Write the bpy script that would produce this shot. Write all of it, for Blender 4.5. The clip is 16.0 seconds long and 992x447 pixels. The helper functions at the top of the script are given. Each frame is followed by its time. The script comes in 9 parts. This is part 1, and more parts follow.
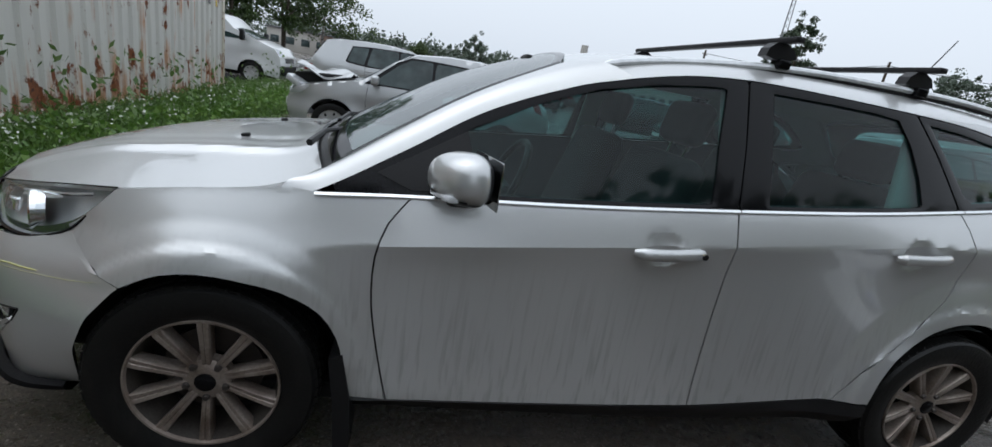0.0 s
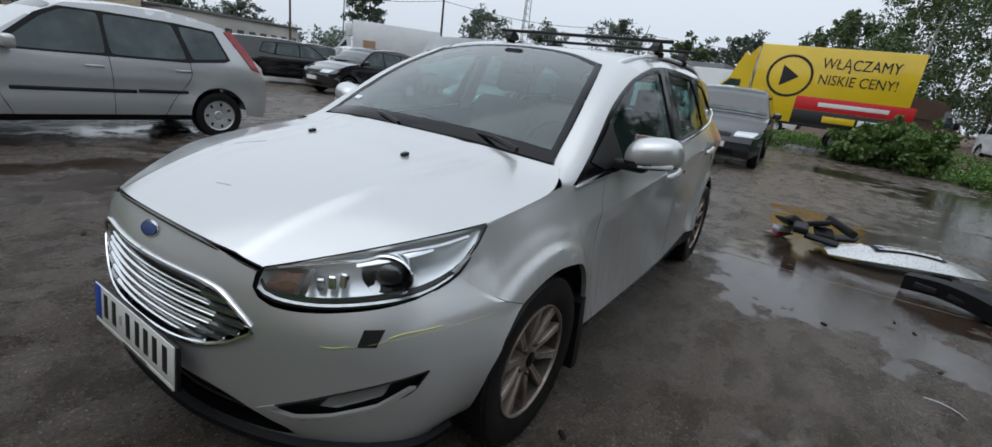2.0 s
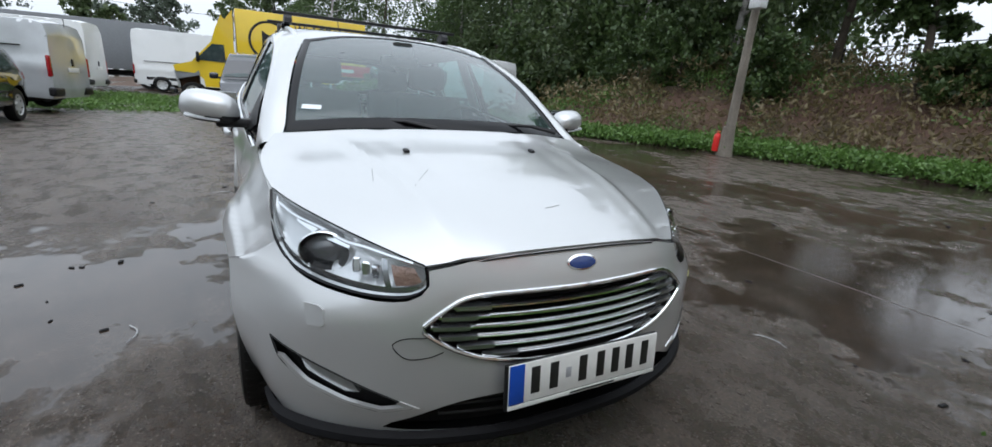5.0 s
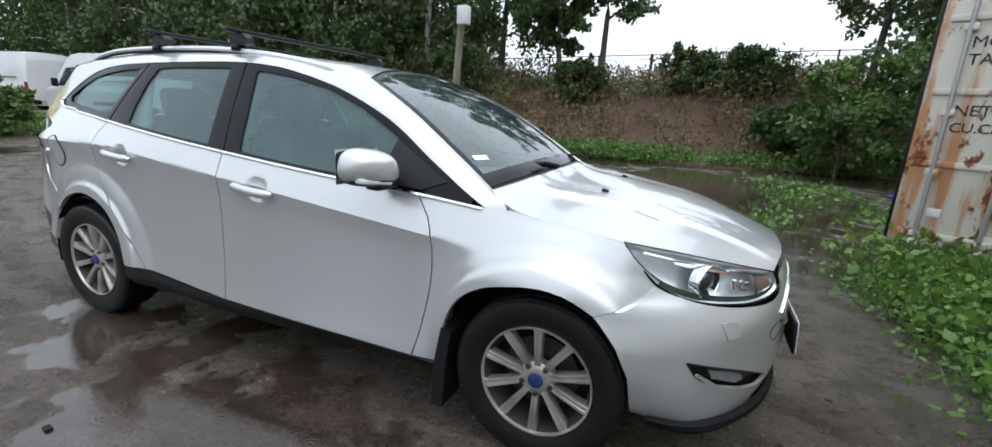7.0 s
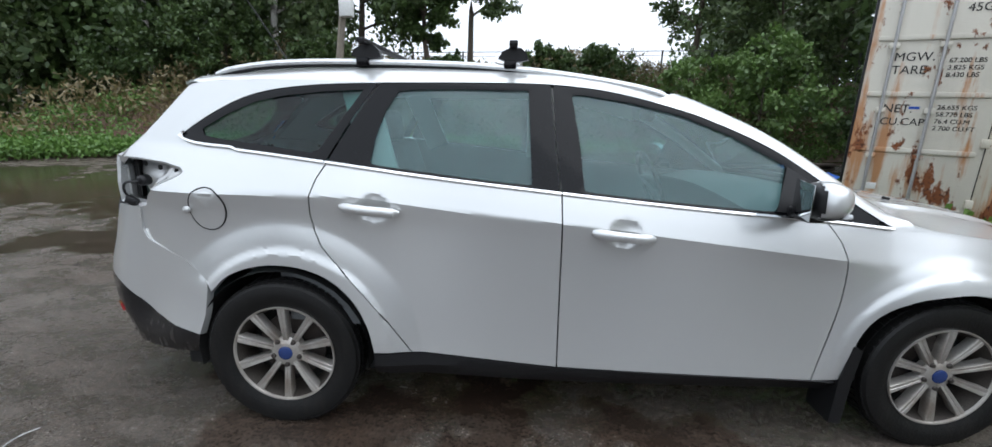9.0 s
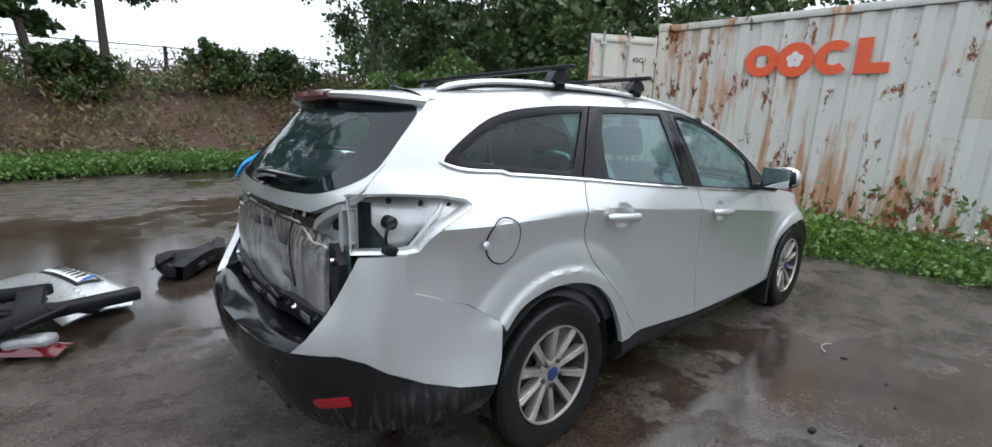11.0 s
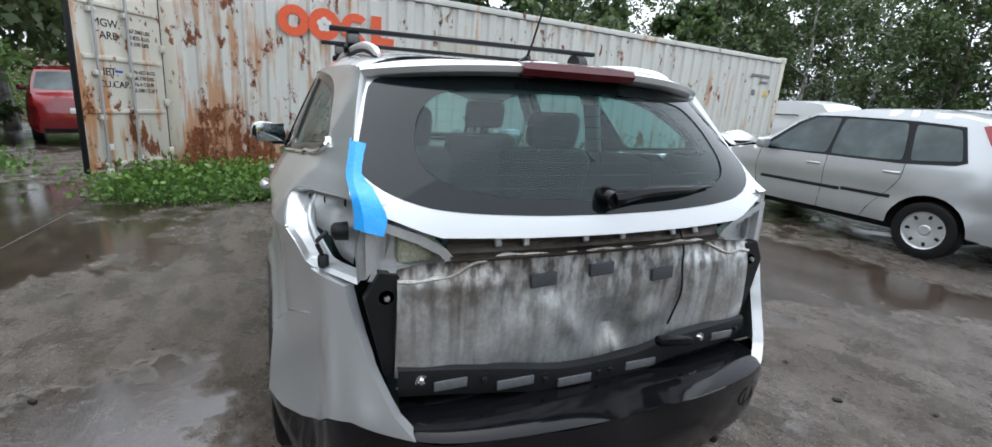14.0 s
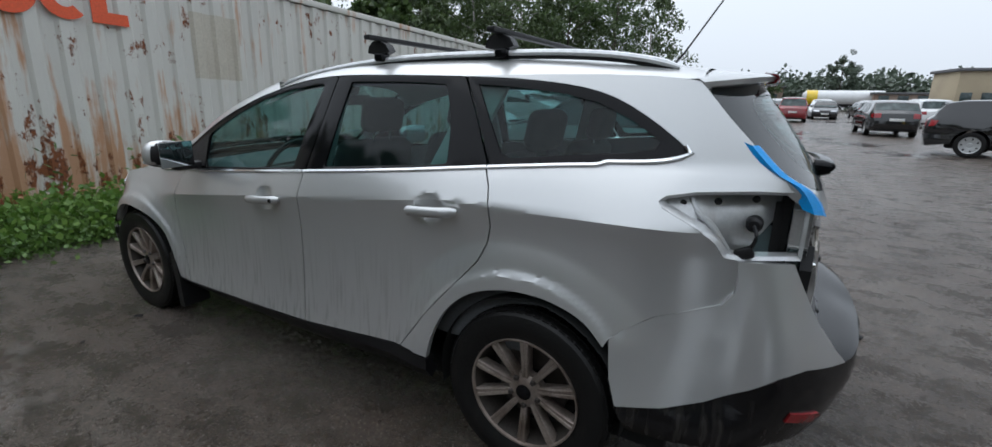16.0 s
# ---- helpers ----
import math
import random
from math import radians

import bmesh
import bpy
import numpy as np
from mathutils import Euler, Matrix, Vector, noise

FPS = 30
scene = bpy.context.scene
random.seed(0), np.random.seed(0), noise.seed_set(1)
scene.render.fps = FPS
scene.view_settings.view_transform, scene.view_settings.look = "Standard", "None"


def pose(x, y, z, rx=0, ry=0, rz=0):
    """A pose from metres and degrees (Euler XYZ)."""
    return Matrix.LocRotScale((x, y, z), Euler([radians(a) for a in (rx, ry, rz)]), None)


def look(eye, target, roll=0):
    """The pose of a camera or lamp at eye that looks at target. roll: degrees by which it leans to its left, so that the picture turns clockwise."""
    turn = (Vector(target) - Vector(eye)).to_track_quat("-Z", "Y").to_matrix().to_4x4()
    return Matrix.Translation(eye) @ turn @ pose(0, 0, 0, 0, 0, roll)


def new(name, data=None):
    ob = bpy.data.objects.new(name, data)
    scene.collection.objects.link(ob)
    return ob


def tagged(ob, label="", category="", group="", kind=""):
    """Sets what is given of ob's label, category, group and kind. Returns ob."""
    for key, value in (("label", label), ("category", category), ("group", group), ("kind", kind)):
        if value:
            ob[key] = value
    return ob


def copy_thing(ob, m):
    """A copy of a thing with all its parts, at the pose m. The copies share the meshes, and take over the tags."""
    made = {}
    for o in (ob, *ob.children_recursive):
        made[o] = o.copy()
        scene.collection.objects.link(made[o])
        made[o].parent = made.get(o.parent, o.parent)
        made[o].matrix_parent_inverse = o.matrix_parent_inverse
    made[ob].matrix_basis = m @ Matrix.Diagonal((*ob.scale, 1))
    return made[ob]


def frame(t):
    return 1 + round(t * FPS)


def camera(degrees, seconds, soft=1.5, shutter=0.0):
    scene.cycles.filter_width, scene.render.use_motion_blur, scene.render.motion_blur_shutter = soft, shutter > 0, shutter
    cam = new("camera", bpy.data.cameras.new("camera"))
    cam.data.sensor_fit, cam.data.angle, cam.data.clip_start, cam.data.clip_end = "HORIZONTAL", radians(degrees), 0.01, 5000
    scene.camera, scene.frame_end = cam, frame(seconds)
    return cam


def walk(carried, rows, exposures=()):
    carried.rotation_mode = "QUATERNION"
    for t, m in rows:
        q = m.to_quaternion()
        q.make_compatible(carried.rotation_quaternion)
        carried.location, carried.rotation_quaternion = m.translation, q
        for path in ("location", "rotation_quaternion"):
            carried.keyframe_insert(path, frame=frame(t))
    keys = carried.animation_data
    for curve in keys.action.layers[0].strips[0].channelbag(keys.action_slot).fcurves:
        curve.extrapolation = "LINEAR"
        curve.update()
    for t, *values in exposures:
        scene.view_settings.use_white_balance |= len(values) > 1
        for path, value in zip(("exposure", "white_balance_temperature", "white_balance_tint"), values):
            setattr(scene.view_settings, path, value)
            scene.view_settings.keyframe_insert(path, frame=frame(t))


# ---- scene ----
cam = camera(92.9, 16.0)
PATH = [
    (0, (0.824, 2.123, 1.277), (0.423, 0.25, 0.7), 9.7),
    (0.5, (1.337, 2.152, 1.269), (0.592, 0.398, 0.663), 8.9),
    (0.6, (1.443, 2.114, 1.268), (0.636, 0.394, 0.643), 8.0),
    (1, (1.87, 1.968, 1.265), (0.844, 0.372, 0.633), 9.2),
    (1.5, (2.357, 1.747, 1.277), (0.992, 0.415, 0.674), 9.8),
    (2, (2.658, 1.476, 1.259), (1.044, 0.459, 0.657), 7.4),
    (2.3, (2.79, 1.346, 1.241), (1.069, 0.516, 0.65), 5.3),
    (2.5, (2.895, 1.26, 1.202), (1.141, 0.485, 0.634), 4.6),
    (3, (3.107, 0.945, 1.148), (1.272, 0.37, 0.597), 6.1),
    (3.5, (3.198, 0.587, 1.214), (1.302, 0.27, 0.663), 4.8),
    (4, (3.267, 0.117, 1.193), (1.343, 0.243, 0.662), 5.6),
    (4.3, (3.235, -0.149, 1.159), (1.337, 0.205, 0.638), 2.9),
    (4.5, (3.191, -0.342, 1.177), (1.338, 0.188, 0.643), 2.2),
    (5, (3.118, -0.816, 1.163), (1.422, 0.102, 0.633), 4.1),
    (5.2, (3.082, -0.993, 1.204), (1.472, 0.07, 0.677), 5.1),
    (7.3, (1.487, -2.408, 1.268), (0.902, -0.567, 0.752), 1.7),
    (7.4, (1.401, -2.432, 1.3), (0.874, -0.581, 0.754), 1.5),
    (7.5, (1.312, -2.474, 1.284), (0.851, -0.596, 0.773), 2.0),
    (8, (0.752, -2.575, 1.284), (0.58, -0.643, 0.796), 1.6),
    (8.5, (0.031, -2.606, 1.275), (-0.094, -0.666, 0.806), 2.2),
    (8.6, (-0.09, -2.605, 1.299), (-0.213, -0.663, 0.836), 1.8),
    (8.7, (-0.17, -2.606, 1.311), (-0.283, -0.664, 0.845), 1.6),
    (10.8, (-2.513, -2.118, 1.268), (-1.367, -0.528, 0.869), 2.1),
    (11, (-2.681, -2.029, 1.3), (-1.394, -0.552, 0.898), 1.5),
    (11.5, (-3.024, -1.667, 1.28), (-1.49, -0.457, 0.854), 0.6),
    (12, (-3.307, -1.226, 1.281), (-1.533, -0.411, 0.847), 2.3),
    (12.5, (-3.383, -0.765, 1.266), (-1.455, -0.477, 0.821), 1.2),
    (13, (-3.391, -0.182, 1.279), (-1.45, -0.294, 0.809), 2.5),
    (13.2, (-3.371, -0.015, 1.296), (-1.44, -0.227, 0.82), 2.0),
    (13.5, (-3.32, 0.273, 1.296), (-1.422, -0.133, 0.814), 1.7),
    (14, (-3.138, 0.758, 1.314), (-1.357, -0.004, 0.817), 3.1),
    (14.5, (-2.959, 1.183, 1.34), (-1.406, 0.08, 0.733), 2.3),
    (15, (-2.483, 1.505, 1.303), (-1.309, -0.005, 0.716), 2.9),
    (15.5, (-2.201, 1.757, 1.276), (-1.178, 0.1, 0.82), 0.9),
    (16, (-1.968, 2.18, 1.325), (-1.001, 0.506, 0.81), 0.9),
]
STOPS = [(t, e, 6080, 10) for t, e in ((0.0, 0.28), (1.5, 0.22), (2.5, 0.15), (3.5, 0.38), (5.0, 0.62), (8.0, 0.95), (11.0, 0.98), (12.0, 1.05), (12.5, 1.32), (13.0, 1.30), (14.5, 0.95), (15.5, 0.36), (16.0, 0.38))]
walk(cam, [(t, look(eye, target, roll)) for t, eye, target, roll in PATH], STOPS)

# ---- light: overcast, rainy daylight ----
world = bpy.data.worlds.new("overcast_sky")
scene.world = world
world.use_nodes = True
wn, wl = world.node_tree.nodes, world.node_tree.links
sky = wn.new("ShaderNodeTexSky")
sky.sky_type, sky.sun_disc = "NISHITA", False
sky.sun_elevation, sky.sun_rotation = radians(70), radians(106)
sky.air_density, sky.dust_density, sky.ozone_density = 2.0, 8.0, 1.0
grey = wn.new("ShaderNodeHueSaturation")
grey.inputs["Saturation"].default_value = 0.12
dim = wn.new("ShaderNodeVectorMath")
dim.operation = "SCALE"
dim.inputs["Scale"].default_value = 0.025
veil = wn.new("ShaderNodeVectorMath")
veil.operation = "ADD"
# an overcast sky is brighter overhead than at the horizon
heaven = wn.new("ShaderNodeTexCoord")
upward = wn.new("ShaderNodeSeparateXYZ")
lift_ = wn.new("ShaderNodeMapRange")
for key_, v_ in (("From Min", 0.0), ("From Max", 1.0), ("To Min", 1.0), ("To Max", 1.36)):
    lift_.inputs[key_].default_value = v_
cover = wn.new("ShaderNodeVectorMath")
cover.operation = "SCALE"
cover.inputs[0].default_value = (0.575, 0.61, 0.645)
wl.new(heaven.outputs["Generated"], upward.inputs[0])
wl.new(upward.outputs["Z"], lift_.inputs["Value"])
wl.new(lift_.outputs[0], cover.inputs["Scale"])
wl.new(cover.outputs[0], veil.inputs[1])
wl.new(sky.outputs[0], grey.inputs["Color"])
wl.new(grey.outputs[0], dim.inputs[0])
wl.new(dim.outputs[0], veil.inputs[0])
wl.new(veil.outputs[0], wn["Background"].inputs["Color"])
wn["Background"].inputs["Strength"].default_value = 1.0
sun = new("sun", bpy.data.lights.new("sun", "SUN"))
sun.data.energy, sun.data.angle, sun.data.color = 0.55, radians(80), (1.0, 0.98, 0.95)
sun.matrix_world = look((0, 0, 30), (-3.5, 1.0, 20.0))


# ---- materials ----
def mat(name, color, rough=0.5, metal=0.0, var=0.12, scale=6.0, bump=0.0, bscale=40.0, coat=0.0, spec=0.5, second=None, second_scale=1.2, amount=0.4):
    """A surface with fine grain, larger blotches towards a second colour, and relief."""
    m = bpy.data.materials.new(name)
    m.use_nodes = True
    n, l = m.node_tree.nodes, m.node_tree.links
    p = n["Principled BSDF"]
    p.inputs["Roughness"].default_value, p.inputs["Metallic"].default_value = rough, metal
    p.inputs["Coat Weight"].default_value, p.inputs["Specular IOR Level"].default_value = coat, spec
    p.inputs["Coat Roughness"].default_value = 0.03
    tc = n.new("ShaderNodeTexCoord")
    fine = n.new("ShaderNodeTexNoise")
    fine.inputs["Scale"].default_value, fine.inputs["Detail"].default_value = scale * 6, 6
    l.new(tc.outputs["Object"], fine.inputs["Vector"])
    big = n.new("ShaderNodeTexNoise")
    big.inputs["Scale"].default_value, big.inputs["Detail"].default_value = second_scale, 5
    l.new(tc.outputs["Object"], big.inputs["Vector"])
    blotch = n.new("ShaderNodeMapRange")
    blotch.inputs["From Min"].default_value, blotch.inputs["From Max"].default_value = 0.45, 0.7
    blotch.inputs["To Max"].default_value = amount
    l.new(big.outputs["Fac"], blotch.inputs["Value"])
    mix = n.new("ShaderNodeMixRGB")
    mix.inputs["Color1"].default_value = (*color, 1)
    mix.inputs["Color2"].default_value = (*(second or [c * (1 - var) for c in color]), 1)
    l.new(blotch.outputs[0], mix.inputs["Fac"])
    shade = n.new("ShaderNodeMixRGB")
    shade.blend_type = "MULTIPLY"
    shade.inputs["Fac"].default_value = 1.0
    l.new(mix.outputs[0], shade.inputs["Color1"])
    ramp = n.new("ShaderNodeMapRange")
    ramp.inputs["From Min"].default_value, ramp.inputs["From Max"].default_value = 0.25, 0.75
    ramp.inputs["To Min"].default_value, ramp.inputs["To Max"].default_value = 1 - var, 1 + var
    l.new(fine.outputs["Fac"], ramp.inputs["Value"])
    l.new(ramp.outputs[0], shade.inputs["Color2"])
    l.new(shade.outputs[0], p.inputs["Base Color"])
    if bump:
        rel = n.new("ShaderNodeTexNoise")
        rel.inputs["Scale"].default_value, rel.inputs["Detail"].default_value = bscale, 6
        l.new(tc.outputs["Object"], rel.inputs["Vector"])
        b = n.new("ShaderNodeBump")
        b.inputs["Strength"].default_value, b.inputs["Distance"].default_value = bump, 0.01
        l.new(rel.outputs["Fac"], b.inputs["Height"])
        l.new(b.outputs[0], p.inputs["Normal"])
    return m


def streaked(m, color, low, high, strength, sx=60.0, sz=2.5, cut=0.5):
    """Run-down streaks of dirt on an existing surface, between two heights."""
    n, l = m.node_tree.nodes, m.node_tree.links
    p = n["Principled BSDF"]
    tc = n.new("ShaderNodeTexCoord")
    mp = n.new("ShaderNodeMapping")
    mp.inputs["Scale"].default_value = (sx, sx, sz)
    l.new(tc.outputs["Object"], mp.inputs["Vector"])
    ns = n.new("ShaderNodeTexNoise")
    ns.inputs["Scale"].default_value, ns.inputs["Detail"].default_value = 1.0, 4
    l.new(mp.outputs[0], ns.inputs["Vector"])
    sep = n.new("ShaderNodeSeparateXYZ")
    l.new(tc.outputs["Object"], sep.inputs[0])
    zr = n.new("ShaderNodeMapRange")
    zr.inputs["From Min"].default_value, zr.inputs["From Max"].default_value = high, low
    l.new(sep.outputs["Z"], zr.inputs["Value"])
    nr = n.new("ShaderNodeMapRange")
    nr.inputs["From Min"].default_value, nr.inputs["From Max"].default_value = cut, cut + 0.2
    l.new(ns.outputs["Fac"], nr.inputs["Value"])
    mul = n.new("ShaderNodeMath")
    mul.operation = "MULTIPLY"
    l.new(zr.outputs[0], mul.inputs[0])
    l.new(nr.outputs[0], mul.inputs[1])
    mul2 = n.new("ShaderNodeMath")
    mul2.operation = "MULTIPLY"
    mul2.inputs[1].default_value = strength
    l.new(mul.outputs[0], mul2.inputs[0])
    mix = n.new("ShaderNodeMixRGB")
    mix.inputs["Color2"].default_value = (*color, 1)
    old = p.inputs["Base Color"].links[0].from_socket
    l.new(old, mix.inputs["Color1"])
    l.new(mul2.outputs[0], mix.inputs["Fac"])
    l.new(mix.outputs[0], p.inputs["Base Color"])
    for key, value in (("Metallic", 0.0), ("Roughness", 0.6)):
        mr = n.new("ShaderNodeMapRange")
        mr.inputs["To Min"].default_value, mr.inputs["To Max"].default_value = p.inputs[key].default_value, value
        l.new(mul2.outputs[0], mr.inputs["Value"])
        l.new(mr.outputs[0], p.inputs[key])
    return m


def droplets(m, strength=0.25, scale=180.0):
    """Rain drops standing on a surface."""
    n, l = m.node_tree.nodes, m.node_tree.links
    p = n["Principled BSDF"]
    tc = n.new("ShaderNodeTexCoord")
    v = n.new("ShaderNodeTexVoronoi")
    v.inputs["Scale"].default_value = scale
    l.new(tc.outputs["Object"], v.inputs["Vector"])
    r = n.new("ShaderNodeMapRange")
    r.inputs["From Min"].default_value, r.inputs["From Max"].default_value = 0.30, 0.12
    l.new(v.outputs["Distance"], r.inputs["Value"])
    ns = n.new("ShaderNodeTexNoise")
    ns.inputs["Scale"].default_value = 9.0
    l.new(tc.outputs["Object"], ns.inputs["Vector"])
    nr = n.new("ShaderNodeMapRange")
    nr.inputs["From Min"].default_value, nr.inputs["From Max"].default_value = 0.5, 0.62
    l.new(ns.outputs["Fac"], nr.inputs["Value"])
    mul = n.new("ShaderNodeMath")
    mul.operation = "MULTIPLY"
    l.new(r.outputs[0], mul.inputs[0])
    l.new(nr.outputs[0], mul.inputs[1])
    b = n.new("ShaderNodeBump")
    b.inputs["Strength"].default_value, b.inputs["Distance"].default_value = strength, 0.002
    l.new(mul.outputs[0], b.inputs["Height"])
    l.new(b.outputs[0], p.inputs["Coat Normal"] if p.inputs["Coat Weight"].default_value else p.inputs["Normal"])
    return m


def pane(name, tint, gloss=0.03, fog=0.0, fall=4.0, least=0.035):
    """Thin window glass: tinted see-through with a mirror coat at glancing angles; fog: diffuse teal share, for mist
    and for light painted into the windscreen.
    """
    m = bpy.data.materials.new(name)
    m.use_nodes = True
    n, l = m.node_tree.nodes, m.node_tree.links
    n.remove(n["Principled BSDF"])
    t, g, mix, fr = n.new("ShaderNodeBsdfTransparent"), n.new("ShaderNodeBsdfGlossy"), n.new("ShaderNodeMixShader"), n.new("ShaderNodeLayerWeight")
    t.inputs["Color"].default_value = (*tint, 1)
    g.inputs["Roughness"].default_value = gloss
    fr.inputs["Blend"].default_value = 0.5
    steep, coat_ = n.new("ShaderNodeMath"), n.new("ShaderNodeMath")
    steep.operation, coat_.operation = "POWER", "MULTIPLY_ADD"
    steep.inputs[1].default_value, coat_.inputs[1].default_value, coat_.inputs[2].default_value = fall, 0.85, least
    l.new(fr.outputs["Facing"], steep.inputs[0])
    l.new(steep.outputs[0], coat_.inputs[0])
    see = t
    if fog:
        d, fm = n.new("ShaderNodeBsdfDiffuse"), n.new("ShaderNodeMixShader")
        d.inputs["Color"].default_value = (0.30, 0.47, 0.48, 1)
        tc, ns, nr = n.new("ShaderNodeTexCoord"), n.new("ShaderNodeTexNoise"), n.new("ShaderNodeMapRange")
        mp = n.new("ShaderNodeMapping")
        mp.inputs["Scale"].default_value = (22, 22, 2.5)
        ns.inputs["Scale"].default_value, ns.inputs["Detail"].default_value = 1.0, 4
        l.new(tc.outputs["Object"], mp.inputs["Vector"])
        l.new(mp.outputs[0], ns.inputs["Vector"])
        nr.inputs["From Min"].default_value, nr.inputs["From Max"].default_value = 0.35, 0.7
        nr.inputs["To Min"].default_value, nr.inputs["To Max"].default_value = fog, fog * 0.7
        l.new(ns.outputs["Fac"], nr.inputs["Value"])
        l.new(nr.outputs[0], fm.inputs["Fac"])
        l.new(t.outputs[0], fm.inputs[1])
        l.new(d.outputs[0], fm.inputs[2])
        see = fm
    l.new(coat_.outputs[0], mix.inputs["Fac"])
    l.new(see.outputs[0], mix.inputs[1])
    l.new(g.outputs[0], mix.inputs[2])
    l.new(mix.outputs[0], n["Material Output"].inputs["Surface"])
    return m


SILVER = droplets(mat("silver_paint", (0.555, 0.562, 0.56), 0.29, 0.56, 0.03, 140, coat=1.0, second=(0.53, 0.543, 0.552), amount=0.4))
SILVER_DIRTY = streaked(droplets(mat("silver_paint_dirty", (0.555, 0.562, 0.56), 0.29, 0.56, 0.03, 140, coat=0.95)), (0.065, 0.060, 0.052), 0.25, 0.80, 0.5)
BLACK_PLASTIC = mat("black_plastic", (0.010, 0.010, 0.011), 0.42, 0, 0.15, 30, 0.15, 300, spec=0.3)
MATT_BLACK = mat("matt_black_plastic", (0.006, 0.006, 0.007), 0.55, 0, 0.2, 30, 0.2, 200, spec=0.12)
GLOSS_BLACK = mat("gloss_black", (0.005, 0.005, 0.006), 0.10, 0, 0.1, 10, spec=0.2)
BORDER = mat("glass_border", (0.006, 0.009, 0.010), 0.03, 0, 0.1, 10, spec=0.35)
# near-black: real dark parts, and shade put into the colour of gaps and hollows
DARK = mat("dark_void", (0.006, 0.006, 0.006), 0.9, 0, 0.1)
CHROME = mat("chrome", (0.85, 0.86, 0.87), 0.10, 1.0, 0.02)
RUBBER = streaked(mat("tyre_rubber", (0.007, 0.007, 0.007), 0.48, 0, 0.2, 20, 0.2, 90, spec=0.28), (0.04, 0.034, 0.028), -0.32, 0.35, 0.2, 30, 8)
ALLOY = mat("alloy_rim", (0.50, 0.48, 0.45), 0.38, 0.7, 0.12, 20, second=(0.26, 0.21, 0.17), second_scale=9, amount=0.75)
ALLOY_BROWN = mat("alloy_rim_brake_dust", (0.33, 0.28, 0.245), 0.42, 0.6, 0.2, 20, second=(0.11, 0.075, 0.055), second_scale=9, amount=0.85)
BARREL = mat("grimy_rim_barrel", (0.050, 0.043, 0.037), 0.6, 0.3, 0.3, 25, second=(0.024, 0.019, 0.016), second_scale=9, amount=0.8)
CAP_BLUE = mat("cap_blue", (0.02, 0.04, 0.14), 0.25)
# fog here is reflected and cabin light put into the windscreen as colour
GLASS = pane("window_glass", (0.62, 0.77, 0.74), fog=0.10, fall=3.0, least=0.06)
GLASS_SIDE = pane("side_glass", (0.33, 0.54, 0.53), fog=0.015, fall=4.5, least=0.03)
GLASS_MIST = pane("misted_glass", (0.42, 0.62, 0.62), fog=0.22)
GLASS_REAR = pane("rear_glass", (0.60, 0.84, 0.83), fog=0.05, fall=4.5, least=0.03)
GLASS_CLEAR = pane("lamp_glass", (0.92, 0.94, 0.95))
GLASS_BG = pane("dark_window", (0.10, 0.13, 0.13))
BARE = mat("bare_primer_metal", (0.50, 0.51, 0.52), 0.42, 0.35, 0.15, 12, 0.2, 30, second=(0.20, 0.18, 0.16), second_scale=5, amount=0.6)
GRIMY = streaked(streaked(streaked(mat("grimy_tailgate_metal", (0.54, 0.545, 0.54), 0.33, 0.60, 0.16, 14, 0.25, 14, second=(0.22, 0.19, 0.16), second_scale=5.0, amount=0.65), (0.030, 0.022, 0.016), 0.96, 0.74, 1.0, 38, 20.0, 0.40), (0.085, 0.062, 0.045), 0.90, 0.58, 0.85, 30, 1.4, 0.50), (0.045, 0.034, 0.026), 0.62, 0.74, 0.8, 30, 6.0, 0.50)
RAIL_GRIME = mat("grimy_rail_metal", (0.085, 0.070, 0.058), 0.38, 0.35, 0.3, 10, 0.4, 30, second=(0.035, 0.027, 0.022), second_scale=7, amount=0.9)
SEALANT = mat("cracked_sealant", (0.55, 0.52, 0.47), 0.6, 0, 0.3, 20, 0.6, 60, second=(0.20, 0.16, 0.12), second_scale=12, amount=0.9)
LAMP_FROST = mat("plate_lamp_plastic", (0.12, 0.125, 0.13), 0.3, 0, 0.2, 20)
PRIMER = mat("silver_inner_paint", (0.56, 0.57, 0.575), 0.32, 0.45, 0.08, 16, 0.1, 20, second=(0.36, 0.34, 0.31), second_scale=7, amount=0.5)
SEAT = mat("seat_cloth", (0.035, 0.036, 0.038), 0.85, 0, 0.3, 60, 0.3, 400)
TRIM = mat("grey_interior", (0.10, 0.105, 0.11), 0.7, 0, 0.2, 30)
HEADLINER = mat("light_headliner", (0.45, 0.45, 0.43), 0.9, 0, 0.1, 30)
RED_LENS = mat("red_lens", (0.28, 0.008, 0.012), 0.12, 0, 0.2, 10, coat=0.5)
DARK_RED = mat("dark_red_lens", (0.09, 0.005, 0.008), 0.12, 0, 0.2, 10, coat=0.5)
ORANGE_LENS = mat("orange_lens", (0.27, 0.17, 0.13), 0.25, 0.3, 0.3, 14, 0.6, 60)
WHITE_PLATE = mat("plate_white", (0.70, 0.70, 0.68), 0.4, 0, 0.06)
PLATE_BLUE = mat("plate_blue", (0.012, 0.07, 0.42), 0.4)
INK = mat("ink_black", (0.012, 0.012, 0.012), 0.5)
BLUE_TAPE = mat("blue_tape", (0.01, 0.30, 0.76), 0.28, 0, 0.1, 20, 0.5, 25)
MIRROR = mat("mirror_glass", (0.45, 0.47, 0.48), 0.02, 1.0, 0.01)
YELLOW_SCRATCH = mat("yellow_scratch", (0.44, 0.44, 0.17), 0.5, 0, 0.2, 40)
SATIN = mat("satin_metal", (0.36, 0.37, 0.38), 0.22, 0.9, 0.05)
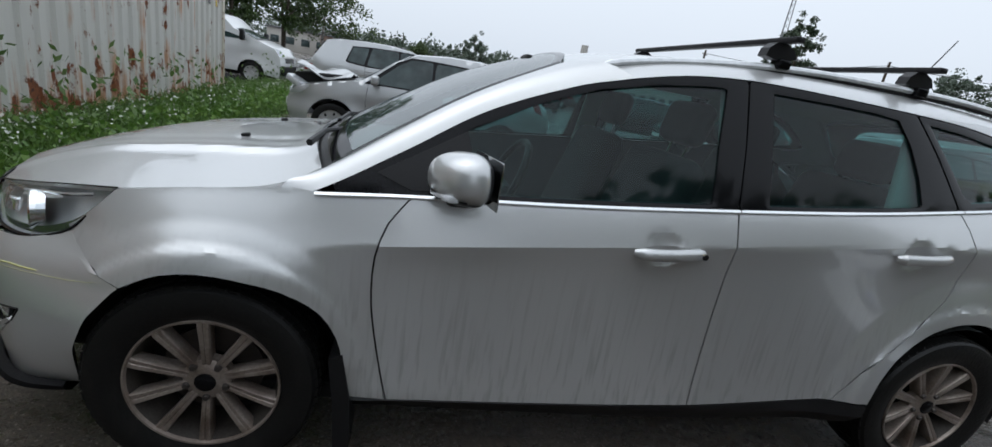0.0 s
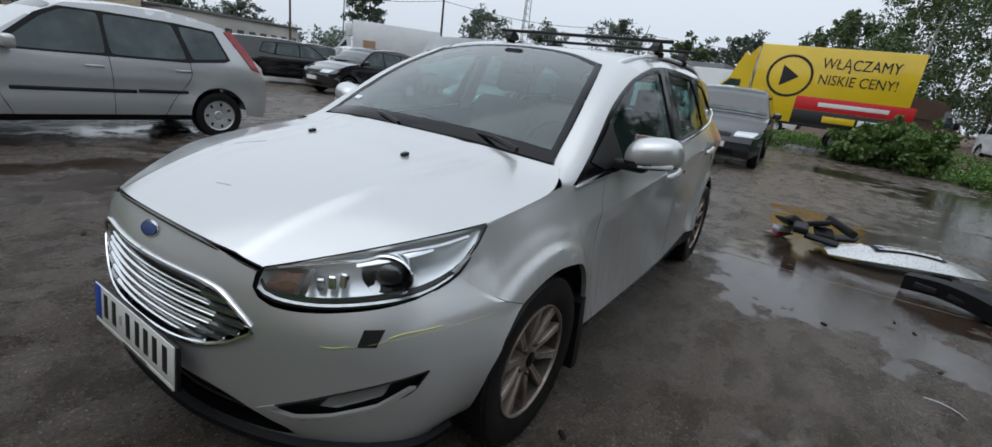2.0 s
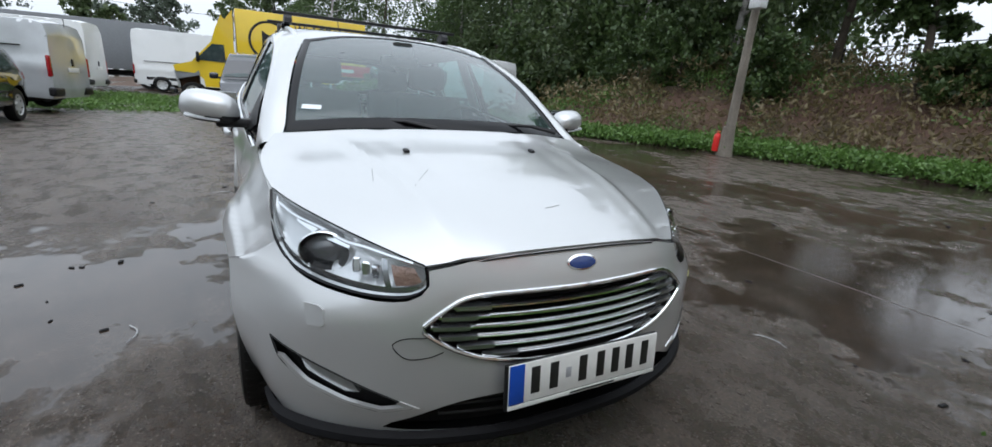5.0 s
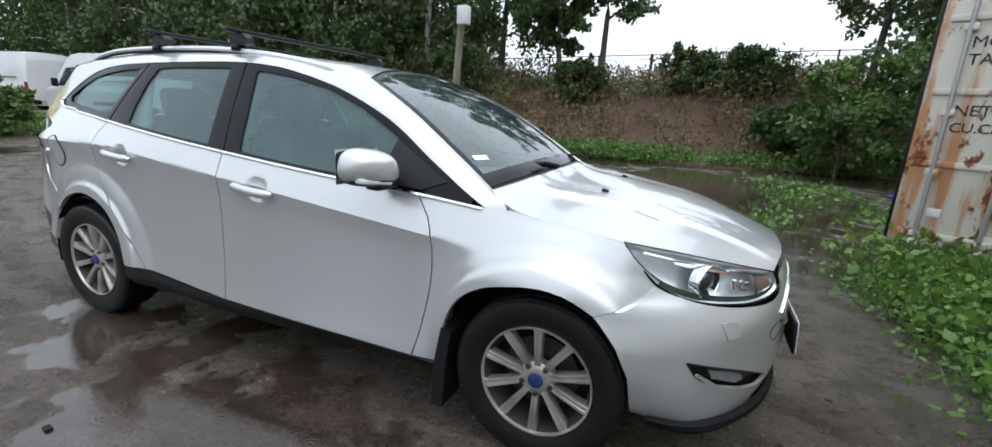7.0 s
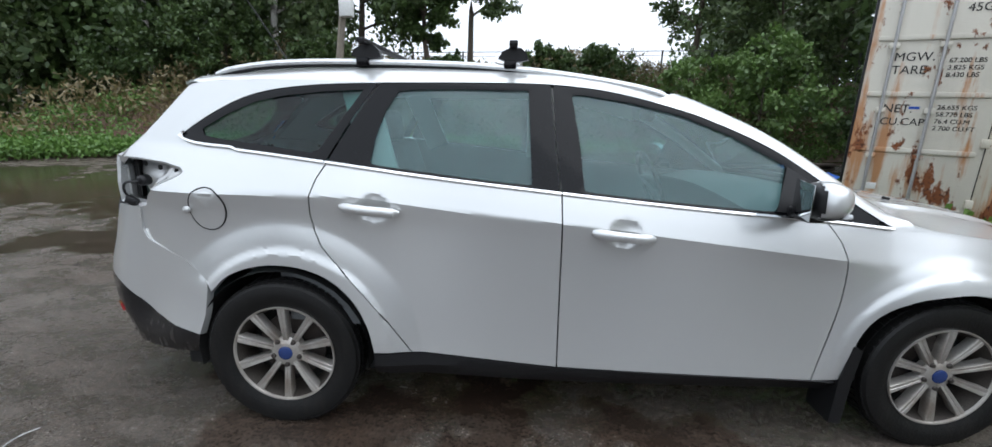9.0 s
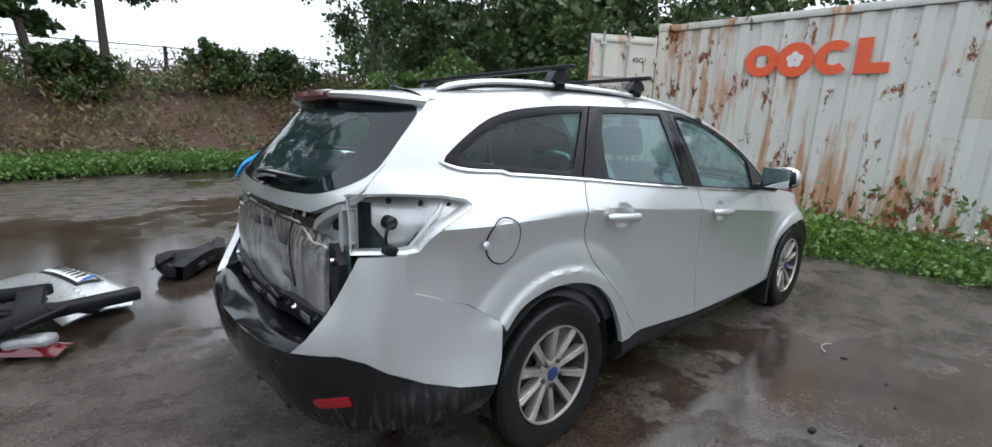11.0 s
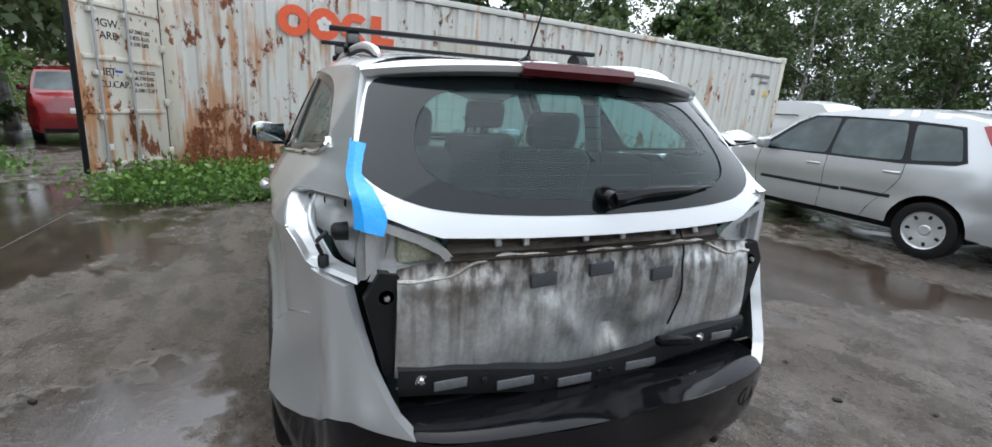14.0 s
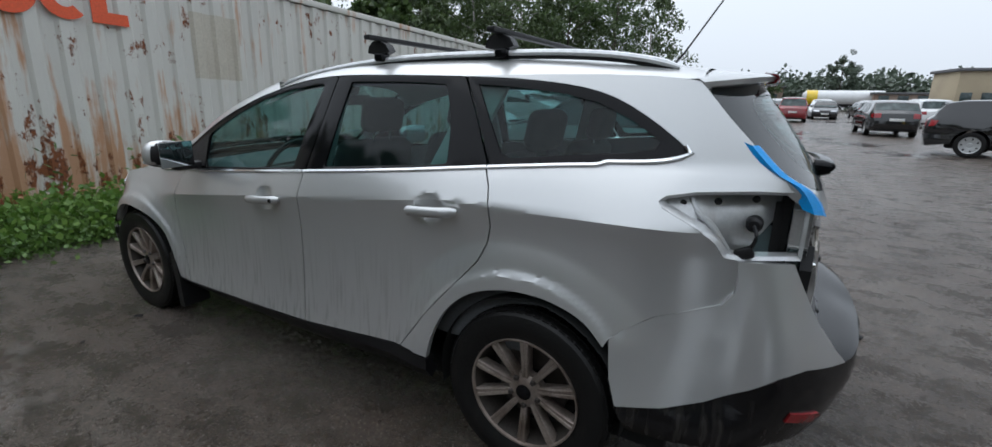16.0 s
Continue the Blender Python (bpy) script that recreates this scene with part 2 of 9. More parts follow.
STICKER = mat("sticker", (0.70, 0.76, 0.78), 0.5, 0, 0.1)


# ---- mesh helpers ----
def smooth_path(points, n):
    """n points along a Catmull-Rom curve through the points, evenly by chord length."""
    p = np.array(points, float)
    if len(p) == 2:
        return p[0] + np.linspace(0, 1, n)[:, None] * (p[1] - p[0])
    d = np.r_[0, np.cumsum(np.linalg.norm(np.diff(p, axis=0), axis=1))]
    return np.array([at_curve(d, p, s) for s in np.linspace(0, d[-1], n)])


def at_curve(d, p, s):
    i = int(min(max(np.searchsorted(d, s) - 1, 0), len(d) - 2))
    h = d[i + 1] - d[i]
    t = (s - d[i]) / h
    slope = lambda k: (p[k + 1] - p[k - 1]) / (d[k + 1] - d[k - 1]) if 0 < k < len(d) - 1 else (p[1] - p[0]) / (d[1] - d[0]) if k == 0 else (p[-1] - p[-2]) / (d[-1] - d[-2])  # noqa: E731
    a, b = slope(i) * h, slope(i + 1) * h
    return (2 * t**3 - 3 * t**2 + 1) * p[i] + (t**3 - 2 * t**2 + t) * a + (-2 * t**3 + 3 * t**2) * p[i + 1] + (t**3 - t**2) * b


def table(*pairs):
    """A smooth function of one number through pairs (x, value), held at the ends."""
    pairs = sorted(pairs)
    d, p = np.array([q[0] for q in pairs], float), np.array([q[1] for q in pairs], float)
    return lambda x: float(at_curve(d, p, min(max(x, d[0]), d[-1])))


def finish(bm, name, material, sharp=35.0):
    me = bpy.data.meshes.new(name)
    bm.to_mesh(me)
    bm.free()
    for mt in material if isinstance(material, (list, tuple)) else [material]:
        me.materials.append(mt)
    me.polygons.foreach_set("use_smooth", [True] * len(me.polygons))
    me.set_sharp_from_angle(angle=radians(sharp))
    return me


def part(name, bm, material, parent=None, label="", sharp=35.0):
    ob = new(name, finish(bm, name, material, sharp))
    if parent is not None:
        ob.parent = parent
    return tagged(ob, label) if label else ob


def thing(name, label, category, group="", kind="", at=None):
    ob = new(name)
    ob.empty_display_size = 0.1
    if at is not None:
        ob.matrix_basis = at
    return tagged(ob, label, category, group, kind)


def mirrored(bm):
    """The same mesh on the other side of the car."""
    other = bm.copy()
    for v in other.verts:
        v.co.y = -v.co.y
    bmesh.ops.reverse_faces(other, faces=other.faces)
    return other


def fill(poly, surf, step=0.05, out=None, flange=0.0, cuts=()):
    """A polygon of (u, v) cut into a grid and laid on surf(u, v) -> (x, y, z); flange: depth of the turned-in rim."""
    bm = bmesh.new()
    bm.faces.new([bm.verts.new((u, v, 0)) for u, v in poly])
    us, vs = [q[0] for q in poly], [q[1] for q in poly]
    su, sv = step if isinstance(step, tuple) else (step, step)
    for axis, lo, hi, s in ((0, min(us), max(us), su), (1, min(vs), max(vs), sv)):
        k = max(1, int((hi - lo) / s))
        for j in range(1, k):
            c = lo + (hi - lo) * j / k + 1e-5
            co, no = [0, 0, 0], [0, 0, 0]
            co[axis], no[axis] = c, 1
            bmesh.ops.bisect_plane(bm, geom=bm.verts[:] + bm.edges[:] + bm.faces[:], plane_co=co, plane_no=no, dist=1e-6)
    for c in cuts:
        bmesh.ops.bisect_plane(bm, geom=bm.verts[:] + bm.edges[:] + bm.faces[:], plane_co=(0, c, 0), plane_no=(0, 1, 0), dist=1e-6)
    bmesh.ops.triangulate(bm, faces=[f for f in bm.faces if len(f.verts) > 4])
    for v in bm.verts:
        v.co = surf(v.co.x, v.co.y)
    bm.normal_update()
    if out is not None:
        total = sum((f.normal * f.calc_area() for f in bm.faces), Vector())
        if total.dot(Vector(out)) < 0:
            bmesh.ops.reverse_faces(bm, faces=bm.faces)
            bm.normal_update()
    if flange:
        rim = [e for e in bm.edges if e.is_boundary]
        normals = {v: v.normal.copy() for e in rim for v in e.verts}
        pairs = {}
        for e in rim:
            for v in e.verts:
                if v not in pairs:
                    pairs[v] = bm.verts.new(v.co - normals[v] * flange)
        for e in rim:
            a, b = e.verts
            f = e.link_faces[0]
            vs_ = list(f.verts)
            if vs_[(vs_.index(a) + 1) % len(vs_)] != b:
                a, b = b, a
            bm.faces.new((b, a, pairs[a], pairs[b]))
        bm.normal_update()
    return bm


def grid(points):
    """A quad mesh from rows of points (rows x columns x 3)."""
    bm = bmesh.new()
    rows = [[bm.verts.new(Vector(p)) for p in row] for row in points]
    for a, b in zip(rows, rows[1:]):
        for i in range(len(a) - 1):
            bm.faces.new((a[i], a[i + 1], b[i + 1], b[i]))
    bm.normal_update()
    return bm


def facing(bm, out):
    bm.normal_update()
    total = sum((f.normal * f.calc_area() for f in bm.faces), Vector())
    if total.dot(Vector(out)) < 0:
        bmesh.ops.reverse_faces(bm, faces=bm.faces)
    bm.normal_update()
    return bm


def coons(c0, c1, d0, d1, nu, nv, bulge=0.0, up=(0, 0, 1)):
    """A patch between four curves: c0, c1 run along u; d0, d1 join their ends along v."""
    c0, c1, d0, d1 = smooth_path(c0, nu), smooth_path(c1, nu), smooth_path(d0, nv), smooth_path(d1, nv)
    rows = []
    for j in range(nv):
        v = j / (nv - 1)
        row = []
        for i in range(nu):
            u = i / (nu - 1)
            p = (1 - v) * c0[i] + v * c1[i] + (1 - u) * d0[j] + u * d1[j]
            p = p - ((1 - u) * (1 - v) * c0[0] + u * (1 - v) * c0[-1] + (1 - u) * v * c1[0] + u * v * c1[-1])
            row.append(p + bulge * 16 * u * (1 - u) * v * (1 - v) * np.array(up, float))
        rows.append(row)
    return grid(rows)


def solid(bm, depth):
    """Thickness behind a sheet, against its normals."""
    bm.normal_update()
    normals = {v: v.normal.copy() for v in bm.verts}
    old = list(bm.faces)
    copy = {v: bm.verts.new(v.co - normals[v] * depth) for v in list(bm.verts)}
    edges = [e for e in bm.edges if e.is_boundary]
    for f in old:
        bm.faces.new([copy[v] for v in reversed(f.verts)])
    for e in edges:
        a, b = e.verts
        vs_ = list(e.link_faces[0].verts)
        if vs_[(vs_.index(a) + 1) % len(vs_)] != b:
            a, b = b, a
        bm.faces.new((b, a, copy[a], copy[b]))
    bm.normal_update()
    return bm


def tube(points, radius, sides=8, caps=True, flat=1.0):
    """A bar or wire along points; radius may be a list; flat squeezes it upright."""
    p = np.array(points, float)
    r = radius if isinstance(radius, (list, tuple, np.ndarray)) else [radius] * len(p)
    bm, rings = bmesh.new(), []
    for i in range(len(p)):
        d = Vector(p[min(i + 1, len(p) - 1)] - p[max(i - 1, 0)]).normalized()
        a = d.cross(Vector((0, 0, 1)))
        a = Vector((1, 0, 0)) if a.length < 1e-3 else a.normalized()
        b = a.cross(d).normalized()
        rings.append([bm.verts.new(Vector(p[i]) + float(r[i]) * (math.cos(k) * a + flat * math.sin(k) * b)) for k in np.arange(sides) * 2 * math.pi / sides])
    for x, y in zip(rings, rings[1:]):
        for k in range(sides):
            bm.faces.new((x[k], x[(k + 1) % sides], y[(k + 1) % sides], y[k]))
    if caps:
        bm.faces.new(list(reversed(rings[0])))
        bm.faces.new(rings[-1])
    bmesh.ops.recalc_face_normals(bm, faces=bm.faces)
    return bm


def box(sx, sy, sz, at=(0, 0, 0), bevel=0.0, turn=None, segments=2):
    """A box with rounded edges, centred at a place."""
    bm = bmesh.new()
    bmesh.ops.create_cube(bm, size=1)
    bmesh.ops.scale(bm, vec=(sx, sy, sz), verts=bm.verts)
    if bevel:
        bmesh.ops.bevel(bm, geom=bm.edges[:], offset=min(bevel, 0.45 * min(sx, sy, sz)), segments=segments, affect="EDGES", profile=0.5)
    if turn is not None:
        bmesh.ops.transform(bm, matrix=turn, verts=bm.verts)
    bmesh.ops.translate(bm, vec=at, verts=bm.verts)
    bm.normal_update()
    return bm


def joined(*bms):
    out = bmesh.new()
    for b in bms:
        me = bpy.data.meshes.new("tmp")
        b.to_mesh(me)
        b.free()
        out.from_mesh(me)
        bpy.data.meshes.remove(me)
    out.normal_update()
    return out


def spun(profile, axis="y", steps=48):
    """A turned shape: profile of (radius, along) round the axis."""
    bm, rings = bmesh.new(), []
    for k in range(steps):
        a = 2 * math.pi * k / steps
        c, s = math.cos(a), math.sin(a)
        rings.append([bm.verts.new((r * c, h, r * s) if axis == "y" else (r * c, r * s, h) if axis == "z" else (h, r * c, r * s)) for r, h in profile])
    for k in range(steps):
        x, y = rings[k], rings[(k + 1) % steps]
        for i in range(len(profile) - 1):
            bm.faces.new((x[i], x[i + 1], y[i + 1], y[i]))
    bmesh.ops.remove_doubles(bm, verts=bm.verts, dist=1e-5)
    bmesh.ops.recalc_face_normals(bm, faces=bm.faces)
    return bm


def moved(bm, m):
    bmesh.ops.transform(bm, matrix=m, verts=bm.verts)
    bm.normal_update()
    return bm


def prism(poly, depth, axis="y"):
    """A flat outline of two coordinates given depth along the axis, centred on it."""
    bm = bmesh.new()
    put = {"x": lambda a, b, h: (h, a, b), "y": lambda a, b, h: (a, h, b), "z": lambda a, b, h: (a, b, h)}[axis]
    lo, hi = [bm.verts.new(put(a, b, -depth / 2)) for a, b in poly], [bm.verts.new(put(a, b, depth / 2)) for a, b in poly]
    bm.faces.new(lo)
    bm.faces.new(list(reversed(hi)))
    for i in range(len(poly)):
        j = (i + 1) % len(poly)
        bm.faces.new((lo[i], hi[i], hi[j], lo[j]))
    bmesh.ops.recalc_face_normals(bm, faces=bm.faces)
    return bm


def lettering(name, text, size, m, material, parent=None, align="LEFT"):
    """Flat raised text in Blender's own font, turned into a mesh."""
    cu = bpy.data.curves.new(name, "FONT")
    cu.body, cu.size, cu.extrude, cu.align_x = text, size, 0.0015, align
    tmp = new(name + "_tmp", cu)
    deps = bpy.context.evaluated_depsgraph_get()
    me = bpy.data.meshes.new_from_object(tmp.evaluated_get(deps))
    bpy.data.objects.remove(tmp)
    me.materials.clear()
    me.materials.append(material)
    ob = new(name, me)
    ob.matrix_basis = m
    if parent is not None:
        ob.parent = parent
    return ob

# ---- the silver estate car: x forward, y to its left, origin between the axles on the ground ----
car = thing("estate_car", "silver estate car with stripped damaged tailgate on wet yard", "car")
belt_y = table((2.1, 0.60), (1.65, 0.745), (1.567, 0.762), (1.32, 0.777), (1.05, 0.787), (0.6, 0.812), (0, 0.83), (-0.6, 0.828), (-1.15, 0.79), (-1.5, 0.735), (-1.75, 0.70), (-1.93, 0.655), (-2.1, 0.62), (-2.2, 0.60))
belt_z = table((1.75, 0.79), (1.65, 0.82), (1.567, 0.84), (1.32, 0.875), (1.05, 0.90), (0.8, 0.925), (0.32, 0.96), (-0.24, 1.01), (-0.77, 1.06), (-1.15, 1.10), (-1.5, 1.13), (-1.75, 1.14), (-2.2, 1.14))
swell = table((2.1, 1.5), (1.65, 1.8), (1.32, 2.1), (1.0, 1.35), (0.7, 1.0), (0, 1.0), (-0.6, 1.0), (-0.95, 1.3), (-1.32, 1.8), (-1.68, 2.45), (-1.9, 2.1), (-2.1, 0.5))
HANDLES = ((0.02, 0.866), (-0.93, 0.936))
bulge_f = table((-0.1, -0.02), (0.0, 0.0), (0.06, 0.015), (0.13, 0.040), (0.22, 0.050), (0.45, 0.060), (0.64, 0.056), (0.77, 0.044), (0.90, 0.020), (1.0, 0.0))
flank_low = table((-0.1, -0.02), (0.0, 0.0), (0.05, 0.032), (0.12, 0.061), (0.16, 0.063), (0.28, 0.054), (0.45, 0.046), (0.7, 0.040), (0.88, 0.0415), (1.0, 0.050))


def side(x, z, off=0.0):
    """The body's flank: half width at x, z, on the left, with its shoulder crease, sill crease and flared arches."""
    zb, yb = belt_z(x), belt_y(x)
    if z <= zb:
        crease = min(0.878 - 0.113 * x, zb - 0.11 - 0.06 * min(1.0, max(0.0, (-x - 1.0) / 0.6)))
        if z < crease:
            sharp_ = flank_low((z - 0.2) / (crease - 0.2))
        else:
            sharp_ = 0.050 * (1 - (z - crease) / max(0.02, zb - crease)) ** 0.9
        w = min(1.0, max(0.0, (1.10 - x) / 0.28))
        y = yb + w * sharp_ * (swell(x) if x < -0.6 else 0.55 + 0.45 * swell(x)) + (1 - w) * swell(x) * bulge_f((z - 0.2) / (zb - 0.2)) * (1 - 0.75 * min(1.0, max(0.0, (x - 1.38) / 0.32)) ** 1.5 * min(1.0, max(0.0, (z - 0.50) / 0.24)))
        for cx, r0, reach, rise in ((1.30, 0.355, 0.12, 0.016), (-1.29, 0.37, 0.17, 0.040)):
            d = math.hypot(x - cx, z - 0.325)
            if d < r0 + reach:
                t = 1 - max(0.0, d - r0) / reach
                y += 0.6 * rise * (1 - (1 - t) ** 2)
                y += 0.010 * min(1.0, max(0.0, (r0 + 0.066 - d) / 0.014)) * min(1.0, max(0.0, (z - 0.30) / 0.10))
        for hx, hz in HANDLES:
            d = ((x - hx) / 0.064) ** 2 + ((z - hz) / 0.054) ** 2
            if d < 1:
                y -= 0.017 * (1 - d) ** 0.7
    else:
        y = yb - 0.42 * (z - zb) - 0.15 * (z - zb) ** 2
    return Vector((x, y + off, z))


def both(name, bm, material, label=("", ""), parent=car, sharp=35.0):
    """The same part on the left and on the right."""
    other = mirrored(bm)
    left, right = material if isinstance(material, tuple) else (material, material)
    return part(name, bm, left, parent, label[0], sharp), part(name, other, right, parent, label[1], sharp)


def door_skin(poly):
    """A door panel whose mesh runs along the shoulder crease."""
    lean_ = 0.113
    return fill([(x, z + lean_ * x) for x, z in poly], lambda u, v: side(u, v - lean_ * u), (0.0125, 0.012), (0, 1, 0), 0.02, (0.878,))


def line(points, n=14):
    return [tuple(p) for p in smooth_path(points, n)]


# outlines on the flank, in (x, z)
ARCH_F = [(1.655, 0.27), (1.645, 0.40), (1.602, 0.505), (1.552, 0.57), (1.49, 0.625), (1.41, 0.664), (1.32, 0.677), (1.22, 0.665), (1.11, 0.635), (1.01, 0.565), (0.955, 0.46), (0.935, 0.29)]
ARCH_R = [(-0.935, 0.36), (-0.958, 0.455), (-1.012, 0.562), (-1.10, 0.646), (-1.205, 0.688), (-1.32, 0.698), (-1.43, 0.682), (-1.53, 0.640), (-1.597, 0.575)]
DOOR_F = [(0.81, 0.282), (0.845, 0.42), (0.877, 0.58), (0.884, 0.70), (0.877, 0.77), (0.855, 0.84), (0.79, 0.928)]
DOOR_R = [(-0.79, 0.362), (-0.92, 0.53), (-1.06, 0.69), (-1.14, 0.78), (-1.177, 0.88), (-1.178, 0.96), (-1.16, 1.03), (-1.125, 1.097)]
BELT = lambda a, b, n=10: [(x, belt_z(x)) for x in np.linspace(a, b, n)]  # noqa: E731
G = 0.0028


def shifted(points, dx):
    return [(x + dx, z) for x, z in points]


arch_f, arch_r = line(ARCH_F, 30), line(ARCH_R, 30)
SEAM = [(1.692, 0.722), (1.655, 0.685), (1.615, 0.655), (1.572, 0.634), (1.510, 0.614)]
fender = shifted(line(DOOR_F), G) + BELT(0.80, 1.05, 4) + [(1.12, 0.905), (1.20, 0.895)] + line([(1.32, 0.878), (1.45, 0.86), (1.567, 0.838)], 6) + [(1.61, 0.79), (1.655, 0.748)] + SEAM + [p for p in arch_f if p[1] > 0.622 or p[0] < 1.45]
both("front_fender", fill(fender, side, (0.013, 0.0115), (0, 1, 0), 0.02), (SILVER_DIRTY, SILVER), ("silver fender with water streaks", "silver fender with a dent"), sharp=24.0)
front_door = [(0.805, 0.283)] + shifted(line(DOOR_F), -G)[1:] + BELT(0.785, -0.222 + G, 14) + [(-0.216 + G, 0.80), (-0.212 + G, 0.318)]
door_fl, door_fr = both("front_door", door_skin(front_door), (SILVER_DIRTY, SILVER), ("silver door with dirty rain streaks", "silver door with wet misted window"), sharp=20.0)
rear_door = [(-0.212 - G, 0.318), (-0.216 - G, 0.80)] + BELT(-0.222 - G, -1.12, 12) + list(reversed(shifted(line(DOOR_R), G)))[1:]
door_rl, door_rr = both("rear_door", door_skin(rear_door), (SILVER_DIRTY, SILVER), ("silver door with dirty rain streaks", "silver door with wet misted window"), sharp=20.0)

# quarter panel with the hind pillar
DLO_TOP = [(-1.765, 1.178), (-1.685, 1.238), (-1.56, 1.312), (-1.47, 1.348), (-1.36, 1.372), (-1.17, 1.392), (-0.94, 1.402), (-0.70, 1.408), (-0.44, 1.412), (-0.26, 1.41), (-0.06, 1.392), (0.14, 1.352), (0.32, 1.302), (0.47, 1.248), (0.60, 1.185), (0.71, 1.122), (0.84, 1.035), (0.98, 0.945), (1.075, 0.892)]
DLO_LOW = [(-1.765, 1.178), (-1.73, 1.160), (-1.66, 1.147), (-1.5, 1.137)]
LAMP = [(-1.935, 0.888), (-1.893, 0.895), (-1.865, 0.94), (-1.825, 0.975), (-1.765, 1.003), (-1.718, 1.025), (-1.704, 1.042), (-1.722, 1.058), (-1.80, 1.073), (-1.95, 1.082), (-2.085, 1.083)]
TG_EDGE = [(-2.085, 1.083), (-2.04, 1.10), (-1.985, 1.138), (-1.925, 1.20), (-1.86, 1.268), (-1.80, 1.335), (-1.755, 1.384)]
quarter = shifted(line(DOOR_R), -G) + BELT(-1.13, -1.5, 5) + list(reversed(line(DLO_LOW, 8)))[1:] + line(DLO_TOP[:7], 16)[1:] + [(-1.10, 1.405), (-1.36, 1.406), (-1.55, 1.402), (-1.68, 1.394)] + list(reversed(line(TG_EDGE, 10))) + list(reversed(LAMP))[1:] + [(-1.938, 0.84), (-1.932, 0.79), (-1.905, 0.752), (-1.86, 0.738), (-1.73, 0.692), (-1.66, 0.645), (-1.612, 0.605)] + list(reversed(arch_r)) + [(-0.925, 0.362)]
both("quarter_panel", fill(quarter, side, (0.015, 0.014), (0, 1, 0), 0.022), SILVER, ("silver rear quarter with empty lamp opening", "silver rear quarter with round fuel flap"), sharp=24.0)

# sills, dark lower edge
sill = [(0.93, 0.268), (0.93, 0.20), (-0.15, 0.225), (-0.935, 0.255), (-0.935, 0.352), (-0.79, 0.357), (-0.21, 0.313), (0.80, 0.278)]
both("sill", fill(sill, lambda x, z: side(x, z, 0.0 if z > 0.26 else -0.01), 0.05, (0, 1, 0), 0.05), BLACK_PLASTIC, ("black plastic sill", "black plastic sill"))

# dark inner body behind the panel gaps, with the wheel housings
inner = [(0.93, 0.25), (-0.93, 0.30)] + [(x - (0.0), z + 0.01) for x, z in arch_r] + [(-1.61, 0.61), (-1.90, 0.76), (-1.70, 1.03), (-1.5, 1.11)] + BELT(-1.5, 1.0, 16) + [(1.40, 0.85), (1.60, 0.72), (1.53, 0.60)] + [p for p in arch_f if p[0] < 1.5]
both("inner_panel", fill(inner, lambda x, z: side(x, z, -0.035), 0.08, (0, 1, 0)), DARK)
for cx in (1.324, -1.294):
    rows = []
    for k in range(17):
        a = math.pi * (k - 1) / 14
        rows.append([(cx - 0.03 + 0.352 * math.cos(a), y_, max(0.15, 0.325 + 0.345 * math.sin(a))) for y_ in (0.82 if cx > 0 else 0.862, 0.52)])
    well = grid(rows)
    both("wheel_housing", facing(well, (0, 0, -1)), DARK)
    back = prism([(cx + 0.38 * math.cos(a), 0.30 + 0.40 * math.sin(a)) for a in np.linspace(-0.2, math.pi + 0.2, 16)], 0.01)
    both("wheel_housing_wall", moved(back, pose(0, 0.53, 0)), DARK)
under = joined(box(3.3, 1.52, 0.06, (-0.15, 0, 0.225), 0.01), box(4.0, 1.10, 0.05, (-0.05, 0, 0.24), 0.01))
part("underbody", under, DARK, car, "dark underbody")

# bonnet
HOOD_EDGE = [(1.06, 0.715, 0.955), (1.13, 0.752, 0.918), (1.22, 0.772, 0.893), (1.40, 0.772, 0.868), (1.565, 0.755, 0.842)]
LAMP_UP = [(1.565, 0.755, 0.842), (1.70, 0.703, 0.822), (1.86, 0.60, 0.785), (2.00, 0.487, 0.748), (2.055, 0.435, 0.732)]
LAMP_LOW = [(1.565, 0.757, 0.838), (1.69, 0.757, 0.712), (1.80, 0.722, 0.665), (1.95, 0.61, 0.645), (2.04, 0.49, 0.648), (2.085, 0.43, 0.685)]
HOOD_FRONT = [(2.055, 0.435, 0.732), (2.102, 0.22, 0.760), (2.113, 0, 0.766), (2.102, -0.22, 0.760), (2.055, -0.435, 0.732)]
COWL = [(1.06, 0.715, 0.955), (1.13, 0.4, 0.982), (1.155, 0, 0.990), (1.13, -0.4, 0.982), (1.06, -0.715, 0.955)]
flip = lambda pts: [(x, -y, z) for x, y, z in pts]  # noqa: E731
edge_l = smooth_path(HOOD_EDGE, 20).tolist() + smooth_path(LAMP_UP, 20).tolist()[1:]
bon = coons(COWL, HOOD_FRONT, edge_l, flip(edge_l), 97, 48, 0.018)
for v in bon.verts:
    # raised centre between two folds that run to the grille, and a softer pair further in
    t = min(1.0, max(0.0, (v.co.x - 1.1) / 1.0))
    fold, inner_ = 0.52 - 0.15 * t, 0.33 - 0.12 * t
    fade = min(1.0, t / 0.18) * (1 - 0.75 * t * t)
    step_ = min(1.0, max(0.0, (abs(v.co.y) - fold + 0.030) / 0.030))
    v.co.z += fade * (0.013 * (1 - step_) + 0.005 * max(0.0, 1 - abs(abs(v.co.y) - fold + 0.03) / 0.05))
    v.co.z -= 0.004 * (1 - t) * max(0.0, 1 - abs(abs(v.co.y) - inner_) / 0.06)
bonnet = part("bonnet", solid(facing(bon, (0, 0, 1)), 0.012), SILVER, car, "silver bonnet with scratches and wet sheen", 15.0)
from mathutils.bvhtree import BVHTree  # noqa: E402
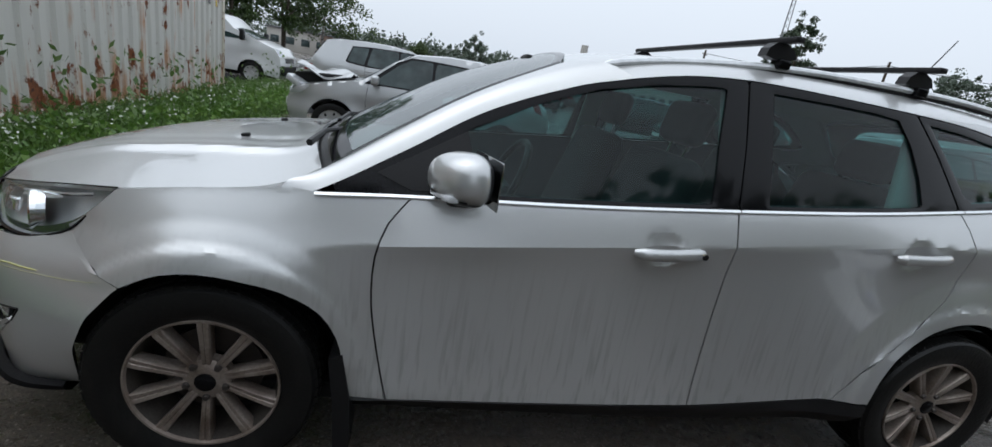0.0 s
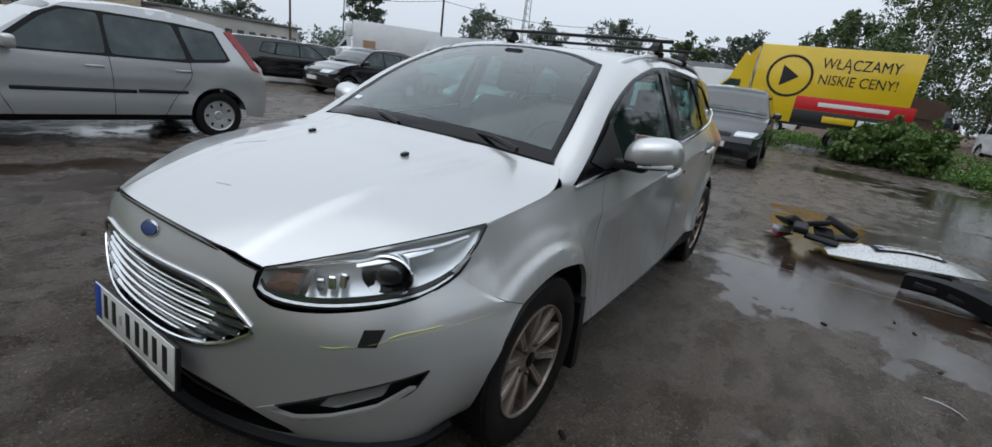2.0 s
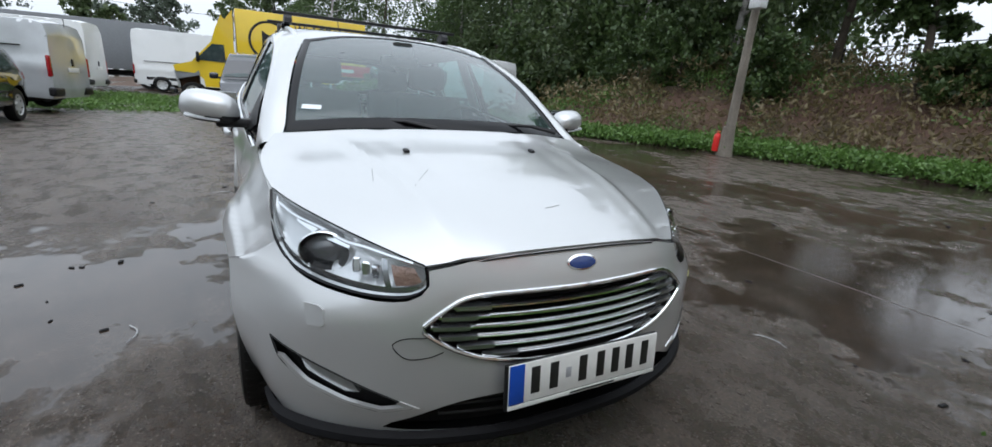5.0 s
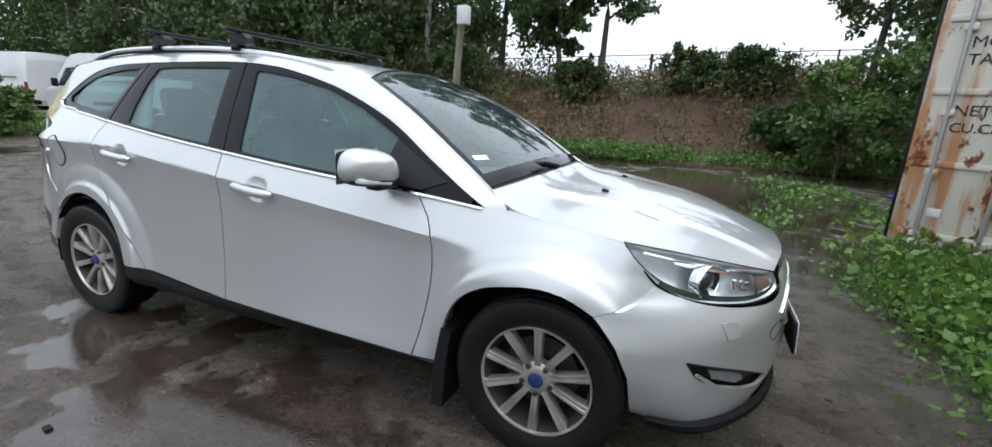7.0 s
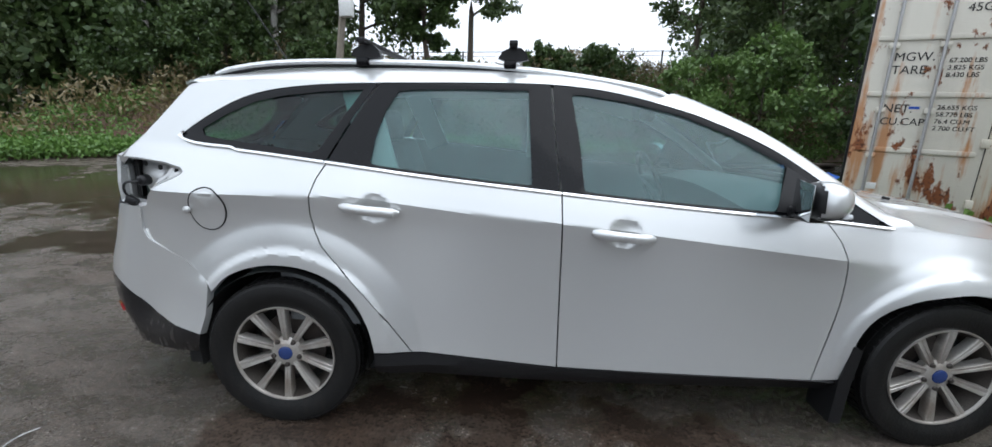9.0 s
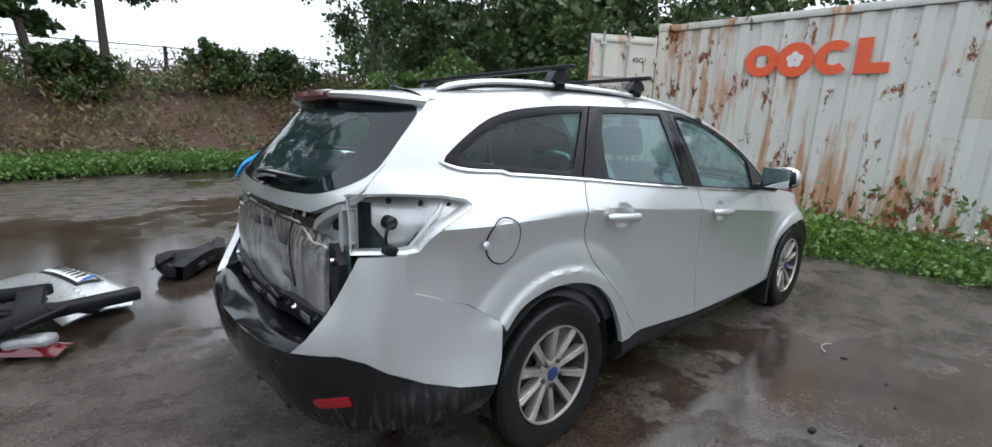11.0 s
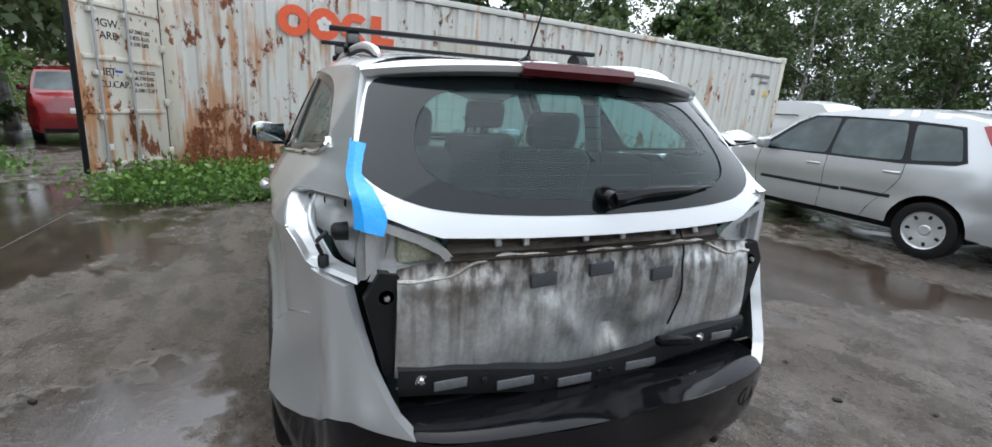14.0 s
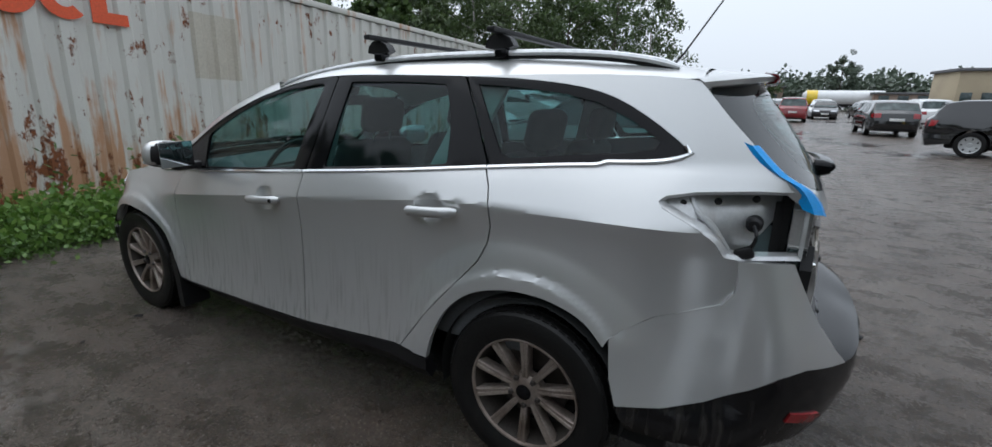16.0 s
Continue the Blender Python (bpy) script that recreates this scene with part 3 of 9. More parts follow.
bonnet_tree = BVHTree.FromPolygons([v.co for v in bonnet.data.vertices], [list(p.vertices) for p in bonnet.data.polygons])


def on_bonnet(x, y):
    hit = bonnet_tree.ray_cast(Vector((x, y, 2)), Vector((0, 0, -1)))
    return hit[0].z if hit[0] is not None else 0.9


SCRATCH = mat("scratch_grey", (0.22, 0.22, 0.22), 0.6)
for a, b, da, db in ((1.62, -0.28, 0.09, -0.06), (1.74, -0.36, 0.06, -0.03), (1.93, 0.05, 0.012, -0.06), (1.55, -0.45, 0.10, -0.02)):
    scr = tube([(a, b, on_bonnet(a, b) + 0.0006), (a + da, b + db, on_bonnet(a + da, b + db) + 0.0006)], 0.0009, 4)
    part("scratch", scr, SCRATCH, bonnet, "grey scratch")
for s in (1, -1):
    y = 0.256 if s > 0 else -0.29
    part("washer_nozzle", moved(box(0.03, 0.022, 0.014, (0, 0, 0), 0.005), pose(1.405, y, on_bonnet(1.405, y) + 0.005, 0, 12, 0)), BLACK_PLASTIC, bonnet, "black washer nozzle")

# windscreen, cowl, wipers
WS_LOW = [(1.035, 0.672, 0.958), (1.095, 0.4, 0.985), (1.12, 0, 0.993), (1.095, -0.4, 0.985), (1.035, -0.672, 0.958)]
WS_TOP = [(0.355, 0.520, 1.362), (0.285, 0.3, 1.408), (0.265, 0, 1.424), (0.285, -0.3, 1.408), (0.355, -0.520, 1.362)]
WS_L = [(1.035, 0.672, 0.958), (0.86, 0.640, 1.080), (0.62, 0.588, 1.232), (0.355, 0.520, 1.362)]
shield = facing(coons(WS_LOW, WS_TOP, WS_L, flip(WS_L), 33, 24, 0.015, (0.5, 0, 0.8)), (1, 0, 1))
shield_tree = BVHTree.FromBMesh(shield)
windscreen = part("windscreen", shield, GLASS, car, "tinted windscreen with rain drops")


def strip(path_a, path_b, n=30, lift=0.004, up=(1, 0, 1)):
    a, b = smooth_path(path_a, n), smooth_path(path_b, n)
    rows = [[a[i] + (b[i] - a[i]) * k / 3 + np.array(up) * lift * (1 if k in (1, 2) else 0.4) for k in range(4)] for i in range(n)]
    return grid(rows)


low_in = [(x - 0.055, y * 0.96, z + 0.040) for x, y, z in WS_LOW]
top_in = [(x + 0.035, y * 0.97, z - 0.018) for x, y, z in WS_TOP]
left_in = [(x, y - 0.035, z + 0.004) for x, y, z in WS_L]
band = joined(facing(strip(WS_LOW, low_in), (1, 0, 1)), facing(strip(WS_TOP, top_in), (1, 0, 1)), facing(strip(WS_L, left_in), (1, 0, 1)), facing(strip(flip(WS_L), flip(left_in)), (1, 0, 1)))
part("windscreen_edge", band, GLOSS_BLACK, windscreen, "black windscreen border")
cowl = coons([(x - 0.005, y, z + 0.002) for x, y, z in WS_LOW], [(x + 0.02, y, z - 0.03) for x, y, z in COWL], [(1.03, 0.672, 0.958), (1.07, 0.71, 0.925)], [(1.03, -0.672, 0.958), (1.07, -0.71, 0.925)], 25, 5)
part("cowl_panel", facing(cowl, (0, 0, 1)), BLACK_PLASTIC, car, "black plastic cowl grille")
for y0, y1, name in ((0.58, -0.02, "wiper"), (-0.05, -0.55, "wiper")):
    pts = []
    for k in range(9):
        y = y0 + (y1 - y0) * k / 8
        xx = 1.10 - 0.10 * (y / 0.66) ** 2 - 0.008 * k
        pts.append((xx, y, 0.992 - 0.02 * (y / 0.6) ** 2 + 0.005 * k * 0.9 + 0.012))
    w = part("wiper_blade", tube(pts, 0.008, 6), BLACK_PLASTIC, car, "black wiper blade")
    arm = tube([(1.125, y0 - 0.02, 0.995), (1.10, y0 - 0.15, 1.02), pts[4]], [0.012, 0.009, 0.006], 6)
    part("wiper_arm", arm, BLACK_PLASTIC, w)
part("mirror_foot", moved(box(0.06, 0.12, 0.09, (0, 0, 0), 0.02), pose(0.36, 0, 1.355, 0, -25, 0)), DARK, windscreen, "dark sensor pod behind the glass")
part("interior_mirror", box(0.03, 0.22, 0.065, (0.30, 0, 1.30), 0.015), BLACK_PLASTIC, car, "black interior mirror")
tag = fill([(-0.04, -0.015), (0.04, -0.015), (0.04, 0.015), (-0.04, 0.015)], lambda u, v: Vector((0, u, v)), 0.05)
hit = shield_tree.ray_cast(Vector((1.6, -0.56, 1.42)), Vector((-1, 0, -0.55)).normalized())
part("sticker", moved(tag, Matrix.Translation(hit[0] + hit[1] * 0.003) @ hit[1].to_track_quat("X", "Z").to_matrix().to_4x4()), STICKER, windscreen, "small white inspection sticker")

# front pillar and roof frame outside the side windows
PIL_OUT = [(0.14, *side(0.14, 1.352).yz), (0.32, *side(0.32, 1.302).yz), (0.60, *side(0.60, 1.185).yz), (0.84, *side(0.84, 1.035).yz), (1.075, *side(1.075, 0.897).yz), (1.16, *side(1.16, 0.885).yz)]
PIL_IN = [(0.30, 0.500, 1.385), (0.37, 0.525, 1.357), (0.62, 0.595, 1.235), (0.86, 0.648, 1.084), (1.04, 0.682, 0.960), (1.10, 0.728, 0.925)]
a, b = smooth_path(PIL_OUT, 28), smooth_path(PIL_IN, 28)
rows = [[a[i] + (b[i] - a[i]) * t + np.array((0.2, 0.5, 0.8)) * 0.022 * math.sin(math.pi * t) for t in np.linspace(0, 1, 7)] for i in range(28)]
both("front_pillar", facing(grid(rows), (0.5, 1, 0.5)), SILVER, ("silver windscreen pillar", "silver windscreen pillar"))
ROOF_X = np.linspace(0.30, -1.76, 44)
roof_mid = table((0.30, 1.418), (0.1, 1.446), (-0.3, 1.474), (-0.8, 1.485), (-1.3, 1.474), (-1.6, 1.450), (-1.76, 1.432))
dlo_z = table(*[(float(x), float(z)) for x, z in DLO_TOP])
rear_edge = table((-0.94, 1.402), (-1.10, 1.405), (-1.36, 1.406), (-1.55, 1.402), (-1.68, 1.394), (-1.76, 1.384))
edge_z = lambda x: dlo_z(x) if x > -0.94 else rear_edge(x)  # noqa: E731
rows = []
for x in ROOF_X:
    ze = edge_z(x)
    ye = side(x, ze).y
    zm = roof_mid(x)
    row = []
    for u in np.linspace(-1, 1, 33):
        s = math.copysign(1 - (1 - abs(u)) ** 1.5, u)
        row.append((x, s * ye, ze + (zm - ze) * (1 - abs(s) ** (2.6 + 5.4 * min(1, max(0, (0.25 - x) / 0.5))))))
    rows.append(row)
for i, row in enumerate(rows[:5]):
    pull = (4 - i) / 4
    rows[i] = [(x + pull * (-0.035 + 0.09 * (y / 0.55) ** 2), y, z - pull * 0.03 * (y / 0.55) ** 2 * 0.5) for x, y, z in row]
part("roof", facing(grid(rows), (0, 0, 1)), SILVER, car, "silver wet roof")
head = [[(x, y * 0.95, z - 0.035) for x, y, z in row] for row in rows]
part("headliner", facing(grid(head), (0, 0, -1)), HEADLINER, car, "pale headliner")

# side windows: black surround, panes, bright belt strip
PANES = {
    "front": [(0.655, 1.118), (0.45, 1.225), (0.25, 1.300), (0.05, 1.345), (-0.12, 1.368), (-0.185, 1.372), (-0.155, 1.20), (-0.135, 1.018)] + BELT(-0.13, 0.60, 8) + [(0.62, 0.975)],
    "rear": [(-0.355, 1.382), (-0.60, 1.382), (-0.78, 1.378), (-0.868, 1.370), (-0.915, 1.29), (-0.945, 1.19), (-0.958, 1.082)] + BELT(-0.93, -0.335, 7),
    "quarter": [(-1.01, 1.372), (-1.17, 1.362), (-1.34, 1.342), (-1.46, 1.316), (-1.58, 1.262), (-1.672, 1.205), (-1.66, 1.178), (-1.58, 1.166), (-1.43, 1.153), (-1.20, 1.128), (-1.165, 1.14)],
}


def lifted(points, dz=0.012):
    return [(x, z + dz) if abs(z - belt_z(x)) < 0.006 else (x, z) for x, z in points]


def inside(poly, x, z):
    hit, n = False, len(poly)
    for i in range(n):
        (x1, z1), (x2, z2) = poly[i], poly[(i + 1) % n]
        if (z1 > z) != (z2 > z) and x < (x2 - x1) * (z - z1) / (z2 - z1) + x1:
            hit = not hit
    return hit


def closed(poly, n):
    p = np.array(list(poly) + [poly[0]], float)
    d = np.r_[0, np.cumsum(np.linalg.norm(np.diff(p, axis=0), axis=1))]
    s = np.linspace(0, d[-1], n, endpoint=False)
    return np.stack([np.interp(s, d, p[:, k]) for k in range(p.shape[1])], 1)


def inset(poly, w):
    """The outline moved inwards by w."""
    p = np.array(poly, float)
    area = np.sum(p[:, 0] * np.roll(p[:, 1], -1) - np.roll(p[:, 0], -1) * p[:, 1])
    t = np.roll(p, -1, 0) - np.roll(p, 1, 0)
    t /= np.linalg.norm(t, axis=1)[:, None] + 1e-9
    nrm = np.stack([-t[:, 1], t[:, 0]], 1) * (1 if area > 0 else -1)
    return p + nrm * w


def band_on(poly, width, surf, depth=0.0, n=100, out=(0, 1, 0), inner_off=0.0):
    """A closed band of a width along an outline, laid on surf(u, v, off)."""
    a = closed(poly, n)
    b = inset(a, width)
    bm = bmesh.new()
    r0 = [bm.verts.new(surf(u, v, 0.0)) for u, v in a]
    r1 = [bm.verts.new(surf(u, v, inner_off)) for u, v in b]
    r2 = [bm.verts.new(surf(u, v, inner_off - depth)) for u, v in b]
    for i in range(n):
        j = (i + 1) % n
        bm.faces.new((r0[i], r0[j], r1[j], r1[i]))
        if depth:
            bm.faces.new((r1[i], r1[j], r2[j], r2[i]))
    bm.normal_update()
    total = sum((f.normal * f.calc_area() for f in bm.faces), Vector())
    if total.dot(Vector(out)) < 0:
        bmesh.ops.reverse_faces(bm, faces=bm.faces)
    return bm


part_of = {"front": (door_fl, door_fr), "rear": (door_rl, door_rr), "quarter": (car, car)}
OUTER = {
    "front": [(1.06, 0.902), (0.98, 0.945), (0.84, 1.035), (0.71, 1.122), (0.60, 1.185), (0.47, 1.248), (0.32, 1.302), (0.14, 1.352), (-0.06, 1.392), (-0.26, 1.41), (-0.245, 1.20)] + BELT(-0.222, 0.98, 12),
    "rear": [(-0.268, 1.41), (-0.44, 1.412), (-0.70, 1.408), (-0.945, 1.402), (-1.03, 1.27), (-1.125, 1.10)] + BELT(-1.10, -0.228, 9) + [(-0.25, 1.20)],
    "quarter": [(-0.955, 1.402), (-1.17, 1.392), (-1.36, 1.372), (-1.47, 1.348), (-1.56, 1.312), (-1.685, 1.238), (-1.765, 1.178), (-1.73, 1.160), (-1.66, 1.147), (-1.5, 1.137)] + BELT(-1.45, -1.135, 4) + [(-1.04, 1.27)],
}
for key, poly in PANES.items():
    poly = lifted(poly)
    surf = lambda x, z, off=0.0: side(x, z, -0.006 + off)  # noqa: E731
    outer = OUTER[key]
    o, i = np.array(closed(outer, 160)), np.array(closed(poly, 160))
    # pair the two outlines by direction from the pane's middle
    c = i.mean(0)

    def by_angle(p):
        ang = np.unwrap(np.arctan2(p[:, 1] - c[1], p[:, 0] - c[0]))
        if ang[-1] < ang[0]:
            p, ang = p[::-1], np.unwrap(np.arctan2(p[::-1, 1] - c[1], p[::-1, 0] - c[0]))
        return p, ang

    (o, ao), (i, ai) = by_angle(o), by_angle(i)
    target = np.linspace(-math.pi, math.pi, 240, endpoint=False)

    def at_angle(p, ang):
        base = np.mod(ang - ang[0], 2 * math.pi)
        base[0] = 0
        order = np.argsort(base)
        tt = np.mod(target - ang[0], 2 * math.pi)
        q = p[order]
        return np.stack([np.interp(tt, np.r_[base[order], 2 * math.pi], np.r_[q[:, k], q[0, k]]) for k in (0, 1)], 1)

    po, pi_ = at_angle(o, ao), at_angle(i, ai)
    bm = bmesh.new()
    rings = [[bm.verts.new(side(*(po[k] + (pi_[k] - po[k]) * t), off)) for k in range(240)] for t, off in ((0, -0.012), (0.0, -0.004), (0.5, -0.003), (1.0, -0.006), (1.0, -0.016))]
    for r0, r1 in zip(rings, rings[1:]):
        for k in range(240):
            j = (k + 1) % 240
            bm.faces.new((r0[k], r0[j], r1[j], r1[k]))
    facing(bm, (0, 1, 0))
    other = mirrored(bm)
    part("window_surround", bm, GLOSS_BLACK, part_of[key][0], "gloss black window surround")
    part("window_surround", other, GLOSS_BLACK, part_of[key][1], "gloss black window surround")
    bm = fill(poly, lambda x, z: side(x, z, -0.014), 0.05, (0, 1, 0))
    other = mirrored(bm)
    part("side_window", bm, GLASS_SIDE, part_of[key][0], "tinted wet side window")
    part("side_window", other, GLASS_MIST if key != "quarter" else GLASS_SIDE, part_of[key][1], "tinted side window misted inside")

# bright strip along the belt
for key, a, b in (("front", 1.06, -0.22), ("rear", -0.224, -1.13), ("quarter", -1.135, -1.5)):
    xs = np.linspace(a, b, 30)
    pts = [tuple(side(x, belt_z(x) - 0.002, 0.004)) for x in xs]
    if key == "quarter":
        pts += [tuple(side(x, z, 0.004)) for x, z in list(reversed(line(DLO_LOW, 10)))[1:]]
        pts.append(tuple(side(-1.745, 1.195, 0.004)))
    bm = tube(pts, 0.0095, 6, flat=0.8)
    other = mirrored(bm)
    part("belt_strip", bm, CHROME, part_of[key][0], "bright chrome belt strip")
    part("belt_strip", other, CHROME, part_of[key][1], "bright chrome belt strip")

# door handles with their dished cups
for dl, dr, x0, x1, z, lock in ((door_fl, door_fr, -0.105, 0.125, 0.862, True), (door_rl, door_rr, -1.055, -0.832, 0.931, False)):
    zs = lambda x: z - 0.085 * (x - (x0 + x1) / 2)  # noqa: E731
    xs = np.linspace(x0, x1, 12)
    pts = [tuple(Vector((0, max(0.0, side(x0, zs(x0)).y - side(x, zs(x)).y), 0)) + side(x, zs(x), 0.010 + 0.022 * math.sin(math.pi * min(1, max(0, (x - x0) / (x1 - x0)))) ** 0.5)) for x in xs]
    bm = tube(pts, [0.009] + [0.0165] * 10 + [0.009], 10, flat=1.15)
    for dd, hb in ((dl, bm.copy()), (dr, mirrored(bm))):
        part("door_handle", hb, SILVER, dd, "silver pull handle")
    bm.free()
lock = moved(spun([(0.0, 0.004), (0.009, 0.004), (0.010, 0.0)], "y", 16), Matrix.Translation(side(-0.088, 0.871, 0.044)))
part("door_lock", lock, BLACK_PLASTIC, door_fl, "dark key lock")
# fuel flap on the right
flap = facing(grid([[tuple(side(-1.595 + 0.072 * r * math.cos(t), 0.905 + 0.082 * r * math.sin(t), 0.004)) for t in np.linspace(0, 2 * math.pi, 33)] for r in (0, 0.5, 0.97, 1.0)]), (0, 1, 0))
part("fuel_flap", mirrored(flap), SILVER, car, "round silver fuel flap")
ringb = tube([tuple(side(-1.595 + 0.075 * math.cos(t), 0.905 + 0.085 * math.sin(t), 0.0015)) for t in np.linspace(0, 2 * math.pi, 41)], 0.0028, 5, False)
part("flap_gap", mirrored(ringb), DARK, car)
part("flap_notch", moved(spun([(0, 0.012), (0.011, 0.007), (0.016, -0.004)], "y", 14), Matrix.Translation((-1.676, -0.832, 0.900)) @ Matrix.Scale(-1, 4, (0, 1, 0))), SILVER, car)

# exterior mirrors
for s in (1, -1):
    shell = bmesh.new()
    bmesh.ops.create_uvsphere(shell, u_segments=28, v_segments=20, radius=1)
    for v in shell.verts:
        x, y, z = v.co
        zz = math.copysign(abs(z) ** 0.75, z)
        yy = math.copysign(abs(y) ** 0.7, y)
        v.co = (0.088 * x * (1 - 0.12 * yy) if x > 0 else 0.05 * x, 0.116 * yy * (1 - 0.10 * zz), 0.068 * zz + 0.012 * yy)
    rear = shell.copy()
    bmesh.ops.delete(rear, geom=[f for f in rear.faces if f.calc_center_median().x > -0.024], context="FACES")
    bmesh.ops.delete(shell, geom=[f for f in shell.faces if f.calc_center_median().x < -0.034], context="FACES")
    under_ = shell.copy()
    bmesh.ops.delete(under_, geom=[f for f in under_.faces if f.calc_center_median().z > -0.040 or f.calc_center_median().x < -0.02], context="FACES")
    place_ = Matrix.Diagonal((1, s, 1, 1)) @ pose(0.668, 0.945, 1.026, 0, 0, 14)
    for bm_, grow in ((shell, 1.0), (rear, 1.015), (under_, 1.02)):
        bmesh.ops.scale(bm_, vec=(grow, grow, grow), verts=bm_.verts)
        moved(bm_, place_)
        if s < 0:
            bmesh.ops.reverse_faces(bm_, faces=bm_.faces)
            bm_.normal_update()
    m = part("mirror", shell, SILVER, car, "silver door mirror with indicator")
    part("mirror_back", rear, BLACK_PLASTIC, m, "black mirror frame")
    part("mirror_base", under_, BLACK_PLASTIC, m, "black mirror underside")
    part("mirror_stalk", box(0.07, 0.17, 0.040, (0.675, 0.845 * s, 0.958), 0.015), BLACK_PLASTIC, m)
    part("mirror_sail", fill([(0.60, 0.955), (0.80, 0.94), (0.90, 0.975), (0.655, 1.12)], lambda x, z: side(x, z, 0.003) if s > 0 else Vector((1, -1, 1)) * side(x, z, 0.003), 0.05, (0, s, 0)), BLACK_PLASTIC, m, "black mirror triangle")
    part("mirror_indicator", box(0.070, 0.14, 0.018, (0.703, 0.968 * s, 0.982), 0.007, pose(0, 0, 0, 6 * s, 0, 16 * s)), mat("indicator_lens", (0.62, 0.64, 0.66), 0.15), m, "clear indicator lens")
    part("mirror_glass", box(0.004, 0.185, 0.125, (0.6135, 0.930 * s, 1.026), 0.002, pose(0, 0, 0, 0, 0, 14 * s)), MIRROR, m, "mirror glass")

# wheels
TYRE_R, RIM_R = 0.312, 0.210
tyre_profile = [(RIM_R - 0.004, -0.08), (0.235, -0.098), (0.275, -0.104), (0.300, -0.098), (0.313, -0.078), (TYRE_R, -0.05), (TYRE_R, 0.05), (0.313, 0.078), (0.300, 0.098), (0.275, 0.104), (0.235, 0.098), (RIM_R - 0.004, 0.084)]


def wheel(name, x, s, metal, front):
    w = new(name)
    w.parent = car
    w.location = (x, 0.775 * s, 0.310)
    if s < 0:
        w.rotation_euler = (0, 0, math.pi)
    tagged(w, "alloy wheel with ten spokes and worn tyre")
    t = part("tyre", spun(tyre_profile, "y", 64), RUBBER, w, "black tyre with worn tread")
    blocks = []
    for row, (y0, wd) in enumerate(((-0.072, 0.030), (-0.036, 0.03), (0.0, 0.03), (0.036, 0.03), (0.072, 0.030))):
        for k in range(60):
            a = 2 * math.pi * (k + 0.35 * row) / 60
            r = TYRE_R + (0.001 if abs(y0) < 0.06 else -0.003)
            blocks.append((a, y0, wd, r))
    bm = bmesh.new()
    for a, y0, wd, r in blocks:
        da, hw = 0.040, wd / 2
        q = []
        for rr in (r - 0.004, r + 0.0045):
            for aa, yy in ((a - da, y0 - hw), (a + da, y0 - hw), (a + da, y0 + hw), (a - da, y0 + hw)):
                q.append(bm.verts.new((rr * math.cos(aa), yy, rr * math.sin(aa))))
        for f in ((4, 5, 6, 7), (0, 1, 5, 4), (1, 2, 6, 5), (2, 3, 7, 6), (3, 0, 4, 7)):
            bm.faces.new([q[i] for i in f])
    bmesh.ops.recalc_face_normals(bm, faces=bm.faces)
    part("tread", bm, RUBBER, w, "worn tread blocks")
    rim = spun([(RIM_R, 0.084), (RIM_R - 0.002, 0.093), (RIM_R - 0.007, 0.092), (RIM_R - 0.010, 0.082)], "y", 64)
    r = part("rim", rim, metal, w, "scuffed alloy rim lip")
    barrel = spun([(RIM_R - 0.009, 0.083), (RIM_R - 0.016, 0.060), (RIM_R - 0.026, 0.020), (RIM_R - 0.032, -0.06), (RIM_R - 0.005, -0.08)], "y", 64)
    part("rim_barrel", barrel, BARREL, w, "grimy inner rim barrel")
    for k in range(10):
        a = math.radians(90 + 36 * k)
        pts = [(0.045, 0.066, 0.0125), (0.09, 0.074, 0.0135), (0.15, 0.082, 0.0155), (RIM_R - 0.022, 0.086, 0.0178), (RIM_R - 0.008, 0.085, 0.0182)]
        bm, rows = bmesh.new(), []
        for rad, h, hw in pts:
            sec = [(-hw * 0.8, -0.045), (-hw, -0.006), (-hw * 0.80, 0.0), (-hw * 0.12, -0.001), (0, -0.0035), (hw * 0.12, -0.001), (hw * 0.80, 0.0), (hw, -0.006), (hw * 0.8, -0.045)]
            ring = []
            for q, dh in sec:
                lx, lz = rad, q
                ring.append(bm.verts.new((lx * math.cos(a) - lz * math.sin(a), h + dh, lx * math.sin(a) + lz * math.cos(a))))
            rows.append(ring)
        for r0, r1 in zip(rows, rows[1:]):
            for i in range(len(r0) - 1):
                bm.faces.new((r0[i], r0[i + 1], r1[i + 1], r1[i]))
        bmesh.ops.recalc_face_normals(bm, faces=bm.faces)
        facing(bm, (0, 1, 0))
        part("spoke", bm, metal, w)
    part("hub", spun([(0, 0.074), (0.03, 0.076), (0.046, 0.070), (0.066, 0.060), (0.070, 0.03)], "y", 40), metal, w)
    part("hub_cap", spun([(0, 0.083), (0.022, 0.0825), (0.029, 0.079), (0.030, 0.074)], "y", 32), CAP_BLUE if s < 0 else GLOSS_BLACK, w, "blue hub cap" if s < 0 else "dark hub cap")
    for k in range(5):
        a = math.radians(90 + 36 + 72 * k)
        part("lug_nut", moved(spun([(0, 0.015), (0.008, 0.014), (0.0105, 0.008), (0.0115, -0.02)], "y", 12), pose(0.056 * math.cos(a), 0.064, 0.056 * math.sin(a))), mat("lug_steel", (0.10, 0.09, 0.085), 0.4, 0.8) if k == 0 and x > 0 and s > 0 else bpy.data.materials["lug_steel"], w)
    part("brake_disc", spun([(0.06, 0.002), (0.14, 0.002), (0.14, -0.02), (0.06, -0.02)], "y", 40), mat("rusty_disc", (0.060, 0.050, 0.045), 0.55, 0.5) if x > 0 and s > 0 else bpy.data.materials["rusty_disc"], w, "worn brake disc")
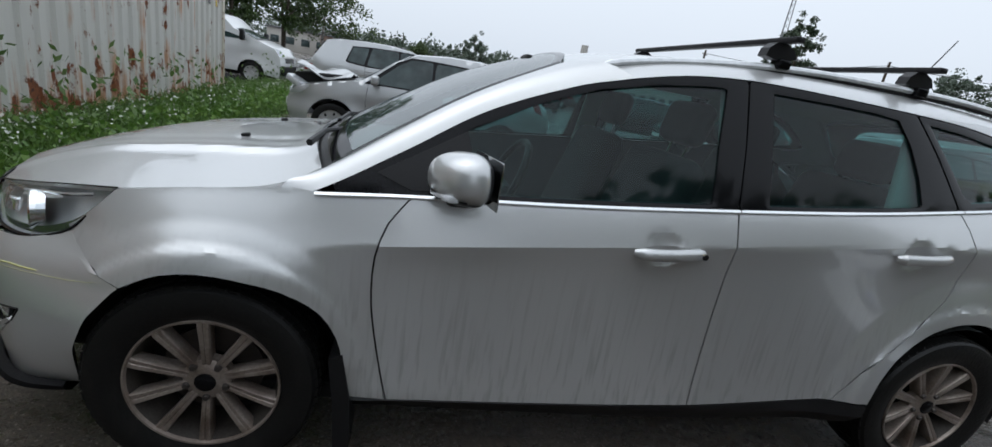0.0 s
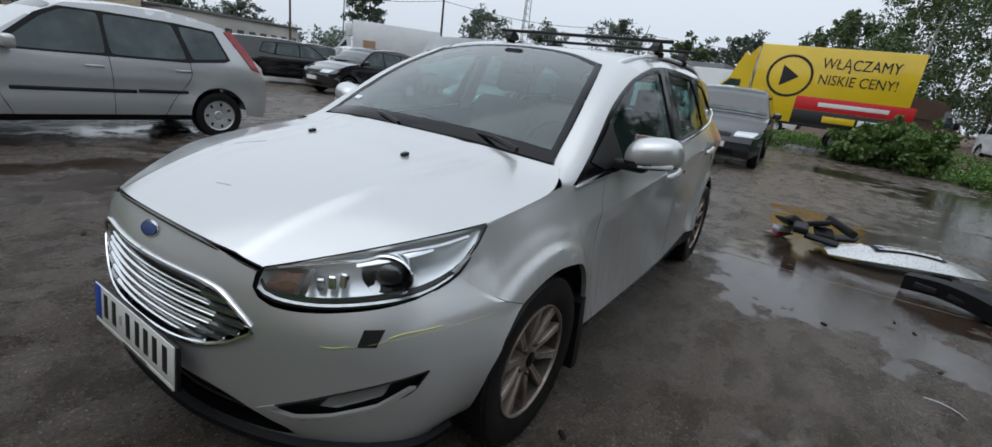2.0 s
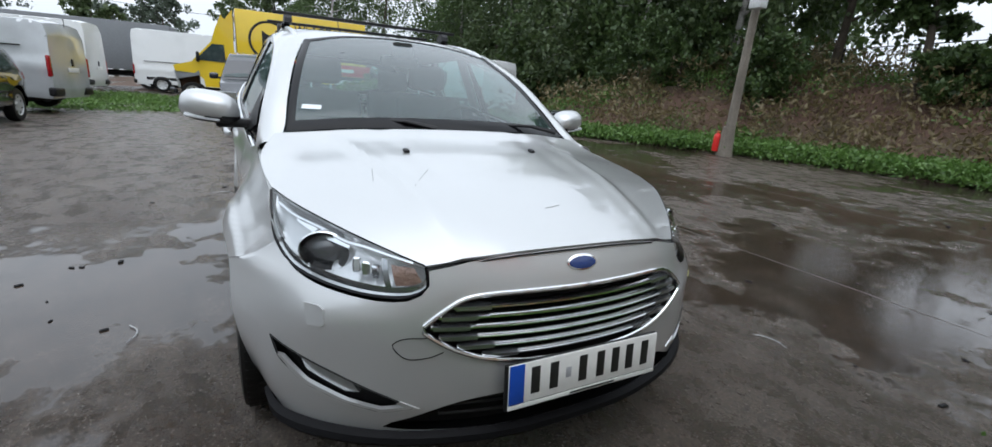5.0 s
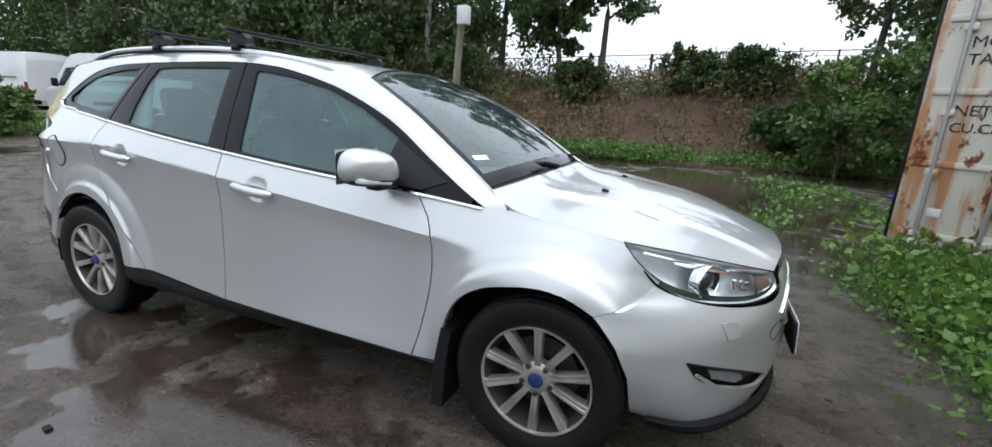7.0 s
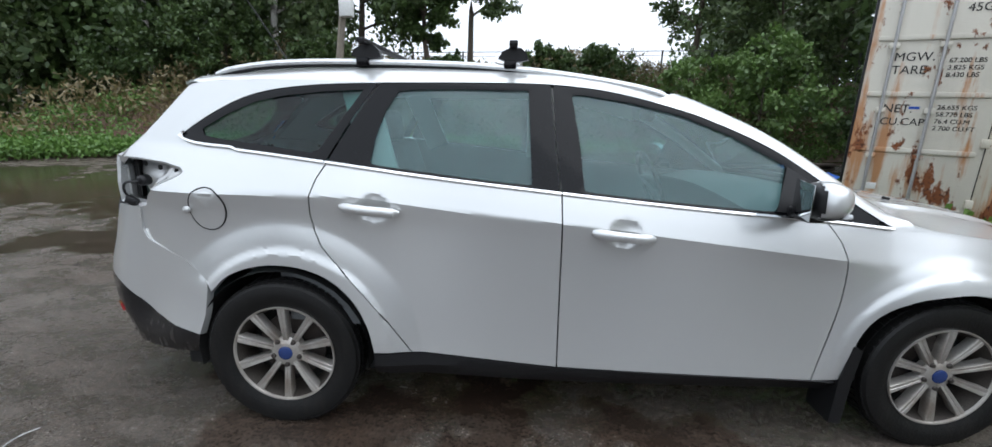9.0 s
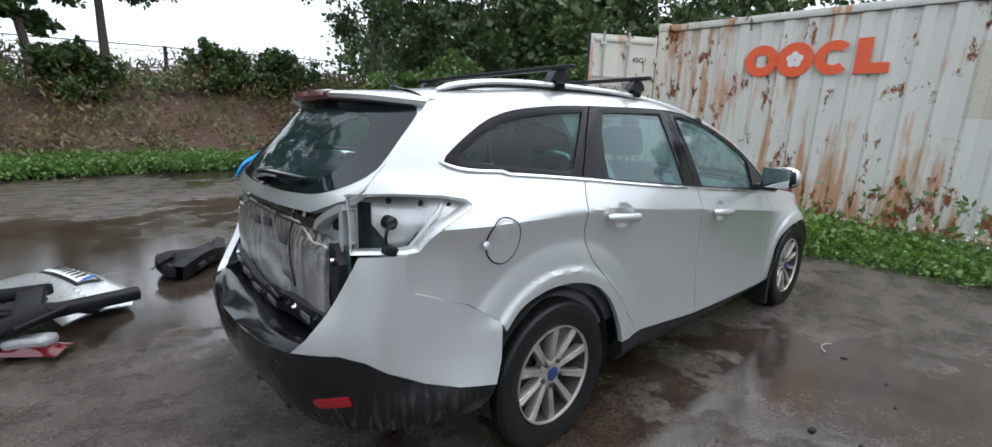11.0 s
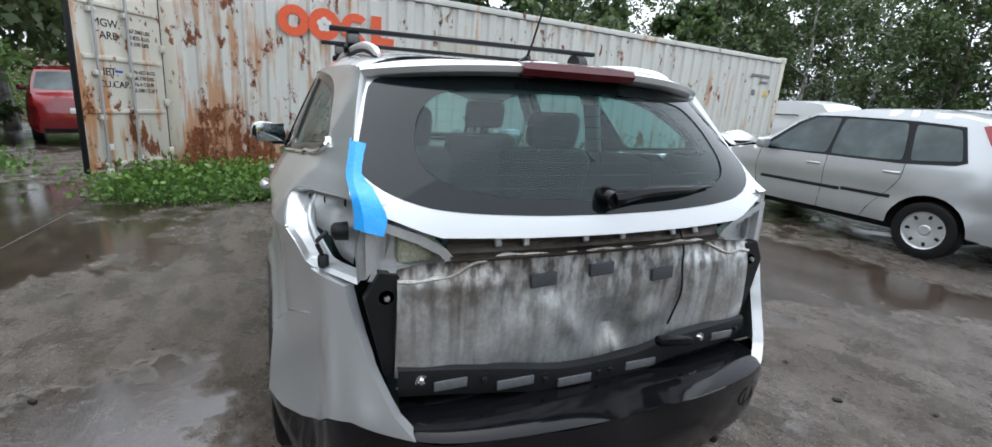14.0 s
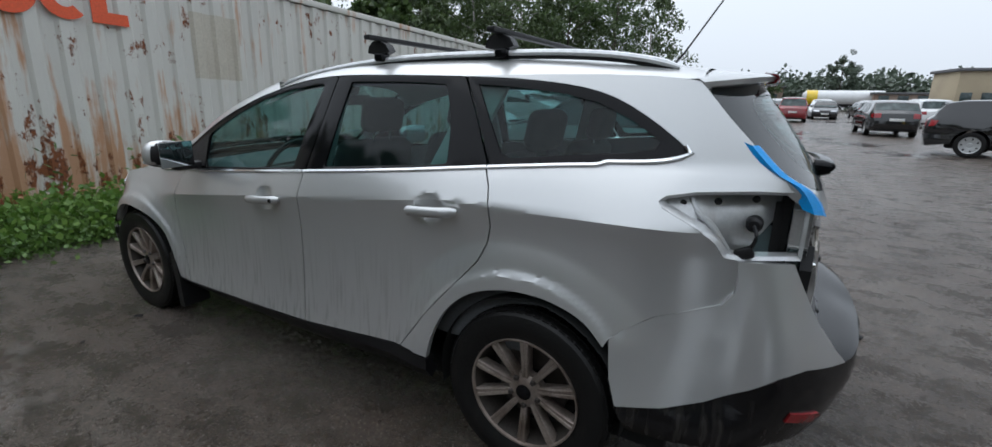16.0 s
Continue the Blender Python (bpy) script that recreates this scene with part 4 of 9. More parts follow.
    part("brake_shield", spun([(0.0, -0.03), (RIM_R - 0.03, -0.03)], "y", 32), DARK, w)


wheel("wheel", 1.324, 1, ALLOY_BROWN, True)
wheel("wheel", -1.324, 1, ALLOY_BROWN, False)
wheel("wheel", 1.324, -1, ALLOY, True)
wheel("wheel", -1.324, -1, ALLOY, False)
for s in (1, -1):
    flapb = prism([(0.905, 0.10), (0.955, 0.095), (0.965, 0.27), (0.985, 0.42), (0.945, 0.44), (0.915, 0.28)], 0.15)
    part("mud_flap", moved(flapb, pose(0, 0.80 * s, 0)), BLACK_PLASTIC, car, "black mud flap")

# ---- front bumper: loft from the wheel arch (u 0) to the middle (u 4), by height ----
FB = {
    0.215: [(1.66, 0.82), (1.86, 0.74), (2.02, 0.54), (2.11, 0.27), (2.13, 0)],
    0.34: [(1.585, 0.878), (1.84, 0.775), (2.04, 0.56), (2.145, 0.28), (2.165, 0)],
    0.45: [(1.585, 0.885), (1.87, 0.752), (2.055, 0.54), (2.155, 0.27), (2.18, 0)],
    0.58: [(1.57, 0.875), (1.90, 0.712), (2.075, 0.50), (2.15, 0.26), (2.175, 0)],
    0.68: [(1.66, 0.785), (1.88, 0.665), (2.075, 0.455), (2.135, 0.24), (2.155, 0)],
    0.77: [(1.69, 0.757), (1.84, 0.64), (2.045, 0.44), (2.095, 0.22), (2.106, 0)],
}
fb_z = np.array(sorted(FB))
fb_p = np.array([FB[z] for z in sorted(FB)], float)
fb_u = np.arange(5, dtype=float)
# the bumper's edge: up the wheel arch, then forward along the fender seam
rim_z = (0.215, 0.30, 0.42, 0.52, 0.595, 0.612, 0.633, 0.658, 0.688, 0.725, 0.77)
rim_x = (1.66, 1.652, 1.638, 1.592, 1.530, 1.512, 1.575, 1.618, 1.658, 1.694, 1.70)


def bumper_f(u, z, off=0.0):
    s = -1 if u > 4 else 1
    uu = 8 - u if u > 4 else u
    prof = np.array([at_curve(fb_z, fb_p[:, k], min(max(z, fb_z[0]), fb_z[-1])) for k in range(5)])
    x0 = float(np.interp(z, rim_z, rim_x))
    prof[0] = (x0, side(x0, z).y)
    ext = np.concatenate([prof, prof[-2:-3:-1] * np.array((1, -1))])
    p = at_curve(np.r_[fb_u, 5.0], ext, uu)
    q = at_curve(np.r_[fb_u, 5.0], ext, uu + 0.02) - at_curve(np.r_[fb_u, 5.0], ext, uu - 0.02)
    nrm = np.array((-q[1], q[0])) / (np.linalg.norm(q) + 1e-9)
    p = p + off * nrm
    return Vector((p[0], s * p[1], z))


def at_y(y, z):
    """u of the bumper loft at a half width y."""
    lo, hi = 0.0, 4.0
    for _ in range(30):
        mid = (lo + hi) / 2
        if bumper_f(mid, z).y > y:
            lo = mid
        else:
            hi = mid
    return lo


# outline of the half bumper's top: lamp lower edge, then the bonnet gap
top_edge = [(at_y(y, min(z, 0.768)), z) for x, y, z in smooth_path([(1.69, 0.757, 0.708), (1.80, 0.715, 0.662), (1.95, 0.605, 0.642), (2.04, 0.492, 0.645), (2.08, 0.437, 0.678), (2.055, 0.43, 0.724)], 16)]
top_edge += [(at_y(y, z), z) for y, z in ((0.33, 0.745), (0.22, 0.756), (0.11, 0.7605))] + [(4.0, 0.762)]
GRILLE = [(0.0, 0.668), (0.20, 0.668), (0.33, 0.662), (0.375, 0.645), (0.455, 0.58), (0.445, 0.567), (0.38, 0.525), (0.30, 0.495), (0.18, 0.478), (0.0, 0.474)]
FOG = [(0.790, 0.480), (0.775, 0.430), (0.725, 0.378), (0.63, 0.345), (0.54, 0.328), (0.462, 0.346), (0.525, 0.376), (0.64, 0.424)]
low_gap = [(0.0, 0.385), (0.25, 0.38), (0.37, 0.358), (0.47, 0.312), (0.54, 0.274), (0.42, 0.262), (0.2, 0.258), (0.0, 0.257)]
# upper half: from the arch round under the lamp, leaving grille, fog and lower openings free
g_u = [(at_y(y, z), z) for y, z in line(GRILLE, 40)]
f_u = [(at_y(y, z), z) for y, z in FOG]
l_u = [(at_y(y, z), z) for y, z in line(low_gap, 26)]
# split the bumper by a seam that runs through its openings
k_tip = max(range(len(g_u)), key=lambda k: -g_u[k][0])
upper = [(0.0, 0.56), (0.0, 0.595), (0.0, 0.612), (0.0, 0.633), (0.0, 0.658), (0.0, 0.688), (0.0, 0.71)] + top_edge + [p for p in g_u[: k_tip + 1]]
u_fog_o, u_fog_i = f_u[0], f_u[5]
k_low = min(range(len(l_u)), key=lambda k: l_u[k][0])
panel_a = upper + [u_fog_i] + [f_u[6], f_u[7], u_fog_o] + [(0.0, 0.515)]
panel_b = g_u[k_tip:] + l_u[: k_low + 1] + [u_fog_i]
panel_c = [(0.0, 0.515), u_fog_o] + f_u[1:6] + l_u[k_low:] + [(4.0, 0.262), (4.0, 0.245), (2.6, 0.245), (1.2, 0.24), (0.25, 0.245), (0.0, 0.262), (0.0, 0.40)]
half = [fill(q, bumper_f, (0.09, 0.025), (1, 0.6, 0)) for q in (panel_a, panel_b, panel_c)]
bump_l = joined(*half)
bmesh.ops.remove_doubles(bump_l, verts=bump_l.verts, dist=0.0004)
bump_r = mirrored(bump_l)
fbump = joined(bump_l, bump_r)
bmesh.ops.remove_doubles(fbump, verts=fbump.verts, dist=0.0006)
bumper = part("front_bumper", fbump, SILVER, car, "silver front bumper with yellow scrape")
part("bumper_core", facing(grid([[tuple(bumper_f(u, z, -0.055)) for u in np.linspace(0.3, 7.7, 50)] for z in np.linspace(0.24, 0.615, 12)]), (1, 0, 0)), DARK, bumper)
lipb = grid([[tuple(bumper_f(u, z, o)) for u in np.linspace(0.25, 7.75, 60)] for z, o in ((0.262, 0.004), (0.252, 0.026), (0.236, 0.034), (0.214, 0.020), (0.210, -0.10))])
part("lower_lip", facing(lipb, (1, 0, 0.2)), MATT_BLACK, bumper, "black plastic lower lip")
low_slats = joined(*(tube([tuple(bumper_f(u, z, -0.03)) for u in np.linspace(at_y(0.40, z), 8 - at_y(0.40, z), 20)], 0.006, 6) for z in (0.30, 0.335, 0.365)))
part("lower_intake", low_slats, BLACK_PLASTIC, bumper, "black lower intake slats")
# grille
grille = new("grille")
grille.parent = car
tagged(grille, "black grille with six chrome slats")
full_g = [(y, z) for y, z in line(GRILLE, 40)] + [(-y, z) for y, z in reversed(line(GRILLE, 40))][1:-1]


def fb_yz(y, z, off=0.0):
    u = at_y(abs(y), z)
    p = bumper_f(u, z, off)
    return Vector((p.x, p.y if y >= 0 else -p.y, z))


ringp = [tuple(fb_yz(y, z, 0.002)) for y, z in closed(full_g, 110)]
part("grille_frame", tube(ringp + [ringp[0], ringp[1]], 0.0065, 8, False), CHROME, grille, "chrome grille surround")
part("grille_back", fill(full_g, lambda y, z: fb_yz(y, z, -0.035), 0.05, (1, 0, 0)), DARK, grille)
for k in range(6):
    z0 = 0.500 + 0.0265 * k
    ys = [y for y in np.linspace(-0.45, 0.45, 181) if inside(full_g, y, z0)]
    if not ys:
        continue
    a, b = min(ys) + 0.012, max(ys) - 0.012
    rows = []
    for zz, o in ((z0 - 0.006, -0.026), (z0 - 0.0055, -0.008), (z0 - 0.002, -0.002), (z0 + 0.002, -0.002), (z0 + 0.005, -0.007), (z0 + 0.008, -0.026)):
        rows.append([tuple(fb_yz(y, zz, o)) for y in np.linspace(a, b, 41)])
    part("grille_slat", facing(grid(rows), (1, 0, 0)), CHROME, grille)
    for s in (1, -1):
        rows = [[tuple(fb_yz(y, zz, o)) for y in np.linspace(s * (max(ys) - 0.11), s * (max(ys) - 0.018), 8)] for zz, o in ((z0 - 0.008, -0.018), (z0 - 0.007, -0.001), (z0 + 0.004, -0.001), (z0 + 0.008, -0.02))]
        part("slat_tip", facing(grid(rows), (1, 0, 0)), SATIN, grille)
# badge: a plain blue oval
bz = 0.726
oval = lambda a, b, x0, h: facing(grid([[(bumper_f(at_y(abs(a * r * math.cos(t)), bz + b * r * math.sin(t)), bz + b * r * math.sin(t)).x + x0 + h * (1 - r * r), a * r * math.cos(t), bz + b * r * math.sin(t)) for t in np.linspace(0, 2 * math.pi, 37)] for r in (0, 0.5, 0.9, 1.0)]), (1, 0, 0))  # noqa: E731
badge = part("badge", oval(0.050, 0.020, 0.003, 0.004), CHROME, car, "oval blue badge with chrome rim")
part("badge_face", oval(0.044, 0.0155, 0.007, 0.003), CAP_BLUE, badge, "dark blue oval")
# plate with bars in place of its characters
plate = new("number_plate")
plate.parent = car
tagged(plate, "white number plate with blue band")
plate.matrix_local = pose(2.205, 0.008, 0.427, 0, -4, 0)
part("plate_holder", box(0.014, 0.535, 0.135, (-0.006, 0, -0.004), 0.006), BLACK_PLASTIC, plate, "black plate holder")
part("plate_face", box(0.004, 0.520, 0.114, (0.003, 0, 0.006), 0.001), WHITE_PLATE, plate)
part("plate_strip", box(0.004, 0.520, 0.012, (0.003, 0, -0.060), 0.001), WHITE_PLATE, plate)
part("plate_band", box(0.003, 0.046, 0.112, (0.0045, -0.236, 0.006), 0.001), PLATE_BLUE, plate, "blue band")
for k, y in enumerate((-0.178, -0.118, -0.02, 0.043, 0.098, 0.152, 0.212)):
    part("plate_bar", box(0.003, 0.028, 0.078, (0.0046, y, 0.008), 0.001), INK, plate)
part("plate_seal", box(0.003, 0.018, 0.03, (0.0046, -0.070, 0.006), 0.001), mat("seal_grey", (0.35, 0.36, 0.38), 0.4), plate)
part("dealer_mark", box(0.002, 0.16, 0.006, (0.0046, 0.02, -0.060), 0.0005), INK, plate)
# fog lamps
for s in (1, -1):
    sg = lambda v: Vector((v.x, s * v.y, v.z))  # noqa: E731
    ry = closed(FOG, 60)
    fog = part("fog_bezel", tube([tuple(sg(fb_yz(y, z, 0.0))) for y, z in ry] + [tuple(sg(fb_yz(*ry[0], 0.0)))], 0.003, 6, False), BLACK_PLASTIC, bumper, "black fog lamp recess")
    part("fog_recess", fill(FOG, lambda y, z: sg(fb_yz(y, z, -0.03)), 0.03, (1, 0, 0)), BLACK_PLASTIC, fog)
    wing = [(0.780, 0.434), (0.728, 0.372), (0.63, 0.338), (0.54, 0.320), (0.452, 0.345), (0.500, 0.367), (0.508, 0.360), (0.490, 0.350), (0.545, 0.338), (0.625, 0.354), (0.712, 0.386), (0.766, 0.436)]
    part("fog_blade", fill(wing, lambda y, z: sg(fb_yz(y, z, 0.003)), 0.03, (1, 0, 0), 0.012), SILVER, fog, "silver fog lamp blade")
    part("fog_lamp", fill([(0.735, 0.440), (0.722, 0.405), (0.635, 0.366), (0.600, 0.370), (0.618, 0.396), (0.672, 0.420)], lambda y, z: sg(fb_yz(y, z, -0.018)), 0.02, (1, 0, 0), 0.01), mat("fog_glass", (0.40, 0.42, 0.43), 0.12, 0.6), fog, "clear fog lamp")
# tow-eye cover outline, washer cover and scrape
tow = [(y, z) for y, z in line([(-0.44, 0.555), (-0.495, 0.55), (-0.52, 0.53), (-0.49, 0.495), (-0.44, 0.498), (-0.40, 0.515)], 20)]
part("tow_cover_gap", tube([tuple(fb_yz(y, z, 0.0005)) for y, z in tow], 0.0016, 4, False), DARK, bumper)
part("washer_cover", fill([(-0.705, 0.605), (-0.675, 0.607), (-0.665, 0.60), (-0.665, 0.565), (-0.672, 0.555), (-0.703, 0.553)], lambda y, z: fb_yz(y, z, 0.005), 0.05, (1, -1, 0), 0.006), SILVER, bumper, "silver washer cover")
part("washer_hole", fill([(0.672, 0.607), (0.705, 0.605), (0.702, 0.562), (0.670, 0.564)], lambda y, z: fb_yz(y, z, 0.002), 0.05, (1, 1, 0)), DARK, bumper, "open black washer hole")
for pts, w in (([(0.655, 0.566), (0.63, 0.560), (0.60, 0.562)], 0.0018), ([(0.715, 0.582), (0.735, 0.590), (0.76, 0.592), (0.785, 0.596)], 0.0026), ([(0.62, 0.552), (0.70, 0.572), (0.79, 0.588), (0.84, 0.60), (0.865, 0.615)], 0.0008)):
    part("scrape", moved(tube([tuple(fb_yz(y, z, 0.0005)) for y, z in smooth_path(pts, 14)], [w * 0.15] + [w * (0.6 + 0.4 * random.random()) for _ in range(12)] + [w * 0.1], 6, False), Matrix.Identity(4)), YELLOW_SCRATCH, bumper, "yellow paint scrape")

# headlamps
up_c = smooth_path(LAMP_UP, 30)
lo_c = smooth_path([(1.567, 0.758, 0.836), (1.63, 0.762, 0.765), (1.69, 0.755, 0.710), (1.80, 0.713, 0.664), (1.95, 0.603, 0.644), (2.04, 0.490, 0.647), (2.078, 0.436, 0.680), (2.057, 0.434, 0.730)], 30)
lens_rows = [[up_c[i] + (lo_c[i] - up_c[i]) * t + np.array((0.5, 0.5, 0.15)) * 0.030 * math.sin(math.pi * t) * math.sin(math.pi * min(1, i / 29 * 1.0)) for t in np.linspace(0, 1, 9)] for i in range(30)]
for s in (1, -1):
    T = Matrix.Diagonal((1, s, 1, 1))
    lens = facing(moved(grid(lens_rows), T), (1, s, 0.2))
    hl = part("headlamp", lens, GLASS_CLEAR, car, "clear headlamp with chrome reflector")
    back = [[p - np.array((0.002, 0.002, 0.0)) - np.array((0.055, 0.035, 0.0)) * (math.sin(math.pi * j / 8) * math.sin(math.pi * i / 29)) ** 0.5 for j, p in enumerate(row)] for i, row in enumerate(lens_rows)]
    part("lamp_housing", facing(moved(grid(back), T), (1, s, 0)), mat("lamp_grey", (0.66, 0.67, 0.68), 0.22, 0.55, 0.05, 30) if s > 0 else bpy.data.materials["lamp_grey"], hl, "chrome lamp housing")
    part("lamp_rim", moved(joined(tube([tuple(p) for p in up_c], 0.0022, 6), tube([tuple(p) for p in lo_c], 0.0045, 6)), T), GLOSS_BLACK, hl, "thin black lamp rim")

    def lamp_at(u, t, deep):
        """A point behind the lens: u from the fender to the grille, t from top to bottom."""
        i = u * 29
        k = min(28, int(i))
        row = [lens_rows[k][j] + (lens_rows[k + 1][j] - lens_rows[k][j]) * (i - k) for j in range(9)]
        j = min(7, int(t * 8))
        q = row[j] + (row[j + 1] - row[j]) * (t * 8 - j)
        return q - deep * np.array((0.80, 0.58, 0.0))

    def lamp_sheet(u0, u1, t0, t1, deep, nu=12, nv=6):
        return facing(moved(grid([[tuple(lamp_at(u, t, deep)) for u in np.linspace(u0, u1, nu)] for t in np.linspace(t0, t1, nv)]), T), (1, s * 0.6, 0))

    mid_ = Vector(lamp_at(0.50, 0.56, 0.040))
    c0 = Vector((mid_.x, s * mid_.y, mid_.z))
    d = Vector((0.88, 0.47 * s, 0.03)).normalized().to_track_quat("Y", "Z").to_matrix().to_4x4()
    oval_ = Matrix.Translation(c0) @ d @ Matrix.Diagonal((1.25, 1, 1, 1))
    part("projector_well", moved(spun([(0.0, -0.006), (0.030, -0.006), (0.052, 0.012), (0.056, 0.014)], "y", 36), oval_), GLOSS_BLACK, hl, "black oval projector well")
    part("projector", moved(spun([(0, 0.020), (0.014, 0.018), (0.028, 0.011), (0.037, -0.002), (0.039, -0.010)], "y", 32), oval_), mat("projector_glass", (0.012, 0.014, 0.017), 0.04, 0, 0.1, 10, coat=1.0) if s > 0 else bpy.data.materials["projector_glass"], hl, "dark projector lens")
    part("projector_ring", moved(spun([(0.052, 0.010), (0.055, 0.016), (0.058, 0.012), (0.059, -0.02)], "y", 36), oval_), CHROME, hl, "chrome oval ring")
    part("projector_lid", lamp_sheet(0.30, 0.62, 0.22, 0.30, 0.016), CHROME, hl)
    drl = [tuple(lamp_at(u, t, dp)) for u, t, dp in ((0.12, 0.34, 0.010), (0.28, 0.22, 0.012), (0.48, 0.17, 0.013), (0.60, 0.20, 0.013), (0.68, 0.16, 0.012), (0.82, 0.14, 0.010), (0.93, 0.16, 0.008))]
    part("daylight_strip", moved(tube(smooth_path(drl, 24), 0.0055, 6), T), CHROME, hl, "bright daylight strip")
    part("lamp_ledge", lamp_sheet(0.10, 0.95, 0.82, 0.95, 0.012, 20, 4), SATIN, hl)
    for k, (u0, t0) in enumerate(((0.660, 0.44), (0.700, 0.46), (0.740, 0.48))):
        cell = Vector(lamp_at(u0, t0 + 0.12, 0.030))
        part("reflector", moved(box(0.016, 0.022, 0.040, (0, 0, 0), 0.004, None, 1), Matrix.Translation((cell.x, s * cell.y, cell.z)) @ pose(0, 0, 0, 0, 12 * (k - 1), (30 + 14 * (k - 1)) * s)), CHROME, hl, "chrome reflector facet")
    part("lamp_divider", lamp_sheet(0.775, 0.80, 0.25, 0.85, 0.014, 4, 8), SATIN, hl)
    part("indicator", lamp_sheet(0.815, 0.915, 0.34, 0.80, 0.016, 8, 8), ORANGE_LENS, hl, "amber indicator")
# bonnet's dark shut line
part("bonnet_gap", tube([(x, y, z - 0.005) for x, y, z in smooth_path([(2.07, 0.435, 0.73), (2.108, 0.22, 0.758), (2.118, 0, 0.764), (2.108, -0.22, 0.758), (2.07, -0.435, 0.73)], 30)], 0.0026, 5), DARK, car)

# ---- rear of the estate car ----
RB = {
    0.27: [(-1.66, 0.84), (-1.80, 0.815), (-1.95, 0.765), (-2.06, 0.69), (-2.17, 0.55), (-2.22, 0.35), (-2.24, 0)],
    0.42: [(-1.63, 0.885), (-1.80, 0.85), (-1.955, 0.795), (-2.09, 0.715), (-2.22, 0.58), (-2.29, 0.38), (-2.32, 0)],
    0.58: [(-1.61, 0.89), (-1.79, 0.85), (-1.955, 0.79), (-2.09, 0.715), (-2.225, 0.585), (-2.30, 0.39), (-2.33, 0)],
    0.75: [(-1.60, 0.882), (-1.78, 0.838), (-1.945, 0.776), (-2.06, 0.705), (-2.16, 0.60), (-2.22, 0.4), (-2.25, 0)],
    0.89: [(-1.58, 0.86), (-1.76, 0.815), (-1.93, 0.762), (-2.03, 0.70), (-2.11, 0.62), (-2.17, 0.4), (-2.2, 0)],
}
rb_z = np.array(sorted(RB))
rb_p = np.array([RB[z] for z in sorted(RB)], float)
rb_u = np.arange(7, dtype=float)


def bumper_r(u, z, off=0.0):
    s = -1 if u > 6 else 1
    uu = 12 - u if u > 6 else u
    prof = np.array([at_curve(rb_z, rb_p[:, k], min(max(z, rb_z[0]), rb_z[-1])) for k in range(7)])
    for k, share in ((0, 1.0), (1, 0.95), (2, 0.75)):
        prof[k][1] += share * (side(prof[k][0], max(z, 0.36)).y - prof[k][1]) * min(1.0, max(0.0, (z - 0.30) / 0.12))
    ext = np.concatenate([prof, prof[-2:-3:-1] * np.array((1, -1))])
    t = np.r_[rb_u, 7.0]
    p = at_curve(t, ext, uu)
    q = at_curve(t, ext, uu + 0.02) - at_curve(t, ext, uu - 0.02)
    nrm = np.array((q[1], -q[0])) / (np.linalg.norm(q) + 1e-9)
    p = p + off * nrm
    return Vector((p[0], s * p[1], z))


painted = [(0.03, 0.605), (0.30, 0.645), (0.72, 0.692), (1.45, 0.738), (1.75, 0.752), (1.95, 0.79), (2.0, 0.84), (2.0, 0.886), (2.6, 0.887), (3.45, 0.885), (3.62, 0.80), (3.80, 0.70), (4.02, 0.615), (4.25, 0.568), (3.9, 0.572), (3.4, 0.575), (2.9, 0.55), (2.35, 0.495), (1.6, 0.44), (0.9, 0.41), (0.12, 0.395), (0.03, 0.48)]
rear_bumper = part("rear_bumper", fill(painted, bumper_r, (0.12, 0.03), (-1, 1, 0), 0.03), SILVER, car, "silver bumper corners over cracked black lower part")
part("bumper_corner", mirrored(fill(painted, bumper_r, (0.12, 0.03), (-1, 1, 0), 0.03)), SILVER, rear_bumper, "silver bumper corner")
low_edge = [(0.12, 0.392), (0.9, 0.407), (1.6, 0.437), (2.35, 0.492), (2.9, 0.547), (3.4, 0.572), (3.9, 0.569), (4.25, 0.566), (5.0, 0.566), (6.0, 0.566)]
blackp = low_edge + [(6.0, 0.30), (5.0, 0.295), (4.0, 0.29), (2.5, 0.285), (1.0, 0.29), (0.25, 0.30)]
b1 = fill(blackp, lambda u, z: bumper_r(u, z, -0.002), (0.12, 0.03), (-1, 0.5, 0))
b2 = mirrored(b1)
blk = joined(b1, b2)
bmesh.ops.remove_doubles(blk, verts=blk.verts, dist=0.001)
for v in blk.verts:
    # knocks in the plastic
    d = math.exp(-(((v.co.y + 0.05) / 0.10) ** 2 + ((v.co.z - 0.54) / 0.05) ** 2))
    v.co.x += 0.03 * d
    v.co.x += 0.008 * noise.noise(v.co * 7)
part("bumper_black", blk, streaked(mat("wet_black_plastic", (0.008, 0.008, 0.009), 0.14, 0, 0.2, 20, 0.1, 60, spec=0.4), (0.055, 0.050, 0.044), 0.32, 0.50, 0.55, 46, 3, 0.48), rear_bumper, "wet black lower bumper with dents")
